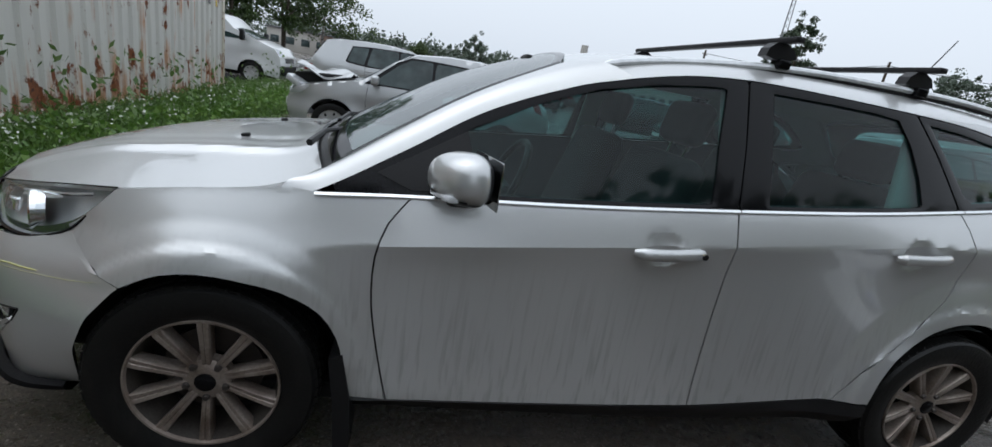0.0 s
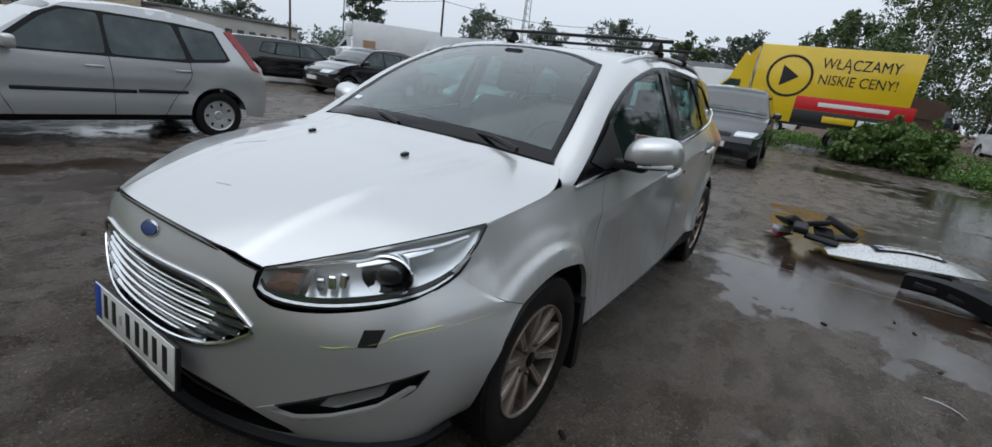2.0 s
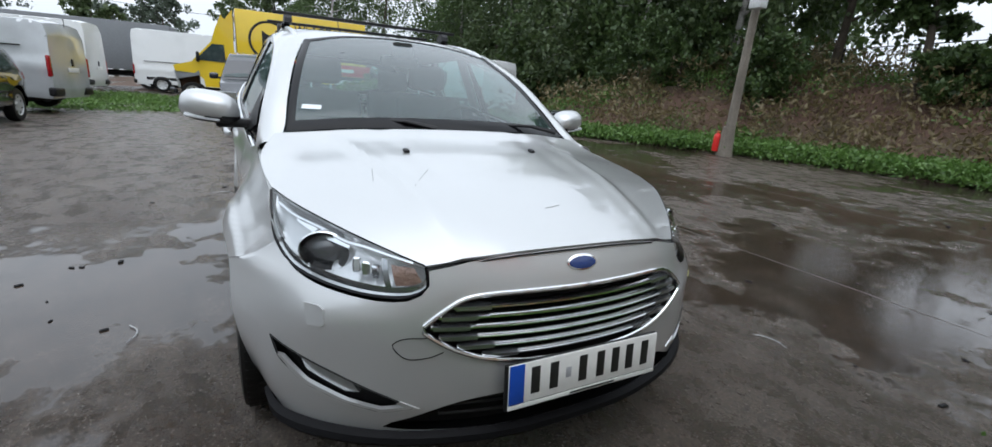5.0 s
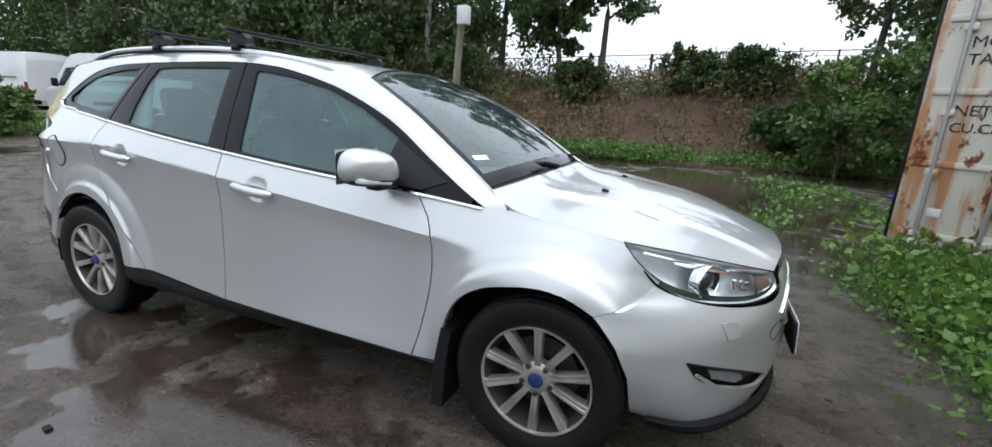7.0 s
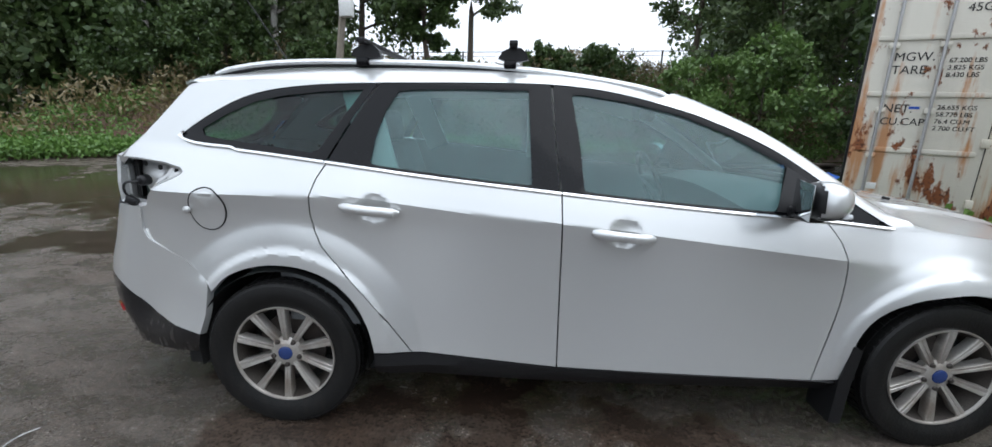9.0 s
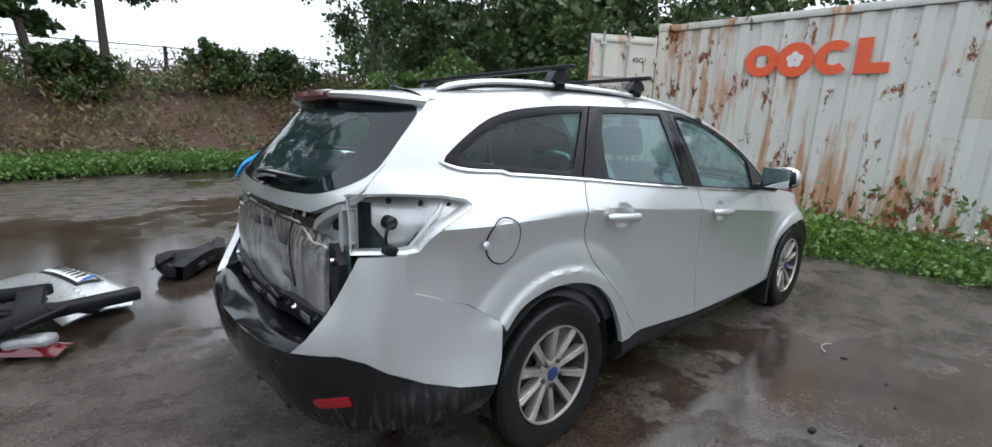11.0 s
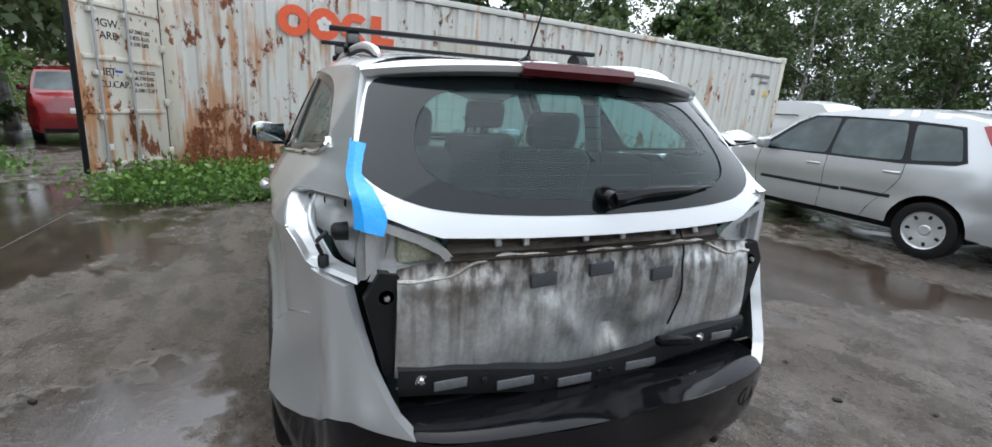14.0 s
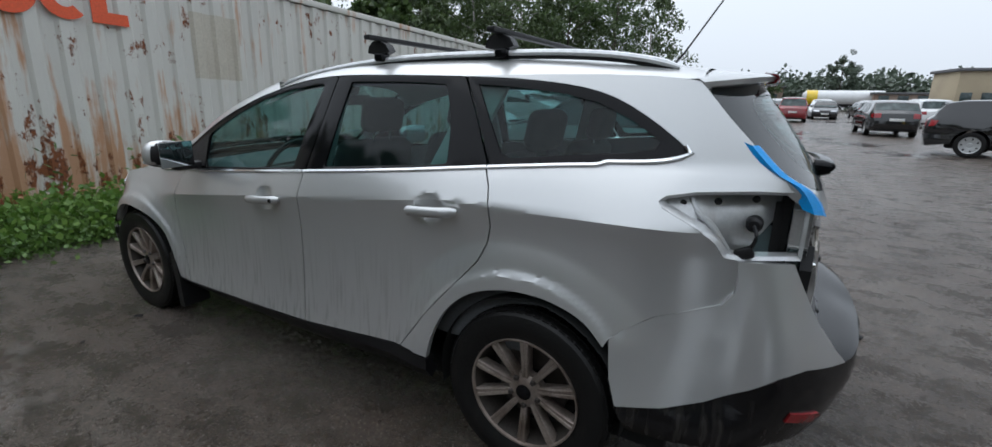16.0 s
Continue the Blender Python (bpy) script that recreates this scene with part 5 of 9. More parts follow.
# tread ledge on top
led = []
for u in np.linspace(4.02, 7.98, 41):
    zt = 0.568
    o = bumper_r(u, zt, -0.002)
    dip = 0.012 * math.exp(-((o.y + 0.05) / 0.15) ** 2)
    led.append([(o.x, o.y, zt), (o.x + 0.012, o.y * 0.99, 0.577 - dip), (o.x + 0.06, o.y * 0.975, 0.584 - dip), (o.x + 0.11, o.y * 0.96, 0.584), (o.x + 0.20, o.y * 0.93, 0.575)])
part("bumper_ledge", facing(grid(led), (0, 0, 1)), GLOSS_BLACK, rear_bumper, "wet black loading ledge")
for s in (1, -1):
    refl = [(3.20, 0.400), (3.80, 0.378), (3.90, 0.398), (3.85, 0.412), (3.25, 0.432)]
    bm = fill(refl, lambda u, z: bumper_r(u, z, 0.004), (0.1, 0.02), (-1, 1, 0), 0.01)
    part("reflector", bm if s > 0 else mirrored(bm), RED_LENS, rear_bumper, "red bumper reflector")
for y, z in ((0.42, 0.315), (0.14, 0.31), (-0.14, 0.31), (-0.42, 0.315)):
    part("parking_sensor", moved(spun([(0, 0.006), (0.009, 0.005), (0.0105, 0.0), (0.014, 0.0), (0.015, -0.01)], "x", 18), Matrix.Translation((bumper_r(4.9, z).x - 0.0 if abs(y) > 0.3 else bumper_r(5.7, z).x, y, z)) @ Matrix.Rotation(math.pi, 4, "Z")), BLACK_PLASTIC, rear_bumper)
part("tow_hook_cover", moved(spun([(0.030, 0.0), (0.033, 0.003), (0.036, 0.0)], "x", 24), Matrix.Translation((bumper_r(4.55, 0.49).x - 0.004, -0.47, 0.49)) @ pose(0, 0, 0, 0, 0, 200)), GLOSS_BLACK, rear_bumper)

# ---- tailgate ----
tail_x = table((0.50, -2.16), (0.60, -2.185), (0.75, -2.19), (0.90, -2.175), (1.00, -2.165), (1.03, -2.155), (1.12, -2.105), (1.20, -2.05), (1.30, -1.975), (1.42, -1.875))


def gate(y, z, off=0.0):
    bow = 0.20 + 1.62 * min(0.32, max(0.0, z - 1.063))
    return Vector((tail_x(z) + bow * abs(y) ** 2.6 - off, y, z))


tailgate = new("tailgate")
tailgate.parent = car
tagged(tailgate, "silver tailgate stripped of its lower skin")
R_GLASS = [(0.0, 1.386), (0.3, 1.384), (0.48, 1.376), (0.556, 1.358), (0.577, 1.335), (0.604, 1.25), (0.628, 1.175), (0.631, 1.155), (0.616, 1.128), (0.56, 1.094), (0.46, 1.066), (0.25, 1.051), (0.0, 1.046)]
TG_OUT = [(0.0, 1.408), (0.35, 1.403), (0.53, 1.393), (0.581, 1.376), (0.611, 1.27), (0.639, 1.165), (0.646, 1.13), (0.655, 1.09), (0.642, 1.068), (0.60, 1.056), (0.50, 1.018), (0.46, 1.006), (0.25, 1.000), (0.0, 0.997)]
half_p = line(TG_OUT[:9], 30) + TG_OUT[9:] + list(reversed(line(R_GLASS, 40)))
bm = fill(half_p, gate, 0.03, (-1, 0, 0), 0.025)
other = mirrored(bm)
both_ = joined(bm, other)
bmesh.ops.remove_doubles(both_, verts=both_.verts, dist=0.0005)
part("tailgate_frame", both_, SILVER, tailgate, "silver upper tailgate")
gl = line(R_GLASS, 40)
full = gl + [(-y, z) for y, z in reversed(gl)][1:-1]
rg = part("rear_window", fill(full, lambda y, z: gate(y, z, -0.003), 0.05, (-1, 0, 0)), GLASS_REAR, tailgate, "tinted rear window with heater lines")
g_in = [(0.0, 1.352), (0.25, 1.348), (0.40, 1.330), (0.465, 1.28), (0.492, 1.20), (0.478, 1.15), (0.42, 1.116), (0.28, 1.092), (0.0, 1.080)]
A, B = smooth_path(R_GLASS, 60), smooth_path(g_in, 60)
rows = [[tuple(gate(*(A[i] + (B[i] - A[i]) * t), 0.0015)) for t in np.linspace(0, 1, 5)] for i in range(60)]
bm = facing(grid(rows), (-1, 0, 0))
bm = joined(bm, mirrored(bm.copy()))
part("window_border", facing(bm, (-1, 0, 0)), BORDER, rg, "gloss black window border")
heat = joined(*(tube([tuple(gate(y, z, -0.006)) for y in np.linspace(-0.46 + 0.3 * abs(z - 1.2), 0.46 - 0.3 * abs(z - 1.2), 12)], 0.0008, 3) for z in np.arange(1.11, 1.33, 0.03)))
part("heater_lines", heat, TRIM, rg)
# roof spoiler and high brake lamp
sp = []
for y in np.linspace(-0.592, 0.592, 41):
    e = abs(y) / 0.592
    xt = -1.950 + 0.185 * e**3.0
    zt = 1.420 - 0.034 * e**2.4
    zr = 1.434 - 0.048 * e**5
    xr = min(-1.70, xt + 0.05) if e > 0.97 else -1.70
    sp.append([(xr + 0.01, y, zr + 0.002), ((xr * 2 + xt) / 3, y, (2 * zr + zt) / 3 + 0.004), ((xr + 2 * xt) / 3, y, (zr + 2 * zt) / 3 + 0.005), (xt + 0.012, y, zt + 0.001), (xt, y, zt - 0.006), (xt + 0.004, y, zt - 0.022), (xt + 0.03, y, zt - 0.032), (max(xt + 0.05, -1.86), y, zt - 0.034)])
part("roof_spoiler", facing(grid(sp), (0, 0, 1)), SILVER, tailgate, "silver roof spoiler")
bl = []
for y in np.linspace(-0.165, 0.195, 15):
    e = abs(y - 0.015) / 0.18
    bl.append([(-1.91, y, 1.432 - 0.008 * e**4), (-1.950, y, 1.424 - 0.004 * e**4), (-1.958, y, 1.405), (-1.945, y, 1.388), (-1.90, y, 1.386)])
part("high_brake_lamp", solid(facing(grid(bl), (-1, 0, 0)), 0.01), DARK_RED, tailgate, "dark red high brake lamp")
# rear wiper
wp = [tuple(gate(y, z, o)) for y, z, o in ((0.02, 1.092, 0.035), (-0.10, 1.106, 0.04), (-0.24, 1.108, 0.035), (-0.375, 1.110, 0.02))]
part("rear_wiper", tube(smooth_path(wp, 14), [0.028, 0.030, 0.026, 0.024, 0.022, 0.021, 0.020, 0.019, 0.018, 0.016, 0.014, 0.011, 0.008, 0.005], 8, True, 0.7), GLOSS_BLACK, tailgate, "black rear wiper")
part("wiper_hub", moved(spun([(0, 0.05), (0.022, 0.046), (0.03, 0.02), (0.032, -0.01)], "x", 20), Matrix.Translation(gate(0.015, 1.088)) @ Matrix.Rotation(math.pi, 4, "Z")), GLOSS_BLACK, tailgate)


# stripped inner skin with its dent
def skin(y, z, off=0.0):
    x = -2.135 + 0.12 * abs(y) ** 2.5 - 0.02 * math.sin(math.pi * min(1, max(0, (0.93 - z) / 0.36)))
    x += 0.055 * math.exp(-(((y + 0.10) / 0.17) ** 2 + ((z - 0.70) / 0.09) ** 2)) - 0.02 * math.exp(-(((y + 0.19) / 0.05) ** 2 + ((z - 0.735) / 0.04) ** 2))
    x += 0.012 * math.exp(-(((y - 0.2) / 0.09) ** 2 + ((z - 0.85) / 0.05) ** 2)) + 0.006 * noise.noise(Vector((y * 9, z * 9, 0)))
    # sharp folds of the crumpled lower middle
    x -= 0.040 * max(0.0, 1 - abs(y + 0.145 + 0.3 * (z - 0.72)) / 0.055) * max(0.0, 1 - abs(z - 0.715) / 0.085)
    x += 0.028 * max(0.0, 1 - abs(y + 0.055 - 0.5 * (z - 0.70)) / 0.085) * max(0.0, 1 - abs(z - 0.70) / 0.10)
    x -= 0.014 * max(0.0, 1 - abs(y - 0.10 - 0.8 * (z - 0.74)) / 0.05) * max(0.0, 1 - abs(z - 0.74) / 0.13)
    x -= 0.010 * (0.5 + 0.5 * math.tanh((abs(y) - 0.30) * 60)) * (0.5 + 0.5 * math.tanh((0.90 - z) * 80))
    return Vector((x - off, y, z))


skin_p = [(-0.555, 0.925), (-0.40, 0.945), (-0.33, 0.950), (0.33, 0.950), (0.42, 0.945), (0.56, 0.925), (0.57, 0.66), (0.3, 0.63), (0.05, 0.61), (-0.25, 0.625), (-0.555, 0.655)]
part("inner_skin", fill(skin_p, skin, 0.012, (-1, 0, 0), 0.02), GRIMY, tailgate, "bare grimy dented inner tailgate metal", 18.0)
seam_p = [(-0.56, 0.900), (-0.44, 0.905), (-0.40, 0.925), (-0.34, 0.948), (-0.25, 0.952), (-0.12, 0.945), (0.02, 0.950), (0.14, 0.944), (0.27, 0.951), (0.34, 0.946), (0.40, 0.925), (0.45, 0.905), (0.56, 0.900)]
part("seam_bead", tube([tuple(skin(y, z + 0.002 * math.sin(y * 70), 0.004)) for y, z in smooth_path(seam_p, 70)], [0.0045 + 0.0015 * math.sin(k * 1.7) for k in range(70)], 6), SEALANT, tailgate, "cracked pale sealant bead")
rail_ = []
for y in np.linspace(-0.435, 0.435, 41):
    e = abs(y)
    lift = 0.018 * max(0.0, (e - 0.42) / 0.16) ** 2
    rail_.append([tuple(gate(y, 1.008 + lift * 2.0 + max(0, e - 0.46) * 0.30, -0.004)), (-2.125 + 0.12 * e**2.4, y, 1.000 + lift + max(0, e - 0.46) * 0.3), (-2.105 + 0.12 * e**2.4, y, 0.975), (-2.118 + 0.12 * e**2.4, y, 0.955), (-2.150 + 0.12 * e**2.4, y, 0.948), (-2.142 + 0.12 * e**2.4, y, 0.940)])
part("upper_rail", facing(grid(rail_), (-1, 0, 0)), RAIL_GRIME, tailgate, "grimy metal rail under the window")
for y in (-0.33, -0.24, 0.235, 0.31, 0.06, -0.06):
    clipb = box(0.008, 0.02, 0.03, (0, 0, 0), 0.004, None, 1)
    part("clip_seat", moved(clipb, pose(-2.118 + 0.12 * abs(y) ** 2.4, y, 0.982, 0, 20, 0)), BARE, tailgate)
for y, z in ((0.188, 0.878), (0.017, 0.896), (-0.192, 0.864)):
    part("foam_pad", moved(box(0.010, 0.075, 0.036, (0, 0, 0), 0.003), Matrix.Translation(skin(y, z, 0.005)) @ pose(0, 0, 0, -3, 0, 0)), mat("foam_grey", (0.055, 0.057, 0.062), 0.9) if y > 0.1 else bpy.data.materials["foam_grey"], tailgate, "grey foam pad")
wire = [tuple(skin(y, z, 0.008)) for y, z in ((-0.262, 0.985), (-0.270, 0.93), (-0.266, 0.88), (-0.272, 0.80), (-0.262, 0.72), (-0.255, 0.69))]
wire[0] = (-2.12, -0.262, 0.985)
part("wire", tube(smooth_path(wire, 20), 0.0032, 6), BLACK_PLASTIC, tailgate, "thin black dangling cable")
part("grommet", moved(spun([(0, 0.012), (0.016, 0.010), (0.020, 0.0), (0.024, -0.004)], "x", 18), Matrix.Translation((-2.105, -0.262, 0.985)) @ Matrix.Rotation(math.pi, 4, "Z")), BLACK_PLASTIC, tailgate)
# black plastic carrier along the lower edge
sag = table((-0.57, 0.640), (-0.4, 0.638), (-0.26, 0.632), (-0.12, 0.606), (0.0, 0.598), (0.14, 0.600), (0.28, 0.622), (0.42, 0.640), (0.57, 0.652))
rows = []
for y in np.linspace(-0.565, 0.565, 70):
    zc = sag(y)
    x0 = -2.168 + 0.13 * abs(y) ** 2.4
    rows.append([(x0 + 0.01, y, zc + 0.042), (x0 - 0.012, y, zc + 0.036), (x0 - 0.018, y, zc), (x0 - 0.012, y, zc - 0.032), (x0 + 0.03, y, zc - 0.040)])
carrier = part("lower_carrier", facing(grid(rows), (-1, 0, 0)), BLACK_PLASTIC, tailgate, "black plastic trim carrier with lamps")
for y in (0.44, 0.27, 0.095, -0.125, -0.45):
    x0 = -2.168 + 0.13 * abs(y) ** 2.4 - 0.019
    part("carrier_window", box(0.006, 0.105 if abs(y) < 0.4 else 0.085, 0.026, (x0, y, sag(y) + 0.001), 0.003), LAMP_FROST, carrier)
for y in (0.51, 0.355, 0.185, 0.018, -0.02, -0.355, -0.52, -0.30):
    x0 = -2.168 + 0.13 * abs(y) ** 2.4 - 0.016
    part("screw", moved(spun([(0, 0.010), (0.006, 0.009), (0.008, 0.0), (0.016, 0.0), (0.017, -0.006)], "x", 14), Matrix.Translation((x0, y, sag(y) + 0.010)) @ Matrix.Rotation(math.pi, 4, "Z")), CHROME if y in (0.51, -0.355) else BLACK_PLASTIC, carrier)
part("latch_handle", moved(box(0.03, 0.13, 0.028, (0, 0, 0), 0.01), pose(-2.20, -0.225, 0.672, 8, 0, 0)), GLOSS_BLACK, carrier, "black release handle")
lip2 = tube(smooth_path([(-2.13 + 0.13 * abs(y) ** 2.4, y, sag(y) - 0.046) for y in np.linspace(-0.56, 0.56, 24)], 48), 0.007, 6)
part("tailgate_lip", lip2, GRIMY, tailgate, "grimy lower metal lip")
for s in (1, -1):
    arm = prism([(0.915, 0.0), (0.925, 0.035), (0.86, 0.062), (0.66, 0.028), (0.665, -0.005), (0.76, 0.0)], 0.03, "x")
    for v in arm.verts:
        h, yy, zz = v.co.x, v.co.y, v.co.z
        v.co = (-2.155 + 0.055 + h, s * (0.555 + zz * 1.3), yy)
    bmesh.ops.recalc_face_normals(arm, faces=arm.faces)
    br = part("side_bracket", arm, BLACK_PLASTIC, tailgate, "black plastic side bracket")
    part("screw", moved(spun([(0, 0.012), (0.007, 0.010), (0.009, 0), (0.018, 0)], "x", 14), Matrix.Translation((-2.115, s * 0.585, 0.865)) @ Matrix.Rotation(math.pi, 4, "Z")), CHROME, br)
    # near-black sheet added for the shade in the gap between tailgate and body
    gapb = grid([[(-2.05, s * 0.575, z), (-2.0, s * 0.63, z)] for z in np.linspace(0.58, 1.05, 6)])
    part("gap_shade", facing(gapb, (-1, 0, 0)), DARK, car)
    # lamp pocket in the tailgate
    pocket = [(0.628, 1.056), (0.60, 1.046), (0.50, 1.006), (0.445, 0.974), (0.414, 0.936), (0.426, 0.910), (0.48, 0.893), (0.628, 0.900)]
    pg = lambda y, z, off=0.0: Vector((-2.135 + 0.10 * abs(y) ** 2 - off, s * y, z))  # noqa: E731
    ring_ = band_on(pocket, 0.022, lambda y, z, off: pg(y, z, off), 0.05, 80, (-1, 0, 0))
    pk = part("lamp_pocket", ring_, PRIMER, tailgate, "bare metal lamp pocket in the tailgate")
    part("pocket_back", fill(pocket, lambda y, z: pg(y, z, -0.05), 0.03, (-1, 0, 0)), PRIMER, pk)
    part("pocket_foam", box(0.04, 0.10, 0.08, (-2.055, s * 0.505, 0.965), 0.02), mat("pale_foam", (0.40, 0.40, 0.30), 0.9, 0, 0.3, 20, 0.5, 40) if s > 0 else bpy.data.materials["pale_foam"], pk, "pale crumpled foam") if s > 0 else part("pocket_hole", box(0.010, 0.035, 0.045, (-2.062, s * 0.49, 0.965), 0.002), DARK, pk)
    # open lamp recess in the quarter
    rec = lambda x, z, off: (lambda q: Vector((q.x, s * q.y, q.z)))(side(x, z, off))  # noqa: E731
    ringr = band_on(LAMP + [(-2.085, 0.890)], 0.010, lambda x, z, off: rec(x, z, off - 0.004), 0.05, 110, (0, s, 0), -0.012)
    lr = part("lamp_recess", ringr, PRIMER, car, "empty tail lamp recess of bare metal")

    def recess(x, z):
        d = 0.045 + 0.05 * min(1, max(0, (-1.80 - x) / 0.06)) + 0.004 * math.sin(z * 60)
        q = side(x, z, -d)
        return Vector((q.x, s * q.y, q.z))

    part("recess_back", fill(LAMP + [(-2.04, 0.888), (-2.05, 1.083)][:1] + [(-2.06, 1.08)], recess, 0.018, (0, s, 0)), PRIMER, lr, "silver painted inner metal")
    rib = [tuple(Vector((1, s, 1)) * side(x, z, -0.05)) for x, z in ((-1.78, 1.06), (-1.80, 1.02), (-1.845, 0.985), (-1.875, 0.94), (-1.90, 0.90))]
    part("recess_rib", tube(smooth_path(rib, 16), 0.010, 8), PRIMER, lr)
    # near-black block added as shade between lamp recess and tailgate
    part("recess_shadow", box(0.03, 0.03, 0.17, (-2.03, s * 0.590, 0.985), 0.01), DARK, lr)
    sock = Matrix.Translation((-1.955, s * 0.672, 0.985)) @ (Matrix.Identity(4) if s > 0 else Matrix.Rotation(math.pi, 4, "Z"))
    part("bulb_socket", moved(spun([(0, 0.022), (0.014, 0.020), (0.022, 0.012), (0.024, -0.02)], "y", 20), sock), BLACK_PLASTIC, lr, "black rubber plug")
    cb = [(-1.955, s * 0.70, 0.985), (-1.965, s * 0.725, 0.965), (-1.958, s * 0.715, 0.93), (-1.945, s * 0.712, 0.915)] if s > 0 else [(-1.955, s * 0.70, 0.985), (-1.99, s * 0.725, 0.982), (-2.0, s * 0.725, 0.95), (-1.985, s * 0.715, 0.91)]
    part("plug_cable", tube(smooth_path(cb, 14), 0.0055, 6), BLACK_PLASTIC, lr, "short black cable with connector")
    part("connector", moved(box(0.05, 0.026, 0.034, (0, 0, 0), 0.007), pose(cb[-1][0] + 0.004, cb[-1][1], 0.905, 0, 25, 0)), BLACK_PLASTIC, lr)
    for x, z in ((-1.765, 1.035), (-1.855, 1.045), (-1.95, 1.055)):
        q = side(x, z, -0.045)
        part("bolt_hole", moved(spun([(0, 0.004), (0.007, 0.004), (0.011, 0.0)], "y", 12), Matrix.Translation((q.x, s * q.y, q.z)) @ (Matrix.Identity(4) if s > 0 else Matrix.Rotation(math.pi, 4, "Z"))), DARK, lr)

# ---- roof rails, aerial, interior ----
RAIL = [(0.235, 0.548, 1.374), (0.17, 0.545, 1.396), (0.0, 0.542, 1.428), (-0.22, 0.54, 1.457), (-0.44, 0.54, 1.476), (-0.67, 0.54, 1.486), (-1.14, 0.538, 1.487), (-1.42, 0.535, 1.475), (-1.60, 0.53, 1.450), (-1.68, 0.53, 1.428)]
both("roof_rail", tube(smooth_path(RAIL, 44), [0.006] + [0.0125] * 42 + [0.006], 8, True, 1.0), mat("rail_aluminium", (0.72, 0.73, 0.74), 0.28, 0.6), ("bright aluminium roof rail", "bright aluminium roof rail"))
both("rail_gap", tube(smooth_path([(x, y + 0.001, z - 0.016) for x, y, z in RAIL], 40), 0.007, 6), DARK)
aer = part("aerial", tube([(-1.56, 0, 1.47), (-1.60, 0, 1.52), (-1.80, 0, 1.83)], [0.006, 0.004, 0.0025], 6), BLACK_PLASTIC, car, "thin black roof aerial")
part("aerial_base", tube([(-1.50, 0, 1.438), (-1.55, 0, 1.452), (-1.575, 0, 1.472)], [0.026, 0.024, 0.010], 10), BLACK_PLASTIC, aer)
for s in (1, -1):
    for x, kind in ((0.12, "front"), (-0.78, "rear")):
        st = new("seat")
        st.parent = car
        tagged(st, "dark grey cloth seat with headrest")
        part("cushion", box(0.50, 0.50, 0.16, (x + 0.12, 0.36 * s, 0.52), 0.06, None, 3), SEAT, st)
        part("seat_back", moved(box(0.14, 0.48, 0.62, (0, 0, 0.31), 0.06, None, 3), pose(x - 0.14, 0.36 * s, 0.52, 0, -18, 0)), SEAT, st)
        part("headrest", moved(box(0.09, 0.26, 0.17, (0, 0, 0), 0.05, None, 3), pose(x - 0.37, 0.36 * s, 1.235 if kind == "front" else 1.20, 0, -12, 0)), SEAT, st, "dark headrest")
        part("headrest_posts", joined(*(tube([(x - 0.35, 0.36 * s + q, 1.09), (x - 0.365, 0.36 * s + q, 1.17)], 0.006, 6) for q in (-0.06, 0.06))), CHROME, st)
dash = coons([(1.0, 0.70, 0.93), (1.05, 0, 0.955), (1.0, -0.70, 0.93)], [(0.62, 0.70, 0.90), (0.62, 0, 0.93), (0.62, -0.70, 0.90)], [(1.0, 0.70, 0.93), (0.8, 0.71, 0.935), (0.62, 0.70, 0.90)], [(1.0, -0.70, 0.93), (0.8, -0.71, 0.935), (0.62, -0.70, 0.90)], 21, 9)
part("dashboard", solid(facing(dash, (0, 0, 1)), 0.25), TRIM, car, "dark grey dashboard")
sw = moved(spun([(0.185 + 0.014 * math.cos(t), 0.014 * math.sin(t)) for t in np.linspace(0, 2 * math.pi, 13)], "x", 40), pose(0.46, 0.37, 0.90, 0, -24, 0))
stw = part("steering_wheel", sw, BLACK_PLASTIC, car, "black steering wheel")
part("wheel_boss", moved(box(0.05, 0.34, 0.07, (0, 0, 0), 0.02), pose(0.47, 0.37, 0.895, 0, -24, 0)), BLACK_PLASTIC, stw)
part("cabin_floor", box(2.9, 1.40, 0.04, (-0.55, 0, 0.42), 0.01), TRIM, car)
part("load_floor", box(0.75, 1.10, 0.04, (-1.65, 0, 0.70), 0.01), TRIM, car, "dark load floor cover")
for s in (1, -1):
    part("door_card", fill([(0.95, 0.40), (-1.3, 0.45), (-1.45, 1.10)] + BELT(-1.3, 0.95, 8), lambda x, z: Vector((1, s, 1)) * side(x, z, -0.075), 0.15, (0, -s, 0)), TRIM, car, "grey door lining")
    part("pillar_trim", moved(box(0.12, 0.03, 0.44, (0, 0, 0), 0.01), pose(-0.245, 0.695 * s, 1.19, 22 * s, 0, 0)), HEADLINER, car)
    part("pillar_trim", moved(box(0.14, 0.03, 0.40, (0, 0, 0), 0.01), pose(-0.985, 0.685 * s, 1.22, 22 * s, -20, 0)), HEADLINER, car)

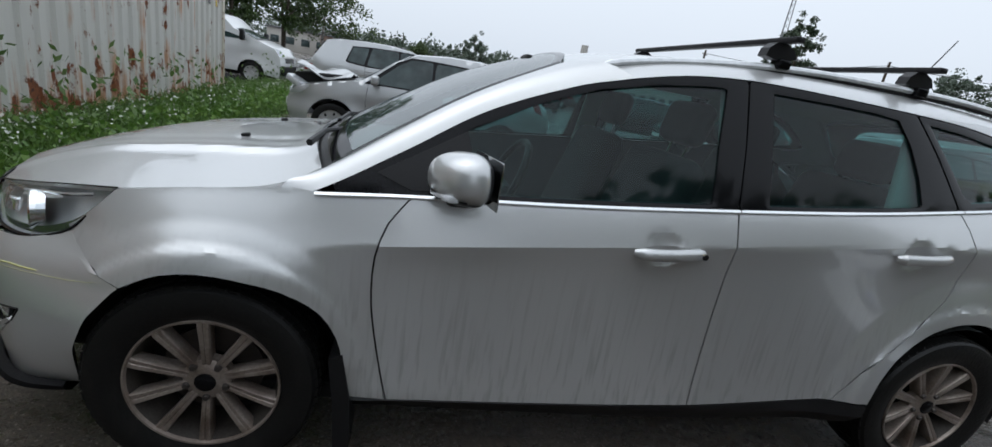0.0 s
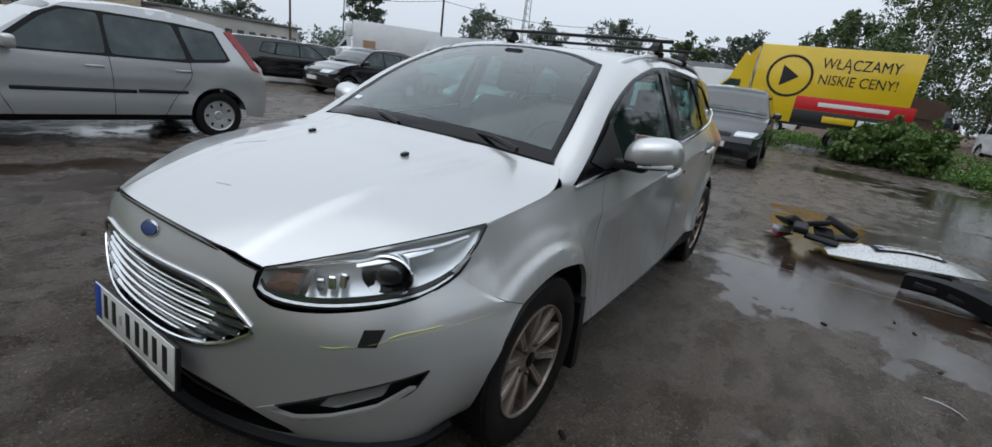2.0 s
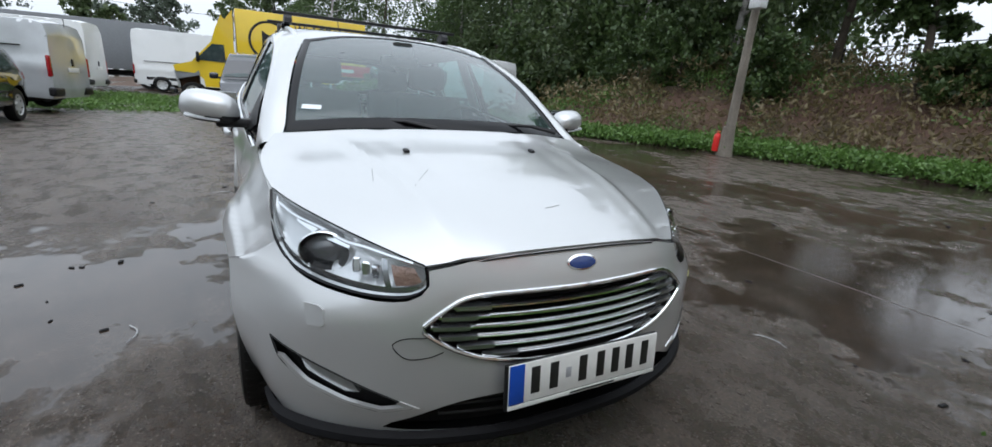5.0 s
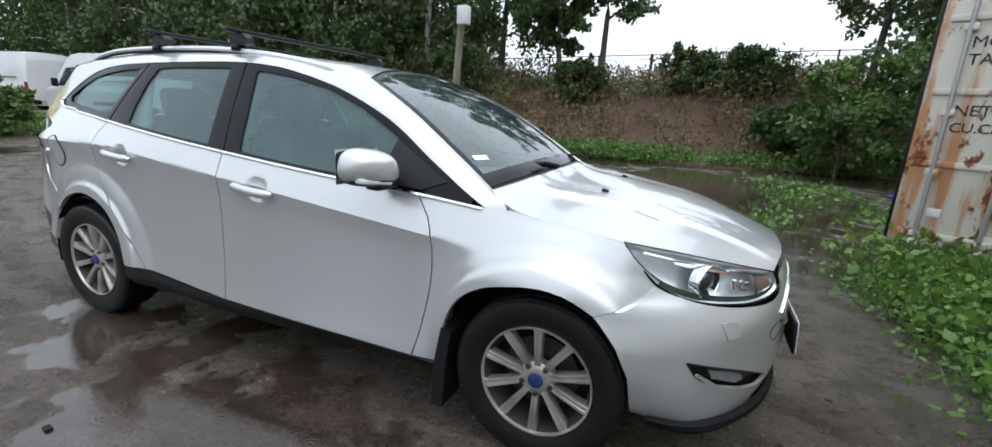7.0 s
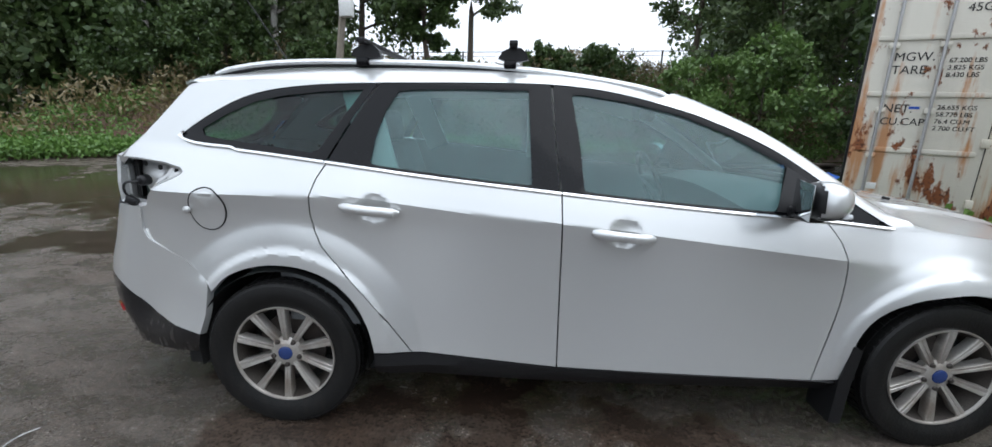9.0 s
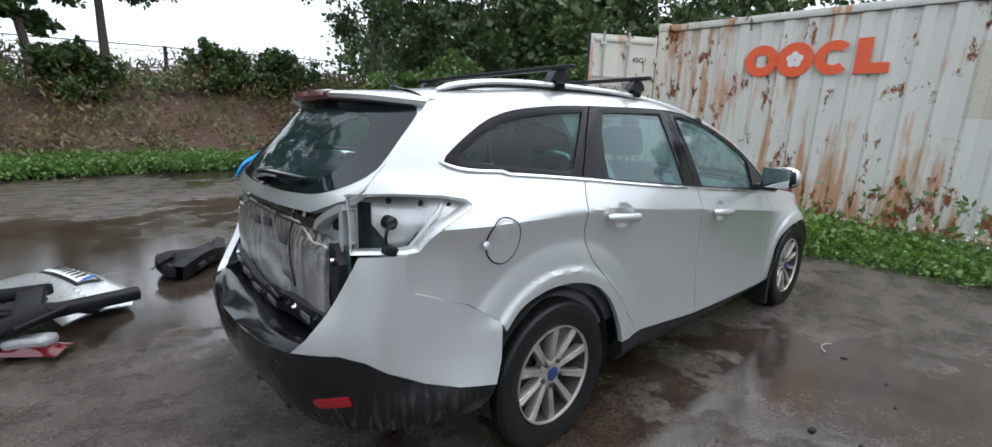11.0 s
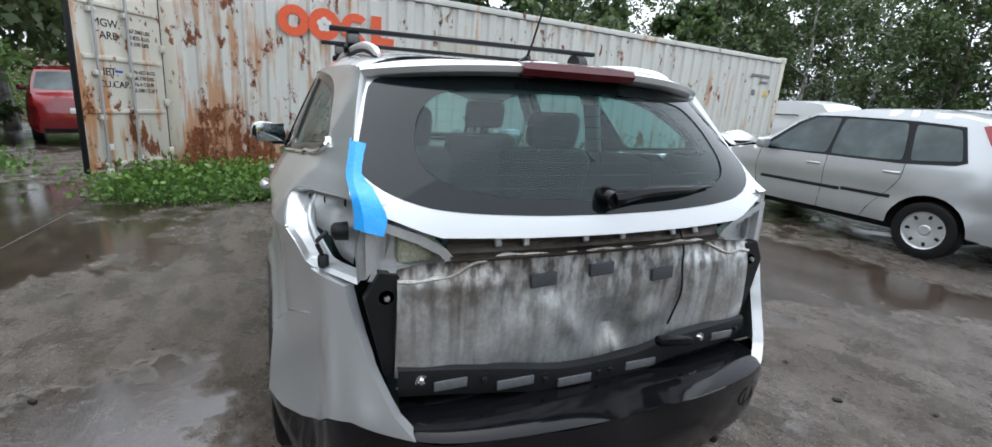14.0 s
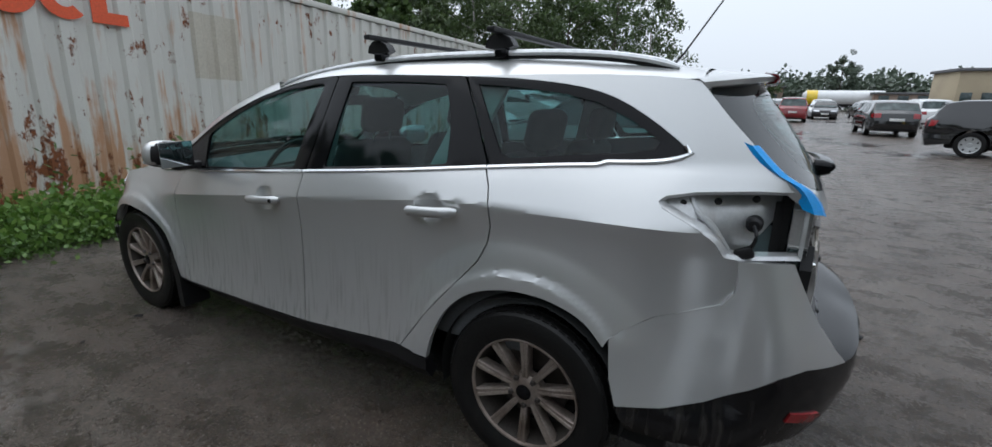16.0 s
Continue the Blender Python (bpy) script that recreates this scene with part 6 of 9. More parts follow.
# roof bars, each clamped to both rails
for x, tagline in ((-0.42, "black roof bar clamped over the front seats"), (-1.03, "black roof bar clamped over the rear seats")):
    rb = thing("roof_bar", tagline, "roof rack", "roof bars")
    part("bar", box(0.034, 1.24, 0.020, (x, -0.0, 1.566), 0.005), BLACK_PLASTIC, rb, "black square steel bar")
    for s in (1, -1):
        y = 0.54 * s
        foot = part("foot", joined(prism([(x - 0.062, 1.512), (x - 0.045, 1.540), (x - 0.012, 1.556), (x + 0.03, 1.556), (x + 0.055, 1.535), (x + 0.062, 1.508), (x + 0.02, 1.500), (x - 0.02, 1.500)], 0.045, "y")), BLACK_PLASTIC, rb, "black clamp foot")
        for v in foot.data.vertices:
            v.co.y += y - 0.01 * s
        part("clamp", box(0.052, 0.05, 0.034, (x - 0.012, y + 0.004 * s, 1.488), 0.008), GLOSS_BLACK, rb, "black clamp jaw")
# blue tape over the tailgate's left edge
tp = []
for k, (z, lift) in enumerate(((1.205, 0.003), (1.17, 0.004), (1.13, 0.004), (1.095, 0.005), (1.06, 0.007), (1.025, 0.010))):
    xe = float(np.interp(z, (1.02, 1.083, 1.138, 1.20, 1.27), (-2.10, -2.075, -1.985, -1.925, -1.86)))
    ye = side(max(xe, -2.08), max(z, 1.083)).y
    w = 1.25 + 0.16 * math.sin(k * 2.1)
    tp.append([(xe + 0.030 * w, ye - 0.004 + lift, z + 0.012), (xe + 0.004, ye + 0.006 + lift, z + 0.004 * math.sin(k * 3)), (xe - 0.010 - lift, ye - 0.004, z), (xe - 0.016 - lift, ye - 0.024 * w, z - 0.006), (xe - 0.020 - lift, ye - 0.040 * w, z - 0.010)])
tape_rows = [[np.array(p) for p in col] for col in zip(*tp)]
tape_rows = [smooth_path(r, 20) for r in tape_rows]
tape = thing("tape", "crumpled bright blue adhesive tape over the tailgate edge", "tape")
part("tape_strip", solid(facing(grid(tape_rows), (-1, 1, 0)), 0.0015), BLUE_TAPE, tape)

# ---- ground ----
GROUND = bpy.data.materials.new("wet_concrete")
GROUND.use_nodes = True
gn, gl_ = GROUND.node_tree.nodes, GROUND.node_tree.links
gp = gn["Principled BSDF"]
gtc = gn.new("ShaderNodeTexCoord")


def gnoise(scale, detail=5, rough=0.5, sx=1.0, sy=1.0, turn=0.0, distort=0.0):
    mp, ns = gn.new("ShaderNodeMapping"), gn.new("ShaderNodeTexNoise")
    mp.inputs["Scale"].default_value, mp.inputs["Rotation"].default_value = (sx, sy, 1), (0, 0, radians(turn))
    ns.inputs["Scale"].default_value, ns.inputs["Detail"].default_value, ns.inputs["Roughness"].default_value = scale, detail, rough
    ns.inputs["Distortion"].default_value = distort
    gl_.new(gtc.outputs["Object"], mp.inputs["Vector"])
    gl_.new(mp.outputs[0], ns.inputs["Vector"])
    return ns.outputs["Fac"]


def gramp(src, a, b, c=0.0, d=1.0):
    r = gn.new("ShaderNodeMapRange")
    for key, v in (("From Min", a), ("From Max", b), ("To Min", c), ("To Max", d)):
        r.inputs[key].default_value = v
    gl_.new(src, r.inputs["Value"])
    return r.outputs[0]


def gmix(fac, a, b, blend="MIX"):
    m = gn.new("ShaderNodeMixRGB")
    m.blend_type = blend
    for key, v in (("Fac", fac), ("Color1", a), ("Color2", b)):
        if isinstance(v, (int, float)):
            m.inputs[key].default_value = v
        elif isinstance(v, tuple):
            m.inputs[key].default_value = (*v, 1)
        else:
            gl_.new(v, m.inputs[key])
    return m.outputs[0]


def gmath(op, a, b):
    m = gn.new("ShaderNodeMath")
    m.operation = op
    for k, v in enumerate((a, b)):
        if isinstance(v, (int, float)):
            m.inputs[k].default_value = v
        else:
            gl_.new(v, m.inputs[k])
    return m.outputs[0]


gsep = gn.new("ShaderNodeSeparateXYZ")
gl_.new(gtc.outputs["Object"], gsep.inputs[0])
# the yard lies lower, and holds more water, on one side of the car
lower_yard = gmath("SUBTRACT", gramp(gsep.outputs["Y"], 0.6, 2.2, 0.0, 0.058), gramp(gsep.outputs["X"], -1.0, -3.2, 0.0, 0.05))
pool = gramp(gmath("ADD", gmath("MULTIPLY", gnoise(0.22, 3, 0.5, 1, 1, 20, 0.4), 0.72), gmath("ADD", gmath("MULTIPLY", gnoise(2.6, 6, 0.65), 0.28), lower_yard)), 0.51, 0.545)
grit = gnoise(60, 7, 0.8)
stone = gnoise(17, 7, 0.72)
hollow = gnoise(3.2, 6, 0.62, 1, 1.6, 30, 0.3)
mud = gramp(gnoise(0.6, 6, 0.62, 1, 1.7, 35, 0.5), 0.42, 0.66)
pale = gramp(gnoise(1.3, 7, 0.68, 1, 1.8, -20, 0.3), 0.52, 0.72)
tint = gmix(mud, (0.090, 0.072, 0.058), (0.050, 0.032, 0.021))
tint = gmix(gmath("MULTIPLY", pale, 0.45), tint, (0.165, 0.142, 0.120))
tint = gmix(1.0, tint, gramp(grit, 0.36, 0.64, 0.30, 1.75), "MULTIPLY")
tint = gmix(1.0, tint, gramp(stone, 0.3, 0.7, 0.60, 1.4), "MULTIPLY")
tint = gmix(gmath("MULTIPLY", gramp(gnoise(90, 2, 0.5), 0.64, 0.68), gmath("SUBTRACT", 1.0, pool)), tint, (0.38, 0.35, 0.31))
tint = gmix(gmath("MULTIPLY", pool, 0.65), tint, (0.018, 0.012, 0.009))
tint = gmix(1.0, tint, gramp(hollow, 0.32, 0.68, 0.65, 1.3), "MULTIPLY")
gl_.new(tint, gp.inputs["Base Color"])
damp = gramp(gmath("ADD", gmath("MULTIPLY", hollow, 0.5), gmath("MULTIPLY", gnoise(26, 7, 0.78), 0.5)), 0.40, 0.60, 0.06, 0.50)
rough = gmath("ADD", gmath("MULTIPLY", gmath("SUBTRACT", 1.0, pool), damp), 0.012)
gl_.new(rough, gp.inputs["Roughness"])
gp.inputs["Specular IOR Level"].default_value = 0.62
gb = gn.new("ShaderNodeBump")
gb.inputs["Distance"].default_value = 0.024
gl_.new(gmath("SUBTRACT", 1.0, gmath("MULTIPLY", pool, 0.965)), gb.inputs["Strength"])
rel = gmath("ADD", gmath("MULTIPLY", grit, 0.75), gmath("ADD", gmath("MULTIPLY", stone, 0.9), gmath("MULTIPLY", hollow, 0.8)))
gl_.new(rel, gb.inputs["Height"])
# rings of rain drops on the standing water
drop = gn.new("ShaderNodeTexVoronoi")
drop.voronoi_dimensions = "2D"
drop.inputs["Scale"].default_value = 4.5
gl_.new(gtc.outputs["Object"], drop.inputs["Vector"])
pick = gn.new("ShaderNodeSeparateColor")
gl_.new(drop.outputs["Color"], pick.inputs[0])
wave = gmath("SINE", gmath("MULTIPLY", drop.outputs["Distance"], 75.0), 0.0)
reach_ = gmath("MULTIPLY", gmath("ADD", gmath("MULTIPLY", pick.outputs[1], 0.22), 0.08), 1.0)
near_ = gmath("LESS_THAN", drop.outputs["Distance"], reach_)
ring_h = gmath("MULTIPLY", gmath("MULTIPLY", wave, near_), gmath("MULTIPLY", gmath("GREATER_THAN", pick.outputs[0], 0.55), pool))
gb2 = gn.new("ShaderNodeBump")
gb2.inputs["Strength"].default_value, gb2.inputs["Distance"].default_value = 0.10, 0.008
gl_.new(gmath("ADD", gnoise(20, 3, 0.55), gmath("MULTIPLY", ring_h, 0.22)), gb2.inputs["Height"])
gl_.new(gb.outputs[0], gb2.inputs["Normal"])
gl_.new(gb2.outputs[0], gp.inputs["Normal"])

VERGE = table((-60, -14), (-30, -6), (-20, 0.6), (-13.5, 5.2), (-9.0, 8.9), (-5.5, 10.7), (-2.0, 11.7), (3.0, 12.1), (7.0, 12.4), (10.5, 11.2), (14, 9.6), (20, 8.2), (40, 6), (60, 6))


def mound(x, y):
    """Height of the ground: the flat yard, and the earth bank beyond the verge."""
    d = y - VERGE(x)
    if d <= 0:
        return 0.0
    top = 2.45 + 0.25 * math.sin(x * 0.5) if x > -8.5 else max(0.28, 2.4 + (x + 8.5) * 0.36)
    top *= max(0.12, min(1.0, (40.0 - x) / 8.0))
    rise = 1 / (1 + math.exp(-(d - 3.0) * 1.35))
    base = 1 / (1 + math.exp(3.0 * 1.35))
    h = top * max(0.0, rise - base) + 0.22 * min(1, d) * noise.noise(Vector((x * 0.8, y * 0.8, 0))) * min(1, d / 2)
    h += 0.16 * min(1.0, d / 2.0) * noise.noise(Vector((x * 2.3, y * 2.3, 4)))
    return h + 0.05 * min(1.0, d / 0.4)


gx = np.concatenate([np.linspace(-900, -70, 14), np.linspace(-60, -26, 16), np.linspace(-25, 16, 105), np.linspace(18, 60, 16), np.linspace(80, 900, 14)])
gy = np.concatenate([np.linspace(-900, -80, 14), np.linspace(-70, 2, 28), np.linspace(2.8, 26, 94), np.linspace(28, 70, 14), np.linspace(90, 900, 14)])
rows = [[(x, y, mound(x, y)) for x in gx] for y in gy]
gbm = facing(grid(rows), (0, 0, 1))
EARTH = mat("reddish_earth", (0.095, 0.054, 0.037), 0.9, 0, 0.45, 3, 1.0, 9, second=(0.055, 0.050, 0.026), second_scale=0.9, amount=0.7)
gme = finish(gbm, "ground", [GROUND, EARTH], 60)
for p in gme.polygons:
    c = p.center
    p.material_index = 1 if c.y > VERGE(c.x) + 0.05 else 0
ground = tagged(new("ground", gme), "wet puddled concrete yard with an earth bank", "ground", "", "structure")


JOINT = mat("joint_grit", (0.085, 0.072, 0.06), 0.5, 0, 0.4, 20, 0.8, 60, second=(0.03, 0.024, 0.02), second_scale=6, amount=0.9)
for pts in ([(-4.6, 2.99), (-1.5, 2.96), (0.6, 2.96), (3.0, 2.93)], [(-1.80, 0.2), (-1.835, 0.9), (-1.84, 1.7), (-1.88, 2.42), (-1.90, 2.94)], [(-7.5, 6.4), (-3.0, 6.3), (1.5, 6.25)]):
    run_ = smooth_path(pts, 90)
    jog = [noise.noise(Vector((x * 6, y * 6, 5))) for x, y in run_]
    part("slab_joint", tube([(x + 0.006 * j, y + 0.006 * j, 0.0) for (x, y), j in zip(run_, jog)], [0.0035 + 0.006 * abs(j) for j in jog], 5, True, 0.4), JOINT, ground)


# ---- shipping container with one door swung open ----
def rusty(name, base, rust=0.5, low=0.0, high=2.7, cover=0.56, corner=0.0):
    """Chalky container paint with rust patches that run down in streaks, heavier near the floor."""
    m = bpy.data.materials.new(name)
    m.use_nodes = True
    n, l = m.node_tree.nodes, m.node_tree.links
    p = n["Principled BSDF"]
    p.inputs["Roughness"].default_value = 0.55
    tc = n.new("ShaderNodeTexCoord")

    def ns(scale, sx, sy, sz, detail=5, rough_=0.6):
        mp, t = n.new("ShaderNodeMapping"), n.new("ShaderNodeTexNoise")
        mp.inputs["Scale"].default_value = (sx, sy, sz)
        t.inputs["Scale"].default_value, t.inputs["Detail"].default_value, t.inputs["Roughness"].default_value = scale, detail, rough_
        l.new(tc.outputs["Object"], mp.inputs["Vector"])
        l.new(mp.outputs[0], t.inputs["Vector"])
        return t.outputs["Fac"]

    def rng(src, a, b, c=0.0, d=1.0):
        r = n.new("ShaderNodeMapRange")
        for key, v in (("From Min", a), ("From Max", b), ("To Min", c), ("To Max", d)):
            r.inputs[key].default_value = v
        l.new(src, r.inputs["Value"])
        return r.outputs[0]

    def op(kind, a, b):
        x = n.new("ShaderNodeMath")
        x.operation = kind
        for k, v in enumerate((a, b)):
            if isinstance(v, (int, float)):
                x.inputs[k].default_value = v
            else:
                l.new(v, x.inputs[k])
        return x.outputs[0]

    def mixc(fac, a, b):
        x = n.new("ShaderNodeMixRGB")
        for key, v in (("Fac", fac), ("Color1", a), ("Color2", b)):
            if isinstance(v, tuple):
                x.inputs[key].default_value = (*v, 1)
            elif isinstance(v, (int, float)):
                x.inputs[key].default_value = v
            else:
                l.new(v, x.inputs[key])
        return x.outputs[0]

    sep = n.new("ShaderNodeSeparateXYZ")
    l.new(tc.outputs["Object"], sep.inputs[0])
    lowness = rng(sep.outputs["Z"], low, low + 1.0, 0.10 if corner else 0.04, 0.0)
    endness = rng(sep.outputs["Y"], -2.6, -0.2, 0.0, corner)
    patch = op("ADD", op("ADD", op("MULTIPLY", ns(3.2, 1, 1, 0.6, 8, 0.7), 0.70), op("MULTIPLY", ns(12, 1, 1, 0.5), 0.33)), op("ADD", lowness, op("MULTIPLY", endness, 0.22)))
    run = op("ADD", op("ADD", op("MULTIPLY", ns(6.0, 1, 1, 0.09), 0.62), op("MULTIPLY", ns(1.4, 1, 1, 0.6), 0.42)), op("ADD", op("MULTIPLY", lowness, 1.25), op("MULTIPLY", endness, 0.42)))
    core = rng(patch, cover + 0.06, cover + 0.10)
    halo = rng(run, cover + 0.055, cover + 0.13)
    dirt = rng(ns(3.0, 1, 1, 0.2), 0.40, 0.75)
    col = mixc(op("MULTIPLY", dirt, 0.35), base, tuple(c * 0.72 for c in base))
    col = mixc(op("MULTIPLY", halo, 0.75 * rust + 0.2), col, (0.42, 0.18, 0.055))
    col = mixc(core, col, (0.20, 0.066, 0.022))
    col = mixc(op("MULTIPLY", core, rng(ns(30, 1, 1, 1), 0.5, 0.65)), col, (0.06, 0.022, 0.012))
    l.new(col, p.inputs["Base Color"])
    b = n.new("ShaderNodeBump")
    b.inputs["Strength"].default_value, b.inputs["Distance"].default_value = 0.35, 0.01
    l.new(op("ADD", op("MULTIPLY", core, 0.6), ns(40, 1, 1, 1)), b.inputs["Height"])
    l.new(b.outputs[0], p.inputs["Normal"])
    l.new(rng(core, 0, 1, 0.5, 0.85), p.inputs["Roughness"])
    return m


CONT = rusty("container_paint", (0.60, 0.59, 0.545), 0.8, 0, 2.7, 0.53, 0.20)
CONT_RUSTY = rusty("container_post_rust", (0.56, 0.52, 0.43), 0.9, 0, 2.7, 0.50)
CONT_DOOR = rusty("container_door_paint", (0.58, 0.55, 0.475), 0.9, 0, 2.7, 0.515)
ORANGE = mat("logo_orange", (0.72, 0.10, 0.03), 0.5, 0, 0.15, 10)
C_LEN, C_W, C_H = 12.05, 2.44, 2.76
turn_c = math.degrees(math.atan2(0.62, 11.95))
container = thing("shipping_container", "white corrugated shipping container with rust streaks", "container", at=pose(4.33, 2.32, 0.17, 1.35, 0, turn_c))


def corrugated(length, height, z0, depth=0.036, pitch=0.275, start=0.0):
    """A wall of trapezoid ribs along -y, facing -x."""
    pts = []
    k, y = 0, 0.0
    while y < length:
        for dy, d in ((0.0, 0.0), (0.07, 0.0), (0.105, depth), (0.205, depth), (0.24, 0.0)):
            if y + dy < length:
                pts.append((y + dy, d))
        y += pitch
    pts = [q for q in pts if q[0] >= start]
    pts.append((length, 0.0))
    return grid([[(d, -yy, z) for yy, d in pts] for z in np.linspace(z0, z0 + height, 6)])


side_w = corrugated(C_LEN - 0.30, C_H - 0.30, 0.17)
part("side_wall", facing(moved(side_w, pose(0.02, -0.15, 0)), (-1, 0, 0)), CONT, container, "white corrugated wall with rust streaks", 20)
far_w = corrugated(C_LEN - 0.30, C_H - 0.30, 0.17)
part("side_wall", facing(moved(far_w, pose(C_W - 0.03, -0.15, 0)), (1, 0, 0)), CONT, container, "", 20)
for x in (0.04, C_W - 0.04):
    part("top_rail", box(0.08, C_LEN - 0.2, 0.09, (x, -C_LEN / 2, C_H - 0.075), 0.008), CONT, container)
    part("bottom_rail", box(0.06, C_LEN - 0.2, 0.15, (x - (0.0), -C_LEN / 2, 0.095), 0.008), CONT, container)
    for y, m_ in ((-0.075, CONT_RUSTY), (-C_LEN + 0.075, CONT_RUSTY)):
        part("corner_post", box(0.15 if x < 1 else 0.15, 0.15, C_H - 0.2, (x + (0.035 if x < 1 else -0.035), y, C_H / 2), 0.012), m_, container, "rusty corner post")
        for z in (0.06, C_H - 0.06):
            cast = box(0.17, 0.165, 0.12, (x + (0.035 if x < 1 else -0.035), y, z), 0.012)
            part("corner_casting", cast, CONT_RUSTY, container)
roofp = grid([[(x, -y, C_H - 0.04 + 0.006 * math.sin(y * 20)) for y in np.linspace(0.05, C_LEN - 0.05, 120)] for x in (0.05, 1.2, C_W - 0.05)])
part("container_roof", facing(roofp, (0, 0, 1)), CONT, container)
part("end_wall", facing(moved(corrugated(C_W - 0.2, C_H - 0.3, 0.17), Matrix.Translation((0.1, -C_LEN + 0.04, 0)) @ Matrix.Rotation(math.pi / 2, 4, "Z")), (0, -1, 0)), CONT, container, "", 20)
part("container_floor", box(C_W - 0.1, C_LEN - 0.1, 0.12, (C_W / 2, -C_LEN / 2, 0.10), 0.01), DARK, container)
part("inside_back", box(C_W - 0.12, 0.03, C_H - 0.25, (C_W / 2, -1.2, C_H / 2), 0.01), DARK, container)
part("wall_patch", facing(moved(corrugated(4.13, 0.80, 1.43, start=3.50), pose(0.016, -0.15, 0)), (-1, 0, 0)), mat("patch_beige", (0.50, 0.465, 0.39), 0.6, 0, 0.1, 6, 0.1, second=(0.42, 0.38, 0.31), second_scale=3), container, "beige repainted patch", 20)
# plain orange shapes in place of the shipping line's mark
lx = 0.012
for y, r in ((-1.55, 0.205), (-1.95, 0.215)):
    part("logo_shape", moved(spun([(0.0 if y == -1.95 else 0.085, -0.002), (0.0 if y == -1.95 else 0.085, 0.004), (r, 0.004), (r, -0.004)], "x", 40), pose(lx, y, 2.13, 0, 180, 0)), ORANGE, container, "orange round mark")
arc_ = [math.radians(a_) for a_ in np.linspace(225, 495, 28)]
part("logo_shape", prism([(-2.38 + 0.205 * math.cos(a_), 2.13 + 0.205 * math.sin(a_)) for a_ in arc_] + [(-2.38 + 0.088 * math.cos(a_), 2.13 + 0.088 * math.sin(a_)) for a_ in reversed(arc_)], 0.008, "x"), ORANGE, container, "orange open ring mark")
part("logo_shape", prism([(-2.60, 1.93), (-2.94, 1.93), (-2.94, 2.05), (-2.75, 2.05), (-2.75, 2.34), (-2.60, 2.34)], 0.008, "x"), ORANGE, container, "orange angular mark")
for k in range(5):
    a = 2 * math.pi * k / 5 + 0.3
    part("logo_petal", moved(spun([(0.0, 0.004), (0.045, 0.004), (0.045, -0.004)], "x", 16), pose(lx - 0.005, -1.95 + 0.055 * math.cos(a), 2.13 + 0.055 * math.sin(a), 0, 180, 0)), WHITE_PLATE, container)
for k, (w_, h_, y, z) in enumerate(((0.62, 0.07, -11.3, 2.30), (0.26, 0.06, -11.45, 2.17), (0.13, 0.13, -11.15, 1.93))):
    part("marking_bar", box(0.004, w_, h_, (0.014, y, z), 0.001), mat("marking_grey", (0.16, 0.16, 0.16), 0.6) if k == 0 else bpy.data.materials["marking_grey"], container)
part("yellow_mark", box(0.004, 0.10, 0.13, (0.014, -11.55, 1.93), 0.001), mat("mark_yellow", (0.60, 0.42, 0.02), 0.5), container, "yellow warning mark")
# the open door, hung on the near post
D_W, D_H = 1.10, 2.44
door_c = new("container_door")
door_c.parent = container
tagged(door_c, "open container door with lock rods and lettering")
door_c.matrix_local = pose(0.0, 0.0, 0.12, 0, 0, 58 - turn_c)
part("door_leaf", box(0.05, D_W, D_H, (0.03, D_W / 2, D_H / 2), 0.01), CONT_DOOR, door_c, "rusty cream door leaf")
for z0, z1 in ((0.06, 0.11), (0.66, 0.71), (1.24, 1.29), (1.80, 1.85), (D_H - 0.11, D_H - 0.05)):
    part("door_rib", box(0.03, D_W - 0.12, z1 - z0, (-0.005, D_W / 2, (z0 + z1) / 2), 0.008), CONT_DOOR, door_c)
part("door_gasket", box(0.07, 0.025, D_H, (0.03, D_W + 0.008, D_H / 2), 0.008), BLACK_PLASTIC, door_c, "black rubber door gasket")
part("door_gasket", box(0.05, 0.025, D_H, (0.03, -0.012, D_H / 2), 0.008), BLACK_PLASTIC, door_c)
for y in (0.50, 0.90):
    part("lock_rod", tube([(-0.045, y, -0.06), (-0.045, y, D_H + 0.04)], 0.017, 10), mat("galvanised", (0.42, 0.42, 0.42), 0.45, 0.7, 0.15, 20) if y < 0.6 else bpy.data.materials["galvanised"], door_c, "grey lock rod")
    for z in (0.08, 0.62, 1.10, 1.75, 2.30):
        part("rod_bracket", box(0.05, 0.09, 0.055, (-0.03, y, z), 0.01), CONT_DOOR, door_c)
    part("cam_end", box(0.05, 0.07, 0.09, (-0.04, y, 0.0), 0.012), CONT_DOOR, door_c)
for z in (0.18, 0.80, 1.45, 2.10):
    part("hinge", box(0.05, 0.13, 0.09, (-0.005, -0.02, z), 0.012), CONT_RUSTY, door_c, "rusty hinge")
STENCIL = mat("stencil_black", (0.03, 0.03, 0.03), 0.7)
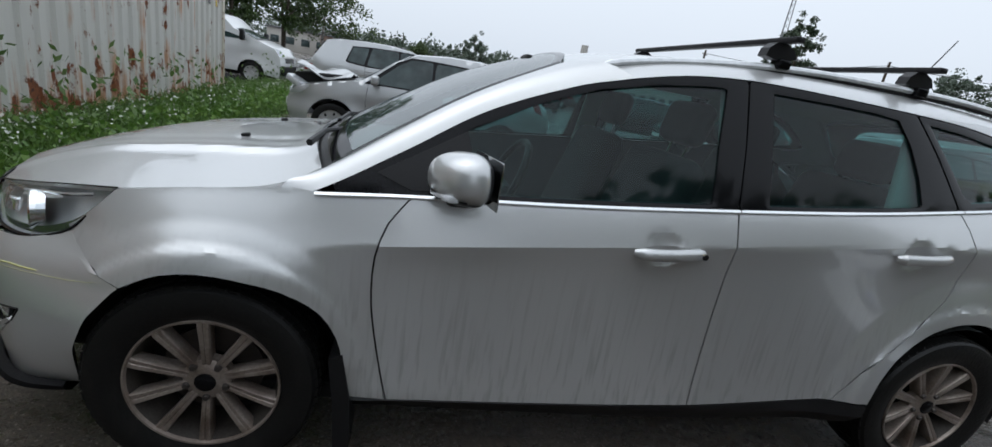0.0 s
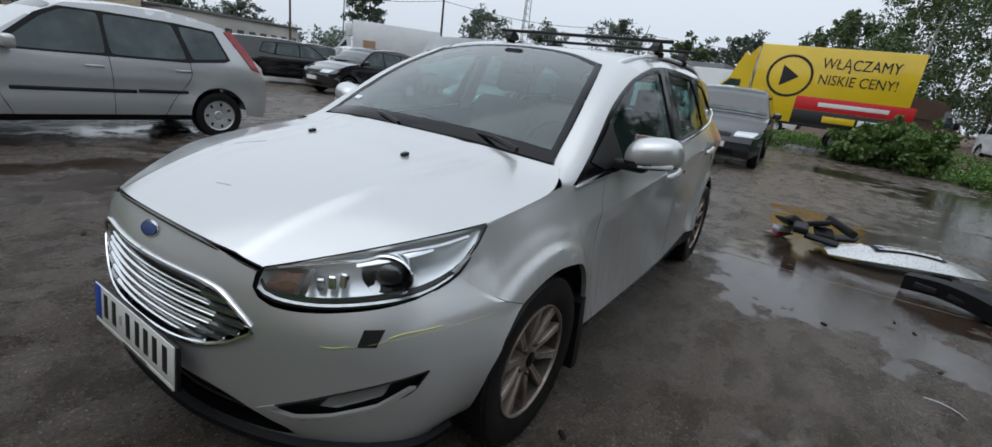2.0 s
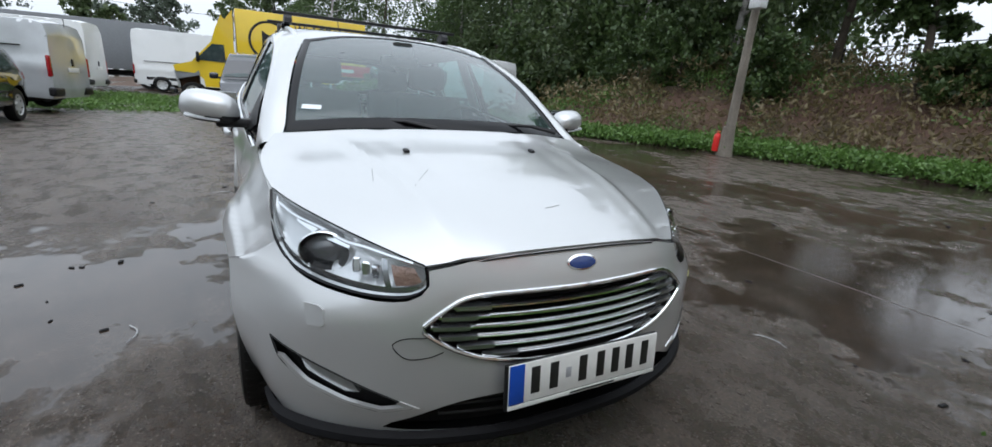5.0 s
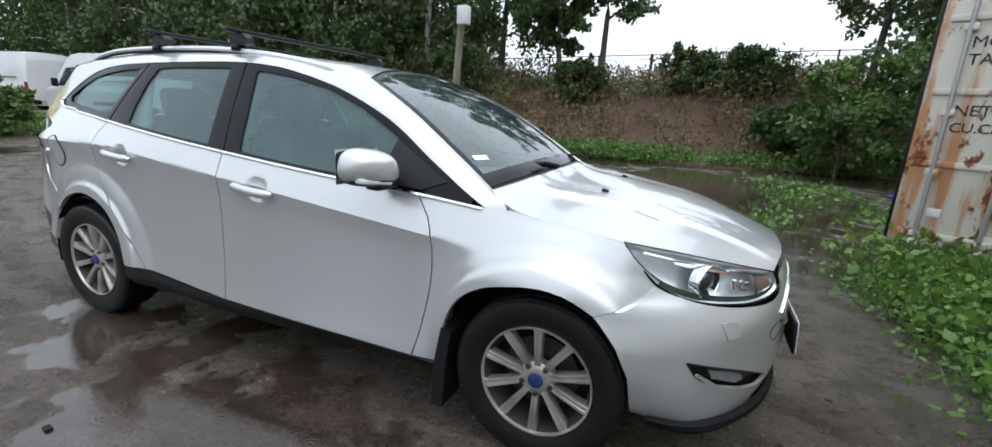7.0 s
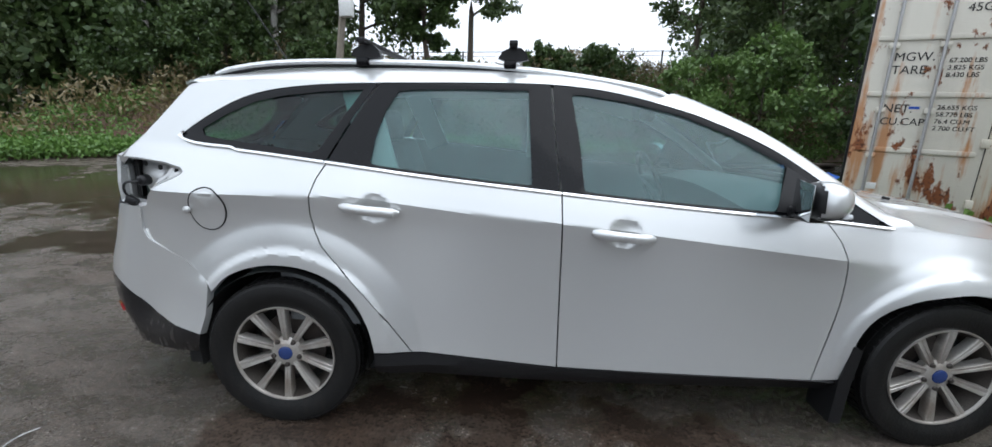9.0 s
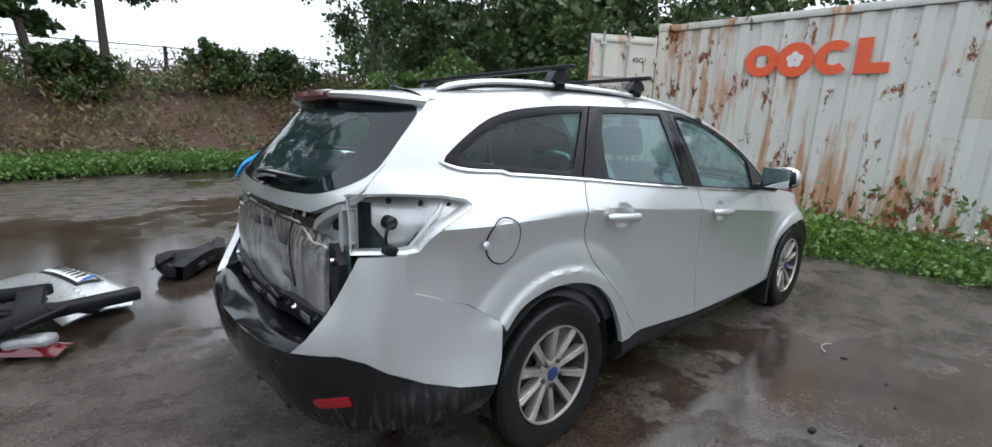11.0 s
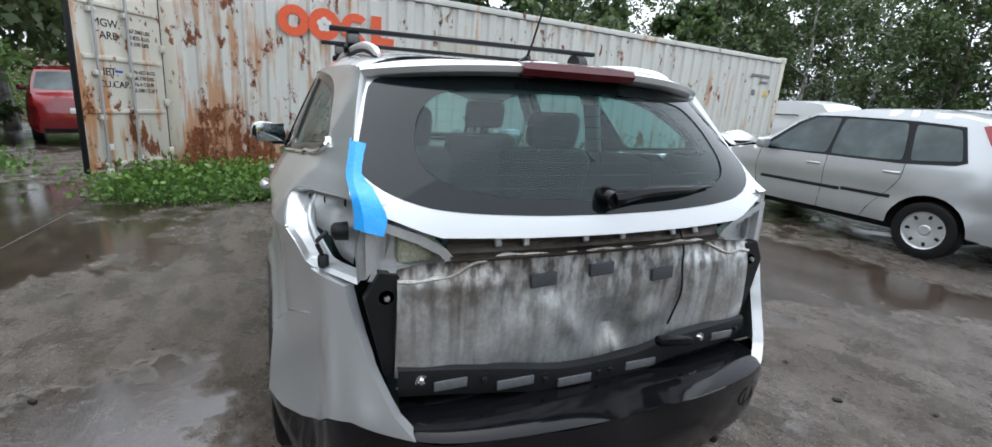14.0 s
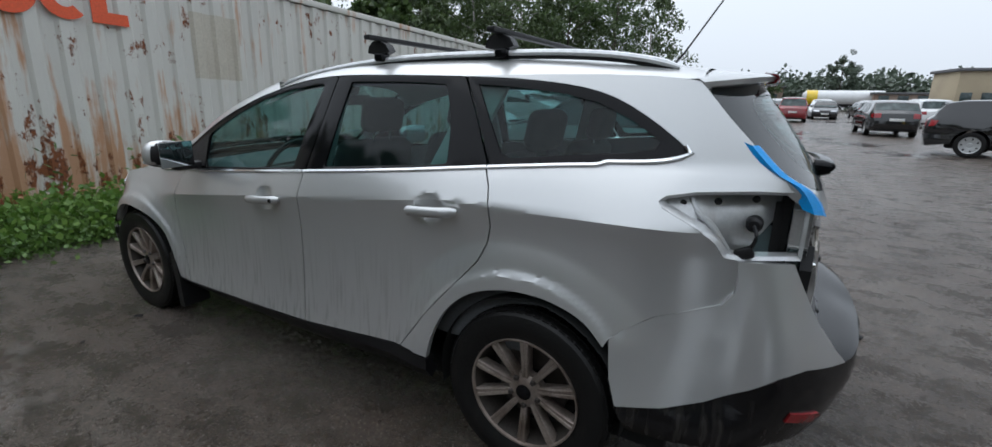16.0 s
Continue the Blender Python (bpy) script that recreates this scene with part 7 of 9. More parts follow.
for text, size, y, z in (("MGW.", 0.12, 0.88, 1.60), ("TARE", 0.12, 0.88, 1.47), ("NET.", 0.12, 0.88, 1.08), ("CU.CAP.", 0.105, 0.88, 0.95), ("67.200 LBS", 0.062, 0.44, 1.58), ("3.825 KGS", 0.062, 0.44, 1.51), ("8.430 LBS", 0.062, 0.44, 1.44), ("26.655 KGS", 0.062, 0.44, 1.12), ("58.770 LBS", 0.062, 0.44, 1.05), ("76.4 CU.M", 0.062, 0.44, 0.98), ("2.700 CU.FT", 0.062, 0.44, 0.91), ("45G1", 0.11, 0.40, 2.05)):
    ob = lettering("stencil", text, size, pose(-0.0, y, z, 90, 0, -90) @ Matrix.Translation((0, 0, 0.0035)), STENCIL, door_c)
    ob.matrix_local = Matrix.Translation((-0.0 if z > 5 else 0.0, 0, 0)) @ pose(0.0, y, z, 90, 0, -90)
part("arrow_mark", box(0.004, 0.09, 0.025, (0.002, 0.62, 1.13), 0.001), PLATE_BLUE, door_c)
for y, z, w_, h_ in ((0.83, 0.28, 0.09, 0.07), (0.45, 0.13, 0.08, 0.05)):
    part("paper_label", box(0.004, w_, h_, (0.002, y, z), 0.001), WHITE_PLATE, door_c)


# ---- vehicles in the yard ----
def paint(name, color, metal=0.0, rough_=0.25, dirt=0.35):
    return mat(name, color, rough_, metal, 0.05, 20, coat=0.8, second=tuple(c * (1 - dirt) for c in color), second_scale=1.5, amount=0.5)


P_SILVER = paint("paint_silver", (0.47, 0.48, 0.485), 0.5, 0.28, 0.15)
P_BLACK = paint("paint_black", (0.010, 0.010, 0.011), 0, 0.12)
P_WHITE = paint("paint_white", (0.66, 0.67, 0.67), 0, 0.3, 0.15)
P_GREY = paint("paint_grey", (0.018, 0.020, 0.025), 0.0, 0.2)
P_RED = paint("paint_red", (0.20, 0.008, 0.012), 0, 0.2)
P_YELLOW = paint("paint_yellow", (0.72, 0.50, 0.005), 0, 0.35, 0.15)
P_LIGHT = paint("paint_light_grey", (0.50, 0.52, 0.53), 0.3)
P_BURNT = mat("burnt_steel", (0.10, 0.055, 0.035), 0.85, 0.2, 0.4, 8, 0.6, 20)
WINDOW = mat("dark_car_window", (0.026, 0.042, 0.042), 0.03, 0, 0.5, 0.6, spec=0.5, second=(0.075, 0.10, 0.10), second_scale=2.2, amount=0.8)
STEEL_RIM = mat("wheel_cover", (0.46, 0.47, 0.47), 0.35, 0.4, 0.1, 10)
LAMP_CLEAR = mat("lamp_clear", (0.60, 0.62, 0.64), 0.08, 0.5)


def bg_wheel(name, x, y, r, s, parent, rim=STEEL_RIM, spokes=7):
    w = new(name)
    w.parent = parent
    w.location = (x, y, r)
    if s < 0:
        w.rotation_euler = (0, 0, math.pi)
    rr = r * 0.66
    part("tyre", spun([(rr, -0.08), (r * 0.86, -0.095), (r * 0.97, -0.085), (r, -0.06), (r, 0.06), (r * 0.97, 0.085), (r * 0.86, 0.095), (rr, 0.085)], "y", 36), RUBBER, w, "black tyre")
    part("rim", spun([(0, 0.055), (rr * 0.22, 0.060), (rr * 0.30, 0.048), (rr * 0.62, 0.066), (rr * 0.92, 0.070), (rr, 0.084), (rr + 0.004, 0.07)], "y", 28), rim, w, "wheel cover")
    for k in range(spokes):
        a = 2 * math.pi * k / spokes
        part("rim_slot", moved(box(rr * 0.22, 0.012, rr * 0.16, (rr * 0.74, 0.066, 0), 0.004, None, 1), Matrix.Rotation(-a, 4, "Y")), DARK, w)
    return w


def vehicle(name, label, category, at, spec, body, group="", rim=STEEL_RIM, far=False):
    """A parked vehicle. spec: profile over the top from front to rear, half width, belt height, side windows, screens, axles."""
    car_ = thing(name, label, category, group, at=at)
    prof, W, belt, tumble = spec["prof"], spec["W"], spec["belt"], spec["tumble"]
    xs = [p[0] for p in prof]
    x0, x1 = max(xs), min(xs)
    mid, hl = (x0 + x1) / 2, (x0 - x1) / 2
    axles, r = spec["axles"], spec["r"]
    bow, crown = spec.get("bow", 0.12), spec.get("crown", 0.03)

    def half(x, z, off=0.0):
        e = max(0.0, abs((x - mid) / hl) - 0.70) / 0.30
        w = W * (1 - spec.get("taper", 0.20) * e**2.3)
        if z > belt:
            w -= 0.035 + tumble * (z - belt) + 0.1 * tumble * (z - belt) ** 2
        elif z < 0.42:
            w -= 0.16 * (0.42 - z)
        elif z > belt - 0.22:
            w -= 0.035 * ((z - belt + 0.22) / 0.22) ** 1.5
        else:
            w -= 0.014 * math.sin(math.pi * (z - 0.42) / max(0.1, belt - 0.64))
        for ax in axles:
            d = math.hypot(x - ax, z - r)
            if d < r + 0.20:
                w += 0.022 * (1 - max(0.0, d - r - 0.05) / 0.15)
        return w + off

    def jut(x):
        return bow * min(1.0, max(0.0, (abs(x - mid) - hl + 0.42) / 0.30)) * (1 if x > mid else -1)

    front_ = [p for p in prof[: len(prof) // 2] if p[1] < belt]
    rear_ = [p for p in prof[len(prof) // 2 :] if p[1] < spec.get("tail_top", 1.06)]

    def on_end(u, z, fwd, off=0.008):
        """A point of the nose (fwd 1) or tail (fwd -1) at a share u of the half width."""
        side_ = sorted((p[1], p[0]) for p in (front_ if fwd > 0 else rear_))
        x = float(np.interp(z, [q[0] for q in side_], [q[1] for q in side_]))
        return (x + jut(x) * (1 - u * u) + fwd * off, half(x, z) * u, z + crown * (1 if z > 0.55 else 0.3) * (1 - abs(u) ** 2.5))

    low = []
    for ax in sorted(axles):
        low += [(ax + (r + 0.055) * math.cos(t), r + 0.01 + (r + 0.055) * math.sin(t)) for t in np.linspace(math.pi, 0, 14)]
    low = [(x, max(z, 0.20)) for x, z in low]
    sidep = fill(list(prof) + low, lambda x, z: Vector((x, half(x, z), z)), 0.07 if not far else 0.3, (0, 1, 0))
    rows = []
    for x, z in smooth_dense(prof, 90 if not far else 40):
        w = half(x, z)
        rows.append([(x + jut(x) * (1 - u * u), w * u, z + crown * (1 if z > 0.55 else 0.3) * (1 - abs(u) ** 2.5)) for u in (-1, -0.97, -0.9, -0.75, -0.4, 0, 0.4, 0.75, 0.9, 0.97, 1)])
    shell = grid(rows)
    bmesh.ops.recalc_face_normals(shell, faces=shell.faces)
    facing(shell, (0, 0, 1))
    skin_ = joined(sidep, mirrored(sidep), shell)
    bmesh.ops.remove_doubles(skin_, verts=skin_.verts, dist=0.004)
    part("body", skin_, body, car_, "", 28)
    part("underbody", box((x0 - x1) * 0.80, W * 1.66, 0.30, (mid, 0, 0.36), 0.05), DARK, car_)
    for s in (1, -1):
        flip_ = Matrix.Diagonal((1, s, 1, 1))
        if "dlo" in spec and not far:
            band_ = moved(fill(spec["dlo"], lambda x, z: Vector((x, half(x, z, 0.004), z)), 0.1, (0, 1, 0)), flip_)
            part("window_surround", facing(band_, (0, s, 0)), GLOSS_BLACK, car_, "black window surround")
        for poly in spec["windows"]:
            bm = moved(fill(rounded(poly), lambda x, z: Vector((x, half(x, z, 0.009), z)), 0.1 if not far else 0.3, (0, 1, 0), 0.008), flip_)
            part("side_window", facing(bm, (0, s, 0)), spec.get("glass", WINDOW), car_, "dark side window")
        for nm, fwd, u0, u1, z0, z1, rise, mtl in spec["lamps"]:
            sheet_ = grid([[on_end(u, z0 + (z1 - z0) * t + rise * (u - u0) / (u1 - u0), fwd) for u in np.linspace(u0, u1, 9)] for t in np.linspace(0, 1, 6)])
            part(nm, facing(moved(sheet_, flip_), (fwd, 0, 0)), mtl, car_)
        for nm, poly, mtl in spec.get("wraps", ()):
            part(nm, facing(moved(fill(poly, lambda x, z: Vector((x, half(x, z, 0.010), z)), 0.05, (0, 1, 0), 0.01), flip_), (0, s, 0)), mtl, car_)
    for nm, fwd, u1, z0, z1, mtl in spec["bands"]:
        part(nm, facing(grid([[on_end(u, z0 + (z1 - z0) * t, fwd, 0.006) for u in np.linspace(-u1, u1, 15)] for t in np.linspace(0, 1, 4)]), (fwd, 0, 0)), mtl, car_)
    for nm, (xa, za), (xb, zb) in spec["screens"]:
        rows = []
        fwd = 1 if xa > mid else -1
        L = math.hypot(xb - xa, zb - za)
        nx, nz = abs(zb - za) / L * fwd, abs(xb - xa) / L
        for t in np.linspace(0.04, 0.96, 6):
            x, z = xa + (xb - xa) * t, za + (zb - za) * t
            w = half(x, z) - 0.05
            rows.append([(x + jut(x) * (1 - u * u) + nx * 0.02, w * u, z + nz * 0.006 + crown * (1 - abs(u) ** 2.5) + 0.012) for u in np.linspace(-1, 1, 9)])
        part(nm, facing(grid(rows), (fwd, 0, 0.5)), WINDOW, car_, "dark glazed screen")
    for seam_ in () if far else spec.get("seams", ()):
        for s in (1, -1):
            part("door_seam", tube([(x, s * half(x, z, -0.001), z) for x, z in smooth_path(seam_, 14)], 0.004, 4), DARK, car_)
    for kind, x, y, z, sx, sy, sz, mtl in spec["bits"]:
        for s in (1, -1):
            yy = y if y is not None else half(x, z, -0.004)
            part(kind, box(sx, sy, sz, (x, s * yy, z), 0.35 * min(sx, sy, sz), None, 3), body if mtl is None else mtl, car_)
    for kind, x, z, sx, sy, sz, mtl in spec.get("middle", ()):
        part(kind, box(sx, sy, sz, (x + jut(x), 0, z), 0.25 * min(sx, sy, sz)), mtl, car_)
    for ax in axles:
        for s in (1, -1):
            bg_wheel("wheel", ax, s * (W - 0.105), r, s, car_, rim, 7 if not far else 5)
    return car_


def rounded(poly):
    """The outline with its corners cut soft."""
    for cut in (0.06, 0.22):
        poly = [q for i in range(len(poly)) for q in ((poly[i][0] + (poly[(i + 1) % len(poly)][0] - poly[i][0]) * cut, poly[i][1] + (poly[(i + 1) % len(poly)][1] - poly[i][1]) * cut), (poly[i][0] + (poly[(i + 1) % len(poly)][0] - poly[i][0]) * (1 - cut), poly[i][1] + (poly[(i + 1) % len(poly)][1] - poly[i][1]) * (1 - cut)))]
    return poly


def smooth_dense(prof, n):
    p = np.array(prof, float)
    d = np.r_[0, np.cumsum(np.linalg.norm(np.diff(p, axis=0), axis=1))]
    s = np.unique(np.r_[np.linspace(0, d[-1], n), d])
    return np.stack([np.interp(s, d, p[:, 0]), np.interp(s, d, p[:, 1])], 1)


def hatch_spec(L=3.92, W=0.84, H=1.46, wb=2.49, hood=0.93, belt=0.95, r=0.29, tail="hatch", tall=0.0):
    f, b = wb / 2 + (L - wb) * 0.47, -wb / 2 - (L - wb) * 0.53
    c = f - 1.02
    roof_e = b + (0.55 if tail == "hatch" else 0.35 if tail == "estate" else 1.15)
    prof = [(f - 0.10, 0.22), (f - 0.01, 0.36), (f, 0.52), (f - 0.06, 0.68), (f - 0.22, 0.77), (f - 0.6, hood - 0.06), (c, hood + 0.02), (c - 0.42, H - 0.20), (c - 0.72, H - 0.05), (c - 1.2, H), (c - 1.7, H + 0.005), (roof_e + 0.3, H - 0.03), (roof_e, H - 0.09)]
    if tail == "sedan":
        prof += [(b + 0.50, 1.02), (b + 0.12, 1.03), (b + 0.02, 0.92), (b, 0.55), (b + 0.05, 0.24)]
        screen = ("rear_window", (roof_e - 0.02, H - 0.10), (b + 0.52, 1.03))
    elif tail == "estate":
        prof += [(b + 0.14, 1.02), (b + 0.03, 0.92), (b, 0.50), (b + 0.08, 0.24)]
        screen = ("rear_window", (roof_e - 0.03, H - 0.13), (b + 0.16, 1.04))
    else:
        prof += [(b + 0.22, 1.03), (b + 0.08, 0.92), (b + 0.01, 0.62), (b, 0.50), (b + 0.08, 0.24)]
        screen = ("rear_window", (roof_e - 0.05, H - 0.13), (b + 0.25, 1.04))
    wz = belt + 0.01
    A, B, C, D = c - 0.20, c - 0.98, c - 1.02, c - 1.78
    tp = H - 0.115
    E, F = max(D - 0.36, roof_e + 0.13), max(D - 0.48, roof_e + 0.02)
    wins = [
        [(A + 0.06, wz), (A - 0.30, tp - 0.10), (A - 0.48, tp), (B, tp + 0.005), (B, wz)],
        [(C, wz), (C, tp + 0.005), (D + 0.10, tp - 0.01), (D, wz + 0.01)],
        [(D - 0.06, wz + 0.02), (D + 0.03, tp - 0.02), (E, tp - 0.05), (F, wz + 0.06)],
    ]
    dlo = [(A + 0.16, wz - 0.02), (A - 0.27, tp - 0.065), (A - 0.46, tp + 0.025), (C, tp + 0.03), (D + 0.06, tp + 0.012), (E - 0.02, tp - 0.025), (F - 0.04, wz + 0.05), (F + 0.04, wz + 0.015), (D, wz - 0.02)]
    bits = [("door_mirror", c - 0.20, W + 0.09, belt + 0.06, 0.11, 0.17, 0.13, None), ("mirror_arm", c - 0.20, W + 0.01, belt + 0.02, 0.05, 0.10, 0.04, BLACK_PLASTIC), ("door_handle", c - 0.86, None, belt - 0.12, 0.17, 0.035, 0.028, None), ("door_handle", c - 1.72, None, belt - 0.11, 0.17, 0.035, 0.028, None), ("side_moulding", c - 0.70, None, 0.56, 1.05, 0.03, 0.040, BLACK_PLASTIC), ("side_moulding", c - 1.50, None, 0.57, 0.52, 0.03, 0.040, BLACK_PLASTIC)]
    lamps = [("headlamp", 1, 0.52, 0.99, 0.62, 0.73, 0.03, LAMP_CLEAR), ("tail_lamp", -1, 0.70, 0.99, 0.76, 0.94, 0.0, RED_LENS)]
    wraps = [("headlamp_side", [(f - 0.03, 0.63), (f - 0.12, 0.73), (f - 0.34, 0.79), (f - 0.22, 0.66)], LAMP_CLEAR), ("tail_lamp_side", [(b + 0.06, 0.76), (b + 0.20, 0.78), (b + 0.26, 0.92), (b + 0.10, 0.94)], RED_LENS)]
    bands = [("grille", 1, 0.44, 0.60, 0.69, BLACK_PLASTIC), ("lower_intake", 1, 0.60, 0.27, 0.37, BLACK_PLASTIC), ("rear_bumper_trim", -1, 0.92, 0.25, 0.33, BLACK_PLASTIC)]
    middle = [("number_plate", f - 0.004, 0.47, 0.02, 0.50, 0.11, WHITE_PLATE), ("number_plate", b + 0.004, 0.70 if tail != "sedan" else 0.62, 0.02, 0.50, 0.11, WHITE_PLATE)]
    return dict(prof=prof, W=W, belt=belt, tumble=0.36, windows=wins, dlo=dlo, lamps=lamps, wraps=wraps, bands=bands, screens=[("windscreen", (c - 0.02, hood + 0.03), (c - 0.66, H - 0.08)), screen], axles=(wb / 2, -wb / 2), r=r, bits=bits, middle=middle, seams=([(A + 0.10, wz), (A + 0.12, 0.60), (A + 0.02, 0.30)], [(B - 0.02, wz), (B - 0.03, 0.60), (B - 0.02, 0.30)], [(D - 0.03, wz), (D - 0.02, 0.75), (D + 0.20, 0.45), (D + 0.28, 0.30)]))


def van_spec(L=5.4, W=1.0, H=2.5, wb=3.45, r=0.33, cab=True):
    f, b = wb / 2 + (L - wb) * 0.47, -wb / 2 - (L - wb) * 0.53
    prof = [(f - 0.06, 0.25), (f, 0.50), (f - 0.04, 0.85), (f - 0.20, 1.08), (f - 0.62, 1.22), (f - 1.30, H - 0.36), (f - 1.62, H - 0.08), (f - 2.1, H), (b + 0.25, H), (b + 0.06, H - 0.05), (b, H - 0.3), (b - 0.0, 0.50), (b + 0.05, 0.30)]
    wins = [[(f - 0.88, 1.20), (f - 1.36, H - 0.50 if H < 2.2 else 1.86), (f - 1.92, H - 0.42 if H < 2.2 else 1.90), (f - 1.95, 1.18)]]
    bits = [("tail_lamp", b + 0.02, W - 0.07, 1.02, 0.07, 0.11, 0.46, RED_LENS), ("door_mirror", f - 1.0, W + 0.13, 1.32, 0.12, 0.20, 0.30, BLACK_PLASTIC), ("side_moulding", b + 1.6, W - 0.01, 0.62, 2.2, 0.03, 0.14, BLACK_PLASTIC), ("sill_strip", (f + b) / 2, W - 0.07, 0.34, wb - 0.9, 0.03, 0.10, BLACK_PLASTIC), ("rear_door_seam", b - 0.002, 0.005, 1.35, 0.012, 0.008, 1.5, DARK), ("bumper_end", b + 0.03, W - 0.25, 0.46, 0.14, 0.46, 0.20, BLACK_PLASTIC), ("slide_rail", b + 1.3, W - 0.02, 1.42, 1.7, 0.03, 0.03, DARK)]
    middle = [("number_plate", b - 0.012, 0.95, 0.012, 0.50, 0.11, WHITE_PLATE), ("front_bumper", f - 0.02, 0.48, 0.14, 1.7, 0.28, BLACK_PLASTIC), ("door_lock_bar", b - 0.01, 1.12, 0.02, 0.10, 0.16, BLACK_PLASTIC)]
    lamps = [("headlamp", 1, 0.60, 0.97, 0.82, 1.02, 0.05, LAMP_CLEAR)]
    bands = [("grille", 1, 0.55, 0.66, 0.80, BLACK_PLASTIC)]
    return dict(prof=prof, W=W, belt=1.2, tumble=0.10, windows=wins, lamps=lamps, bands=bands, bow=0.05, tail_top=2.0, screens=[("windscreen", (f - 0.62, 1.24), (f - 1.28, H - 0.38))], axles=(wb / 2, -wb / 2), r=r, bits=bits, middle=middle, taper=0.06, crown=0.05)


# the silver hatchback with its crushed nose
sp = hatch_spec(3.86, 0.835, 1.46, 2.49, 0.93, 0.93, 0.29)
b_ = -1.245 - (3.86 - 2.49) * 0.53
sp["lamps"] = [q for q in sp["lamps"] if q[0] == "headlamp"]
sp["wraps"] = [q for q in sp["wraps"] if q[0] == "headlamp_side"] + [("tall_tail_lamp", [(b_ + 0.13, 0.86), (b_ + 0.25, 0.89), (b_ + 0.56, 1.33), (b_ + 0.47, 1.355), (b_ + 0.24, 1.06)], RED_LENS)]
sp["glass"] = WINDOW
fiesta = vehicle("hatchback", "silver hatchback with crushed front on wet concrete", "car", pose(0.665, -5.86, 0, 0, 0, -1.5), sp, P_SILVER)
f_ = 1.245 + (3.86 - 2.49) * 0.47
crush = []
for i in range(14):
    t = i / 13
    crush.append([(f_ - 0.85 + 0.80 * t, y, 0.99 + 0.05 * math.sin(t * 7 + y * 3) + 0.06 * t - 0.10 * abs(y) + 0.03 * noise.noise(Vector((t * 4, y * 4, 2)))) for y in np.linspace(-0.62, 0.66, 15)])
part("crumpled_bonnet", solid(facing(grid(crush), (0, 0, 1)), 0.012), P_SILVER, fiesta, "crumpled lifted bonnet")
part("engine_bay", moved(box(0.7, 1.1, 0.16, (0, 0, 0), 0.03), pose(f_ - 0.40, 0, 0.87, 0, 4, 0)), DARK, fiesta, "open dark engine bay")
part("broken_lamp", moved(box(0.28, 0.20, 0.10, (0, 0, 0), 0.03), pose(f_ - 0.12, 0.62, 0.80, 0, -24, -25)), LAMP_CLEAR, fiesta, "broken hanging headlamp")
vehicle("crossover", "silver crossover parked behind the hatchback", "car", pose(1.35, -11.55, 0, 0, 0, 180), hatch_spec(4.35, 0.90, 1.63, 2.62, 1.02, 1.05, 0.33), P_SILVER)
vehicle("sedan", "white saloon with red tail lamps on wet yard", "car", pose(2.2, -14.8, 0, 0, 0, 2), hatch_spec(4.6, 0.90, 1.45, 2.7, 0.93, 0.95, 0.32, "sedan"), P_WHITE)
vehicle("delivery_van", "small white panel van beyond the container", "van", pose(6.8, -14.2, 0, 0, 0, 178), van_spec(4.4, 0.9, 1.82, 2.68, 0.31), P_WHITE)
vehicle("estate", "black estate car parked on the yard", "car", pose(-7.95, -14.95, 0, 0, 0, 160), hatch_spec(4.6, 0.885, 1.46, 2.76, 0.93, 0.95, 0.325, "estate"), P_BLACK, "parked dark cars")
vehicle("hatchback", "black three-door hatchback facing the yard", "car", pose(-8.65, -11.55, 0, 0, 0, -4), hatch_spec(3.87, 0.845, 1.52, 2.5, 0.98, 0.99, 0.30), P_BLACK, "parked dark cars")
vehicle("coupe", "black sporty hatchback with open bonnet gap", "car", pose(-8.4, -5.55, 0, 0, 0, -1), hatch_spec(4.03, 0.845, 1.43, 2.47, 0.92, 0.93, 0.31), P_BLACK, "parked dark cars")
vehicle("crossover", "dark grey crossover on wet concrete by the truck", "car", pose(-10.25, -0.38, 0, 0, 0, 2), hatch_spec(4.3, 0.91, 1.66, 2.67, 1.04, 1.06, 0.335), P_GREY)
vehicle("panel_van", "silver high-roof panel van beyond a trailer", "van", pose(-17.0, -14.2, 0.1, 0, 0, -98), van_spec(6.0, 1.02, 2.55, 3.8, 0.34), P_LIGHT, "vans")
vehicle("panel_van", "white low-roof panel van on the grass", "van", pose(-12.5, -6.9, 0.05, 0, 0, -99), van_spec(4.9, 0.95, 1.96, 3.1, 0.33), P_LIGHT, "vans")
vehicle("panel_van", "white panel van parked in the row behind", "van", pose(-20.5, -8.4, 0.1, 0, 0, -96), van_spec(5.6, 1.0, 2.5, 3.6, 0.34), P_WHITE, "vans")
vehicle("panel_van", "white high-roof van with its rear to the yard", "van", pose(-19.4, 9.35, 0.16, 0, 0, 184), van_spec(5.5, 1.025, 2.4, 3.5, 0.34), P_WHITE, "vans")
vehicle("panel_van", "white high-roof van parked along the trees", "van", pose(-26.3, 8.9, 0.2, 0, 0, 186), van_spec(5.5, 1.025, 2.4, 3.5, 0.34), P_WHITE, "vans")
vehicle("wrecked_van", "burnt-out rusty van wreck under the trees", "van", pose(-25.0, 4.6, 0.2, 0, 0, 150), van_spec(5.0, 0.98, 2.2, 3.2, 0.33), P_BURNT)
vehicle("panel_van", "white box-like van with a plain blue mark", "van", pose(-27.3, -2.4, 0.1, 0, 0, 88), van_spec(5.9, 1.02, 2.9, 3.8, 0.34), P_WHITE, "vans")
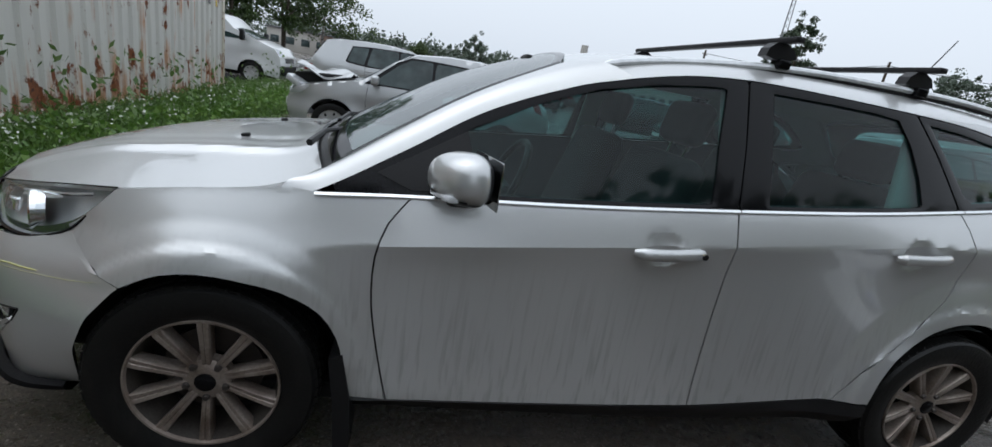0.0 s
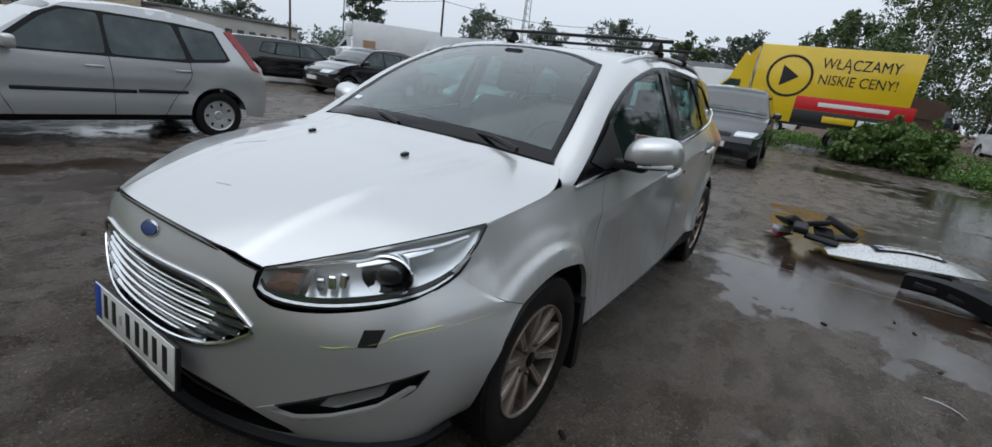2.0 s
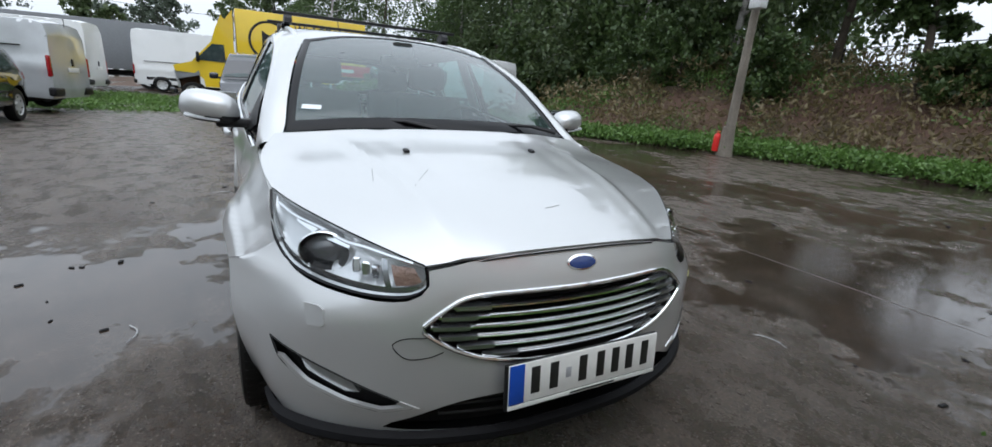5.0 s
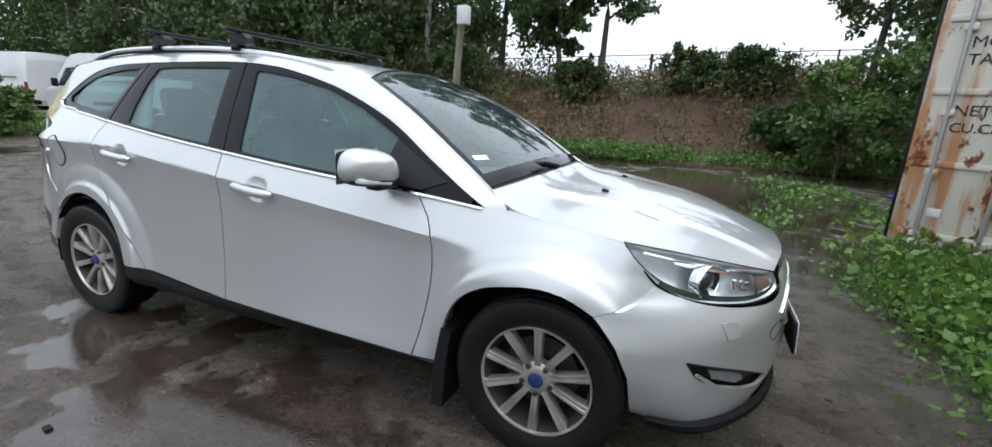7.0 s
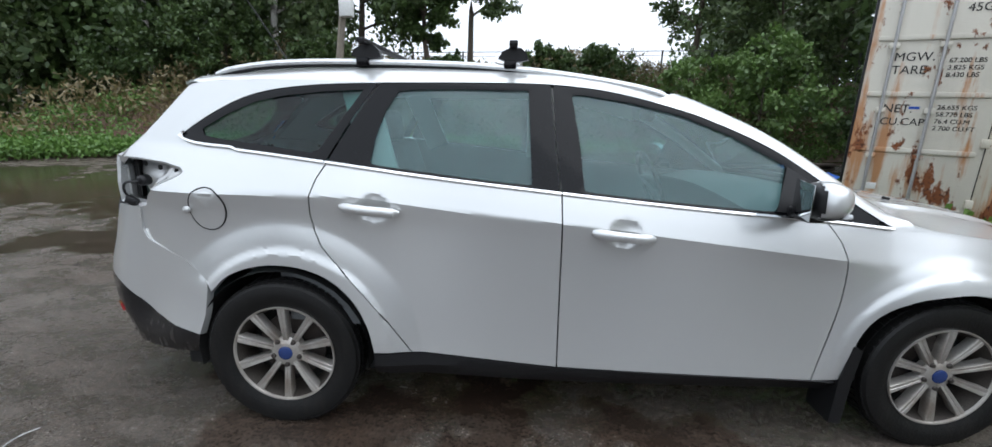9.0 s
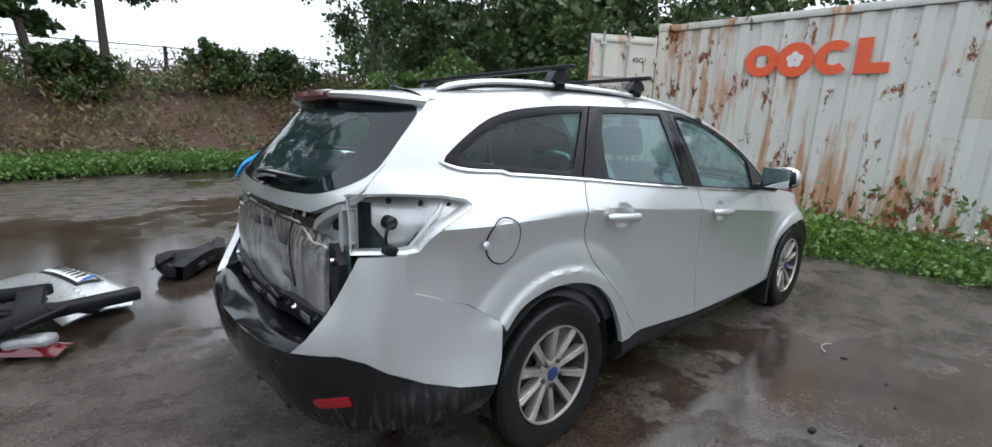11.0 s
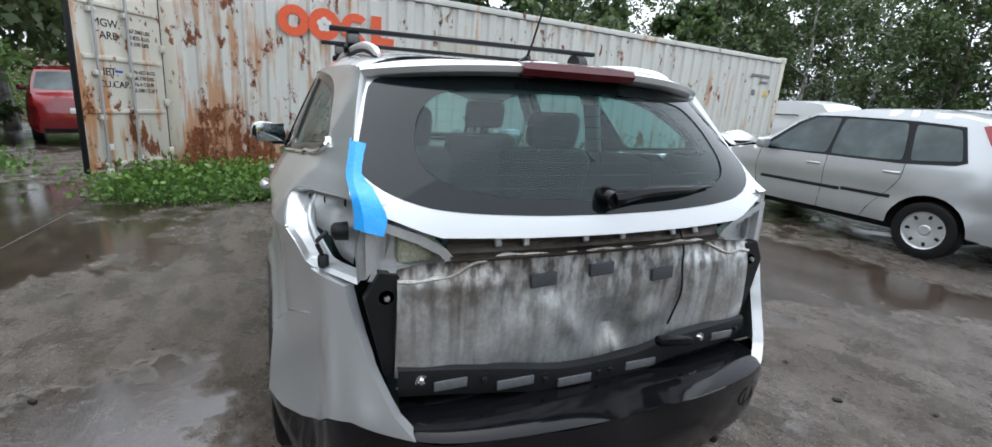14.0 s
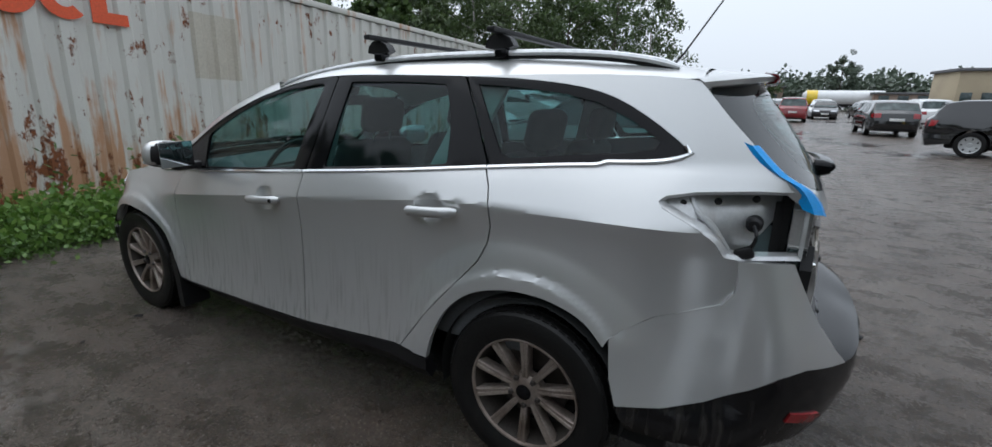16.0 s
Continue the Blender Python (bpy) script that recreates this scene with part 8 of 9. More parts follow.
vehicle("hatchback", "red crossover behind the container", "car", pose(11.4, 5.5, 0, 0, 0, 20), hatch_spec(4.2, 0.9, 1.56, 2.6, 0.98, 1.02, 0.33), P_RED)
vehicle("hatchback", "black hatchback parked out in the yard", "car", pose(-6.1, -25.2, 0, 0, 0, -88), hatch_spec(4.25, 0.895, 1.46, 2.63, 0.94, 0.96, 0.32), P_BLACK, "parked dark cars")
vehicle("crossover", "red crossover with its tail to the yard", "car", pose(-2.8, -39.0, 0, 0, 0, -90), hatch_spec(4.6, 0.92, 1.68, 2.66, 1.05, 1.07, 0.35), P_RED, "", STEEL_RIM, True)

# rows of parked cars further off: three kinds, then repeats
row_a = vehicle("parked_car", "dark car in the far parked row", "car", pose(-0.3, -41.5, 0, 0, 0, 84), hatch_spec(4.3, 0.89, 1.50, 2.6, 0.95, 0.97, 0.32), P_BLACK, "far parked cars", STEEL_RIM, True)
row_b = vehicle("parked_car", "grey car in the far parked row", "car", pose(2.4, -43.0, 0, 0, 0, 92), hatch_spec(4.5, 0.89, 1.46, 2.7, 0.93, 0.95, 0.32, "estate"), P_GREY, "far parked cars", STEEL_RIM, True)
row_c = vehicle("parked_car", "white car in the far parked row", "car", pose(-1.6, -49.0, 0, 0, 0, 80), hatch_spec(4.5, 0.9, 1.62, 2.65, 1.02, 1.05, 0.34), P_WHITE, "far parked cars", STEEL_RIM, True)
spots = [(-5.3, -47, 88), (7.6, -40, 90), (-9.5, -36.0, -84), (-8.6, -52, -85), (-9.6, -58, -84), (-10.6, -64, -86), (-11.6, -70, -84), (-10.6, -34, -80), (-13.2, -37, -78), (-12.0, -43, -80), (-14.6, -47, -76), (-13.0, -53, -80), (-15.6, -58, -78), (-14.4, -64, -80), (-17.5, -30, -70), (-19.8, -33, -70), (-22, -37, -75), (-24, -42, -75), (-26, -47, -70), (9.6, -25.0, 176), (11.4, -28.5, 178), (12.6, -32.5, 182), (13.8, -37, 175), (-12.6, -19.4, 160), (-14.2, -17.2, 155), (-16.5, -25.5, 120), (-20, -22, 140), (3.4, -43, 90), (-1.5, -45, 90), (-5.2, -49, 85)]
for k, (x, y, a) in enumerate(spots):
    copy_thing((row_a, row_b, row_c)[(k * 7 + k // 3) % 3], pose(x, y, 0, 0, 0, a))

# flat trailer with scrap on it
trailer = thing("flatbed_trailer", "galvanised flatbed trailer loaded with scrap", "trailer", at=pose(-13.4, -12.4, 0.05, 0, 0, 158))
part("bed", box(4.2, 2.0, 0.10, (0, 0, 0.48), 0.01), BLACK_PLASTIC, trailer)
for y in (1.0, -1.0):
    for x in (-1.05, 1.05):
        part("side_board", box(2.05, 0.03, 0.36, (x, y, 0.62), 0.008), mat("galvanised_board", (0.48, 0.49, 0.49), 0.4, 0.6, 0.1, 8) if (x, y) == (-1.05, 1.0) else bpy.data.materials["galvanised_board"], trailer, "galvanised side board")
    for x in (-0.35, 0.40):
        bg_wheel("wheel", x, y * 0.80, 0.28, 1 if y > 0 else -1, trailer)
for k in range(9):
    random.seed(k)
    part("scrap", moved(box(random.uniform(0.3, 0.9), random.uniform(0.2, 0.6), random.uniform(0.06, 0.25), (0, 0, 0), 0.04), pose(random.uniform(-1.6, 1.6), random.uniform(-0.6, 0.6), 0.66 + random.uniform(0, 0.16), random.uniform(-25, 25), random.uniform(-25, 25), random.uniform(0, 180))), (BLACK_PLASTIC, P_GREY, BARE)[k % 3], trailer)

TARP_GREY = mat("torn_grey_plastic", (0.20, 0.21, 0.22), 0.6, 0, 0.2, 6, 0.4, 12)
# yellow truck with an advertising box
truck = thing("box_truck", "yellow box truck with broken nose and advertising side", "truck", at=pose(-17.7, 1.40, 0.15, 0, 0, -88))
part("cargo_box", box(4.45, 2.1, 2.45, (0.10, 0, 1.98), 0.02), P_YELLOW, truck, "yellow cargo box")
part("box_frame", box(4.7, 0.04, 0.08, (0, 1.06, 0.74), 0.005), BLACK_PLASTIC, truck)
RED_SIGN = mat("sign_red", (0.55, 0.015, 0.02), 0.45, 0, 0.06)
BLACK_SIGN = mat("sign_black", (0.012, 0.012, 0.012), 0.4)
part("red_band", box(3.2, 0.008, 0.42, (-0.70, 1.056, 1.45), 0.002), RED_SIGN, truck, "red advertising band")
part("black_band", box(3.2, 0.008, 0.46, (-0.70, 1.056, 1.00), 0.002), BLACK_SIGN, truck, "black advertising band")
part("ring_mark", moved(spun([(0.60, 0.0), (0.64, 0.003), (0.68, 0.0)], "y", 44), pose(1.28, 1.056, 2.25)), BLACK_SIGN, truck, "black ring mark")
part("arrow_mark", moved(prism([(0.22, 0.34), (0.22, -0.34), (-0.30, 0.0)], 0.008), pose(1.30, 1.056, 2.25)), BLACK_SIGN, truck, "black triangle mark")
for text, size, x, z in (("W\u0141\u0104CZAMY", 0.46, 0.45, 2.58), ("NISKIE CENY!", 0.44, 0.45, 2.08)):
    ob = lettering("sign_text", text, size, Matrix.Identity(4), BLACK_SIGN, truck)
    ob.matrix_local = pose(x, 1.062, z, 90, 0, 180) @ Matrix.Diagonal((0.80, 1, 1, 1))
for x, z, w_, h_, mt in ((-0.72, 1.45, 1.9, 0.13, WHITE_PLATE), (-0.45, 1.00, 0.9, 0.20, P_YELLOW), (-1.42, 1.00, 0.9, 0.20, WHITE_PLATE), (-2.12, 1.00, 0.28, 0.28, P_YELLOW)):
    part("sign_bar", box(w_, 0.006, h_, (x, 1.062, z), 0.002), mt, truck)
cab_p = [(2.42, 0.55), (2.42, 2.45), (2.75, 2.95), (2.95, 2.5), (3.1, 2.05), (3.72, 1.36), (4.25, 1.20), (4.20, 1.02), (3.62, 0.98), (3.40, 0.80), (3.36, 0.55)]
part("cab", prism([(x, z) for x, z in cab_p], 1.95), P_YELLOW, truck, "yellow cab with broken front")
part("deflector", moved(prism([(2.40, 2.3), (2.40, 3.15), (3.0, 2.35)], 1.8), Matrix.Identity(4)), P_YELLOW, truck, "yellow roof deflector")
for s in (1, -1):
    part("cab_window", moved(prism([(2.70, 1.40), (2.72, 1.98), (3.08, 1.98), (3.60, 1.42)], 0.02), pose(0, 0.985 * s, 0)), WINDOW, truck, "dark cab window")
    part("cab_mirror", box(0.10, 0.18, 0.34, (3.52, 1.12 * s, 1.52), 0.04), BLACK_PLASTIC, truck)
    bg_wheel("wheel", 3.75, 0.86 * s, 0.34, s, truck)
    bg_wheel("wheel", -0.6, 0.86 * s, 0.34, s, truck)
part("engine_block", box(0.62, 1.2, 0.5, (3.86, 0, 0.76), 0.08), P_BURNT, truck, "dark torn engine bay")
part("radiator", moved(box(0.08, 1.45, 0.55, (0, 0, 0), 0.02), pose(4.22, 0.05, 0.74, 0, 10, 4)), BARE, truck, "bent grey radiator")
part("torn_fender", moved(box(0.7, 0.05, 0.30, (0, 0, 0), 0.02), pose(3.86, 0.93, 0.98, 6, 14, -4)), TARP_GREY, truck, "grey torn inner fender")
part("hanging_bumper", moved(box(0.14, 1.5, 0.16, (0, 0, 0), 0.05), pose(4.36, 0.1, 0.36, 0, 0, 8)), BLACK_PLASTIC, truck, "black hanging bumper")

# curtain-sided lorry and refrigerated lorry
lorry = thing("curtain_lorry", "grey curtain-sided lorry body behind the vans", "lorry", at=pose(-30.6, -8.2, 0.1, 0, 0, 86))
TARP = mat("grey_tarpaulin", (0.17, 0.18, 0.19), 0.6, 0, 0.15, 4, 0.3, 6)
cur = []
for x in np.linspace(-4.2, 4.2, 80):
    cur.append([(x, 1.25 + 0.025 * math.sin(x * 9) * (1.2 - z * 0.25), z) for z in np.linspace(0.95, 3.35, 8)])
part("curtain", facing(grid(cur), (0, 1, 0)), TARP, lorry, "grey wavy tarpaulin curtain")
part("lorry_box", box(8.4, 2.4, 2.4, (0, 0, 2.15), 0.03), TARP, lorry)
part("chassis", box(8.2, 1.0, 0.3, (0, 0, 0.75), 0.03), DARK, lorry)
for x in (-2.6, -1.5, 3.0):
    for s in (1, -1):
        bg_wheel("wheel", x, s * 1.05, 0.48, s, lorry)
reefer = thing("refrigerated_lorry", "white refrigerated lorry with cooling unit over cab", "lorry", at=pose(-24.5, -27.8, 0, 0, 0, -40))
part("cool_box", box(6.4, 2.4, 2.5, (-0.8, 0, 2.45), 0.03), P_WHITE, reefer, "white insulated box")
part("wood_panel", box(0.9, 0.02, 1.1, (1.2, 1.215, 1.85), 0.005), mat("plywood_brown", (0.30, 0.20, 0.11), 0.8), reefer, "brown plywood sheet")
part("cooler", box(0.5, 1.7, 0.9, (2.65, 0, 3.05), 0.08), P_WHITE, reefer, "white cooling unit")
part("cooler_grille", box(0.02, 1.2, 0.6, (2.91, 0, 3.05), 0.01), BLACK_PLASTIC, reefer)
part("cab", prism([(2.5, 0.5), (2.5, 2.5), (2.9, 2.55), (3.5, 1.7), (4.4, 1.35), (4.5, 0.5)], 2.1), P_WHITE, reefer, "white cab")
part("cab_window", moved(prism([(2.75, 1.65), (2.85, 2.3), (3.35, 1.7)], 0.02), pose(0, 1.06, 0)), WINDOW, reefer)
for x in (-2.4, 3.4):
    for s in (1, -1):
        bg_wheel("wheel", x, s * 0.95, 0.45, s, reefer)


# ---- plants ----
def leafy(name, color, second, trans=0.25):
    m = bpy.data.materials.new(name)
    m.use_nodes = True
    n, l = m.node_tree.nodes, m.node_tree.links
    p = n["Principled BSDF"]
    p.inputs["Roughness"].default_value = 0.45
    g = n.new("ShaderNodeNewGeometry")
    mix = n.new("ShaderNodeMixRGB")
    mix.inputs["Color1"].default_value, mix.inputs["Color2"].default_value = (*color, 1), (*second, 1)
    l.new(g.outputs["Random Per Island"], mix.inputs["Fac"])
    l.new(mix.outputs[0], p.inputs["Base Color"])
    t = n.new("ShaderNodeBsdfTranslucent")
    l.new(mix.outputs[0], t.inputs["Color"])
    ms = n.new("ShaderNodeMixShader")
    ms.inputs["Fac"].default_value = trans
    l.new(p.outputs[0], ms.inputs[1])
    l.new(t.outputs[0], ms.inputs[2])
    l.new(ms.outputs[0], n["Material Output"].inputs["Surface"])
    return m


LEAF_BIRCH = leafy("birch_leaves", (0.055, 0.088, 0.032), (0.105, 0.145, 0.055), 0.32)
LEAF_DARK = leafy("dark_leaves", (0.040, 0.072, 0.022), (0.088, 0.138, 0.040), 0.32)
LEAF_LIGHT = leafy("light_leaves", (0.075, 0.14, 0.030), (0.12, 0.19, 0.050))
LEAF_LUSH = leafy("lush_weed_leaves", (0.075, 0.17, 0.022), (0.17, 0.28, 0.055), 0.3)
# distance haze mixed into the leaf colour as a greyer green
LEAF_HAZED = leafy("hazed_far_leaves", (0.060, 0.085, 0.058), (0.10, 0.13, 0.09), 0.1)
NEEDLE = leafy("needles", (0.025, 0.045, 0.022), (0.05, 0.075, 0.035), 0.1)
WEED = leafy("weed_leaves", (0.070, 0.150, 0.025), (0.130, 0.225, 0.050))
DRY = leafy("dry_weeds", (0.12, 0.095, 0.045), (0.20, 0.16, 0.075))
BARK = mat("bark", (0.075, 0.060, 0.045), 0.9, 0, 0.35, 6, 0.8, 18)
BIRCH_BARK = mat("birch_bark", (0.42, 0.40, 0.37), 0.8, 0, 0.2, 8, 0.4, 20, second=(0.05, 0.045, 0.04), second_scale=4, amount=0.9)
FLOWER = mat("white_flowers", (0.65, 0.66, 0.60), 0.7)


def leaf_mesh(centres, size, rng, droop=0.0, long=1.5, curl=True):
    """Many small leaves, each a folded quad, as one mesh."""
    n = len(centres)
    c = np.asarray(centres, float)
    a = rng.normal(size=(n, 3))
    a[:, 2] -= droop
    a /= np.linalg.norm(a, axis=1)[:, None]
    b = rng.normal(size=(n, 3))
    b -= (a * b).sum(1)[:, None] * a
    b /= np.linalg.norm(b, axis=1)[:, None]
    s = size * rng.uniform(0.6, 1.35, (n, 1))
    v = np.stack([c, c + a * s * long * 0.5 + b * s * 0.5, c + a * s * long, c + a * s * long * 0.5 - b * s * 0.5], 1).reshape(-1, 3)
    f = np.arange(4 * n).reshape(-1, 4)
    me = bpy.data.meshes.new("leaves")
    me.from_pydata(v.tolist(), [], f.tolist())
    return me


def tree(name, label, at, height, spread, leafm, barkm, count, size, seed, trunk_h=0.25, droop=0.0, trunk_r=0.14, lean=(0, 0), limbs=11, shape=1.0):
    rng = np.random.default_rng(seed)
    tr = thing(name, label, "tree", at=at)
    top = np.array((lean[0], lean[1], height * 0.93))
    bend = rng.normal(size=(5, 3)) * np.array((0.04, 0.04, 0)) * height * 0.35
    zs = np.linspace(0, 1, 6)
    pts = np.array([top * z + (bend[int(k) - 1] if k else 0) * z for k, z in enumerate(zs)])
    pts[:, 2] = zs * height * 0.93
    pts[0, 2] = -0.15
    radii = [trunk_r * (1.25 if k == 0 else (1 - 0.85 * z)) for k, z in enumerate(zs)]
    path = smooth_path(pts, 12)
    rad = np.interp(np.linspace(0, 1, 12), zs, radii)
    part("trunk", tube(path, list(rad), 9), barkm, tr, "pale birch trunk" if barkm is BIRCH_BARK else "brown trunk")
    ends = []
    for k in range(limbs):
        h = trunk_h + (0.95 - trunk_h) * (k + rng.uniform(0, 0.8)) / limbs
        base = np.array([np.interp(h, np.linspace(0, 1, 12), path[:, q]) for q in range(3)])
        ang = k * 2.4 + rng.uniform(-0.4, 0.4)
        rel_ = (h - trunk_h) / (1 - trunk_h)
        reach = spread * (math.sin(math.pi * min(1, 0.18 + 0.80 * rel_)) ** shape) * rng.uniform(0.75, 1.15)
        end = base + np.array((math.cos(ang) * reach, math.sin(ang) * reach, reach * rng.uniform(0.15, 0.55) - droop * reach * 0.3))
        midp = (base + end) / 2 + np.array((0, 0, 0.12 * reach))
        limb = smooth_path([base, midp, end], 7)
        r0 = trunk_r * (1 - 0.8 * h) * 0.55
        part("limb", tube(limb, list(np.linspace(r0, r0 * 0.25, 7)), 6), barkm, tr)
        ends += [(limb[j], reach * (0.20 + 0.16 * j / 6)) for j in (3, 4, 5, 6)]
    ends.append((path[-1], spread * 0.30))
    per = max(8, count // len(ends))
    cs = []
    for p, r in ends:
        for _ in range(3):
            sub = p + rng.normal(size=3) * r * 0.62
            q = rng.normal(size=(per // 3, 3))
            q /= np.linalg.norm(q, axis=1)[:, None]
            q *= r * 0.55 * rng.uniform(0.2, 1, (per // 3, 1)) ** 0.6
            q[:, 2] *= 0.75
            if droop:
                q[:, 2] -= rng.exponential(0.45 * droop * r, per // 3)
            cs.append(sub + q)
    crown = new("crown", leaf_mesh(np.concatenate(cs), size, rng, droop))
    crown.data.materials.append(leafm)
    crown.parent = tr
    tagged(crown, "drooping fine birch foliage" if droop > 0.5 else "leafy green crown")
    return tr


def stand(x, y):
    return mound(x, y) - 0.02


# birches and broadleaf trees on the bank
birch = [(-38, 5.5, 13), (-40, 10, 15), (-44, 4.5, 12), (-34, 14, 13), (-47, 9, 15), (-37, 17, 14), (-30, 13, 12), (-27, 14.5, 13), (-23.5, 13.5, 12.5), (-20.5, 15, 13), (-17.5, 14, 12), (-15.2, 15.2, 12.5), (-13, 14.2, 11.5), (-10.6, 15.4, 12), (-8.6, 14.4, 11), (-6.2, 16.2, 10.5), (-23, 18, 13), (-18, 19, 13), (-12, 19.5, 12.5)]
for k, (x, y, h) in enumerate(birch):
    tree("birch_tree", "tall birch with pale trunk and drooping leaves", pose(x, y, stand(x, y), 0, 0, k * 50), h, h * 0.24, LEAF_BIRCH if k % 3 else LEAF_DARK, BIRCH_BARK if k % 2 == 0 else BARK, 9000, 0.13, 100 + k, 0.16, 1.0, 0.13, (0.5 * math.sin(k), 0.4 * math.cos(k)), 14, 0.7)
broad = [(-1.95, 15.6, 9.0, 2.2), (-3.5, 15.4, 5.6, 1.2), (6.1, 15.5, 9.5, 2.9), (8.3, 15.6, 9.5, 2.8), (11.5, 16.0, 9.5, 3.0), (15, 15, 9, 3.2), (8.2, 13.4, 5.6, 1.8), (13, 12.5, 7, 2.4), (18, 12, 9, 3.0)]
for k, (x, y, h, s) in enumerate(broad):
    tree("broadleaf_tree", "leafy broadleaf tree on the earth bank", pose(x, y, stand(x, y), 0, 0, k * 70), h, s, LEAF_DARK if k % 2 else LEAF_BIRCH, BARK, 9000, 0.12, 200 + k, 0.34, 0.15, 0.13, (0.4 * math.sin(k * 2), 0.3), 13, 0.8)
# shrubs beside the container door and along the bank
for k, (x, y, h, s) in enumerate(((6.4, 10.8, 3.6, 1.4), (4.9, 11.9, 2.9, 1.1), (9.3, 7.5, 3.3, 1.3), (8.5, 8.8, 2.8, 1.2), (10.2, 9.2, 3.4, 1.5), (11.6, 8.6, 3.2, 1.5), (3.9, 13.6, 1.5, 0.8), (-15.0, 3.7, 1.15, 0.9), (-15.9, 2.7, 1.0, 0.8), (-12.0, 13.5, 3.0, 1.5), (-9.5, 13.0, 2.6, 1.4), (-2.6, 15.4, 1.3, 0.8), (-6.8, 13.4, 1.8, 1.0), (1.0, 16.4, 1.2, 0.8), (3.0, 16.2, 1.4, 0.9))):
    tree("shrub", "dense green bush among the weeds", pose(x, y, stand(x, y), 0, 0, k * 33), h, s, LEAF_LIGHT if k in (0, 1, 2, 4, 7, 8) else LEAF_DARK, BARK, 8500, 0.085, 300 + k, 0.06, 0.1, 0.04, (0, 0), 12, 0.4)
# trees beyond the container and round the yard
for k, (x, y, h, s) in enumerate(((12.5, -5.5, 6.8, 1.9), (14.0, -10.0, 7.0, 2.0), (14, -14.5, 6.2, 1.5), (14.5, -1.5, 8.0, 2.2), (16, 5, 9.5, 2.8), (16, -20, 7.5, 2.2), (21, -25, 11, 3.4), (17.5, -28, 12.5, 4.0), (22, -27, 12, 3.8), (16.5, -33, 12, 3.6), (20, -34, 13, 4.0), (15.5, -39, 11.5, 3.4), (18, -44, 12, 3.8), (25, -36, 13, 4), (11.5, -41, 13, 3.4), (9.5, -46, 13, 3.4), (13, -47, 14, 3.8), (19, -38, 14, 4), (23, -31, 14, 4), (27, -26, 14, 4), (14, -36.5, 12.5, 3.2), (29, -20, 13, 4), (11.0, 8.6, 8.5, 2.5), (12.8, 7.4, 9, 2.6), (12.0, 10.5, 9.5, 2.8))):
    tree("birch_tree" if k % 2 else "broadleaf_tree", "tall tree standing beyond the container", pose(x, y, 0, 0, 0, k * 60), h, s, LEAF_BIRCH if k % 2 else LEAF_DARK, BIRCH_BARK if k % 2 else BARK, 7000 if k < 8 else 6000, 0.17, 400 + k, 0.2, 0.7 if k % 2 else 0.2, 0.14, (0.5 * math.sin(k), 0.5), 13, 0.7)
# separate trees before the skyline
for k, (x, y, h, s, kind) in enumerate(((-62, -8, 9.5, 3.2, 0), (-66, -1, 11, 2.6, 1), (-58, -22, 9.5, 4.0, 0), (-47, -57, 16, 2.6, 2), (-45, -53, 15, 2.4, 2), (-56, -42, 10, 4, 0), (-60, -34, 9, 3.6, 0), (-42, -80, 8, 3.2, 0), (-33, -84, 7.5, 2.2, 2), (-10.4, -99, 9.2, 2.8, 0), (0.4, -84, 4.8, 1.7, 1), (-52, -12, 7.5, 2.0, 1), (-70, -14, 9, 3, 0), (-45, 2, 9, 3, 1))):
    tree("distant_tree", "single tree standing before the skyline", pose(x, y, 0, 0, 0, k * 40), h, s, NEEDLE if kind == 2 else LEAF_HAZED if kind == 0 else LEAF_BIRCH, BARK, 6500, 0.20, 500 + k, 0.25, 0.3, 0.2, (0, 0), 11, 0.7)

# distant wood all round the horizon
rng = np.random.default_rng(7)
cs = []
for k in range(420):
    a = rng.uniform(0, 2 * math.pi)
    far = rng.uniform(115, 175)
    x, y = far * math.cos(a), far * math.sin(a)
    h = rng.uniform(5, 9.5) * (1.4 if x > 20 or y > 20 else 1.0)
    q = rng.normal(size=(240, 3))
    q /= np.linalg.norm(q, axis=1)[:, None]
    cs.append(np.array((x, y, h * 0.5)) + q * np.array((h * 0.5, h * 0.5, h * 0.55)) * rng.uniform(0.5, 1, (240, 1)))
for k in range(110):
    a, far, h = rng.uniform(-2.1, -1.35), rng.uniform(104, 130), rng.uniform(4.0, 7.5)
    q = rng.normal(size=(240, 3))
    q /= np.linalg.norm(q, axis=1)[:, None]
    cs.append(np.array((far * math.cos(a), far * math.sin(a), h * 0.5)) + q * np.array((h * 0.45, h * 0.45, h * 0.55)) * rng.uniform(0.4, 1, (240, 1)))
me = leaf_mesh(np.concatenate(cs), 0.55, rng)
me.materials.append(LEAF_HAZED)
tagged(new("far_woods", me), "hazy green line of distant woods", "woods", "", "stuff")
rng = np.random.default_rng(17)
cs = []
for k in range(300):
    x = rng.uniform(-40, 22)
    y = max(VERGE(x), 4) + rng.uniform(9, 17)
    if -9.5 < x < 9:
        continue
    h = rng.uniform(2.5, 7.0) if x > -9.5 else rng.uniform(4.0, 11.5)
    q = rng.normal(size=(300, 3))
    q /= np.linalg.norm(q, axis=1)[:, None]
    cs.append(np.array((x, y, mound(x, y) + h * 0.5)) + q * np.array((1.6, 1.3, h * 0.55)) * rng.uniform(0.3, 1, (300, 1)))
me = leaf_mesh(np.concatenate(cs), 0.22, rng)
me.materials.append(LEAF_DARK)
tagged(new("thicket", me), "dark thicket of leaves behind the bank", "thicket", "", "stuff")


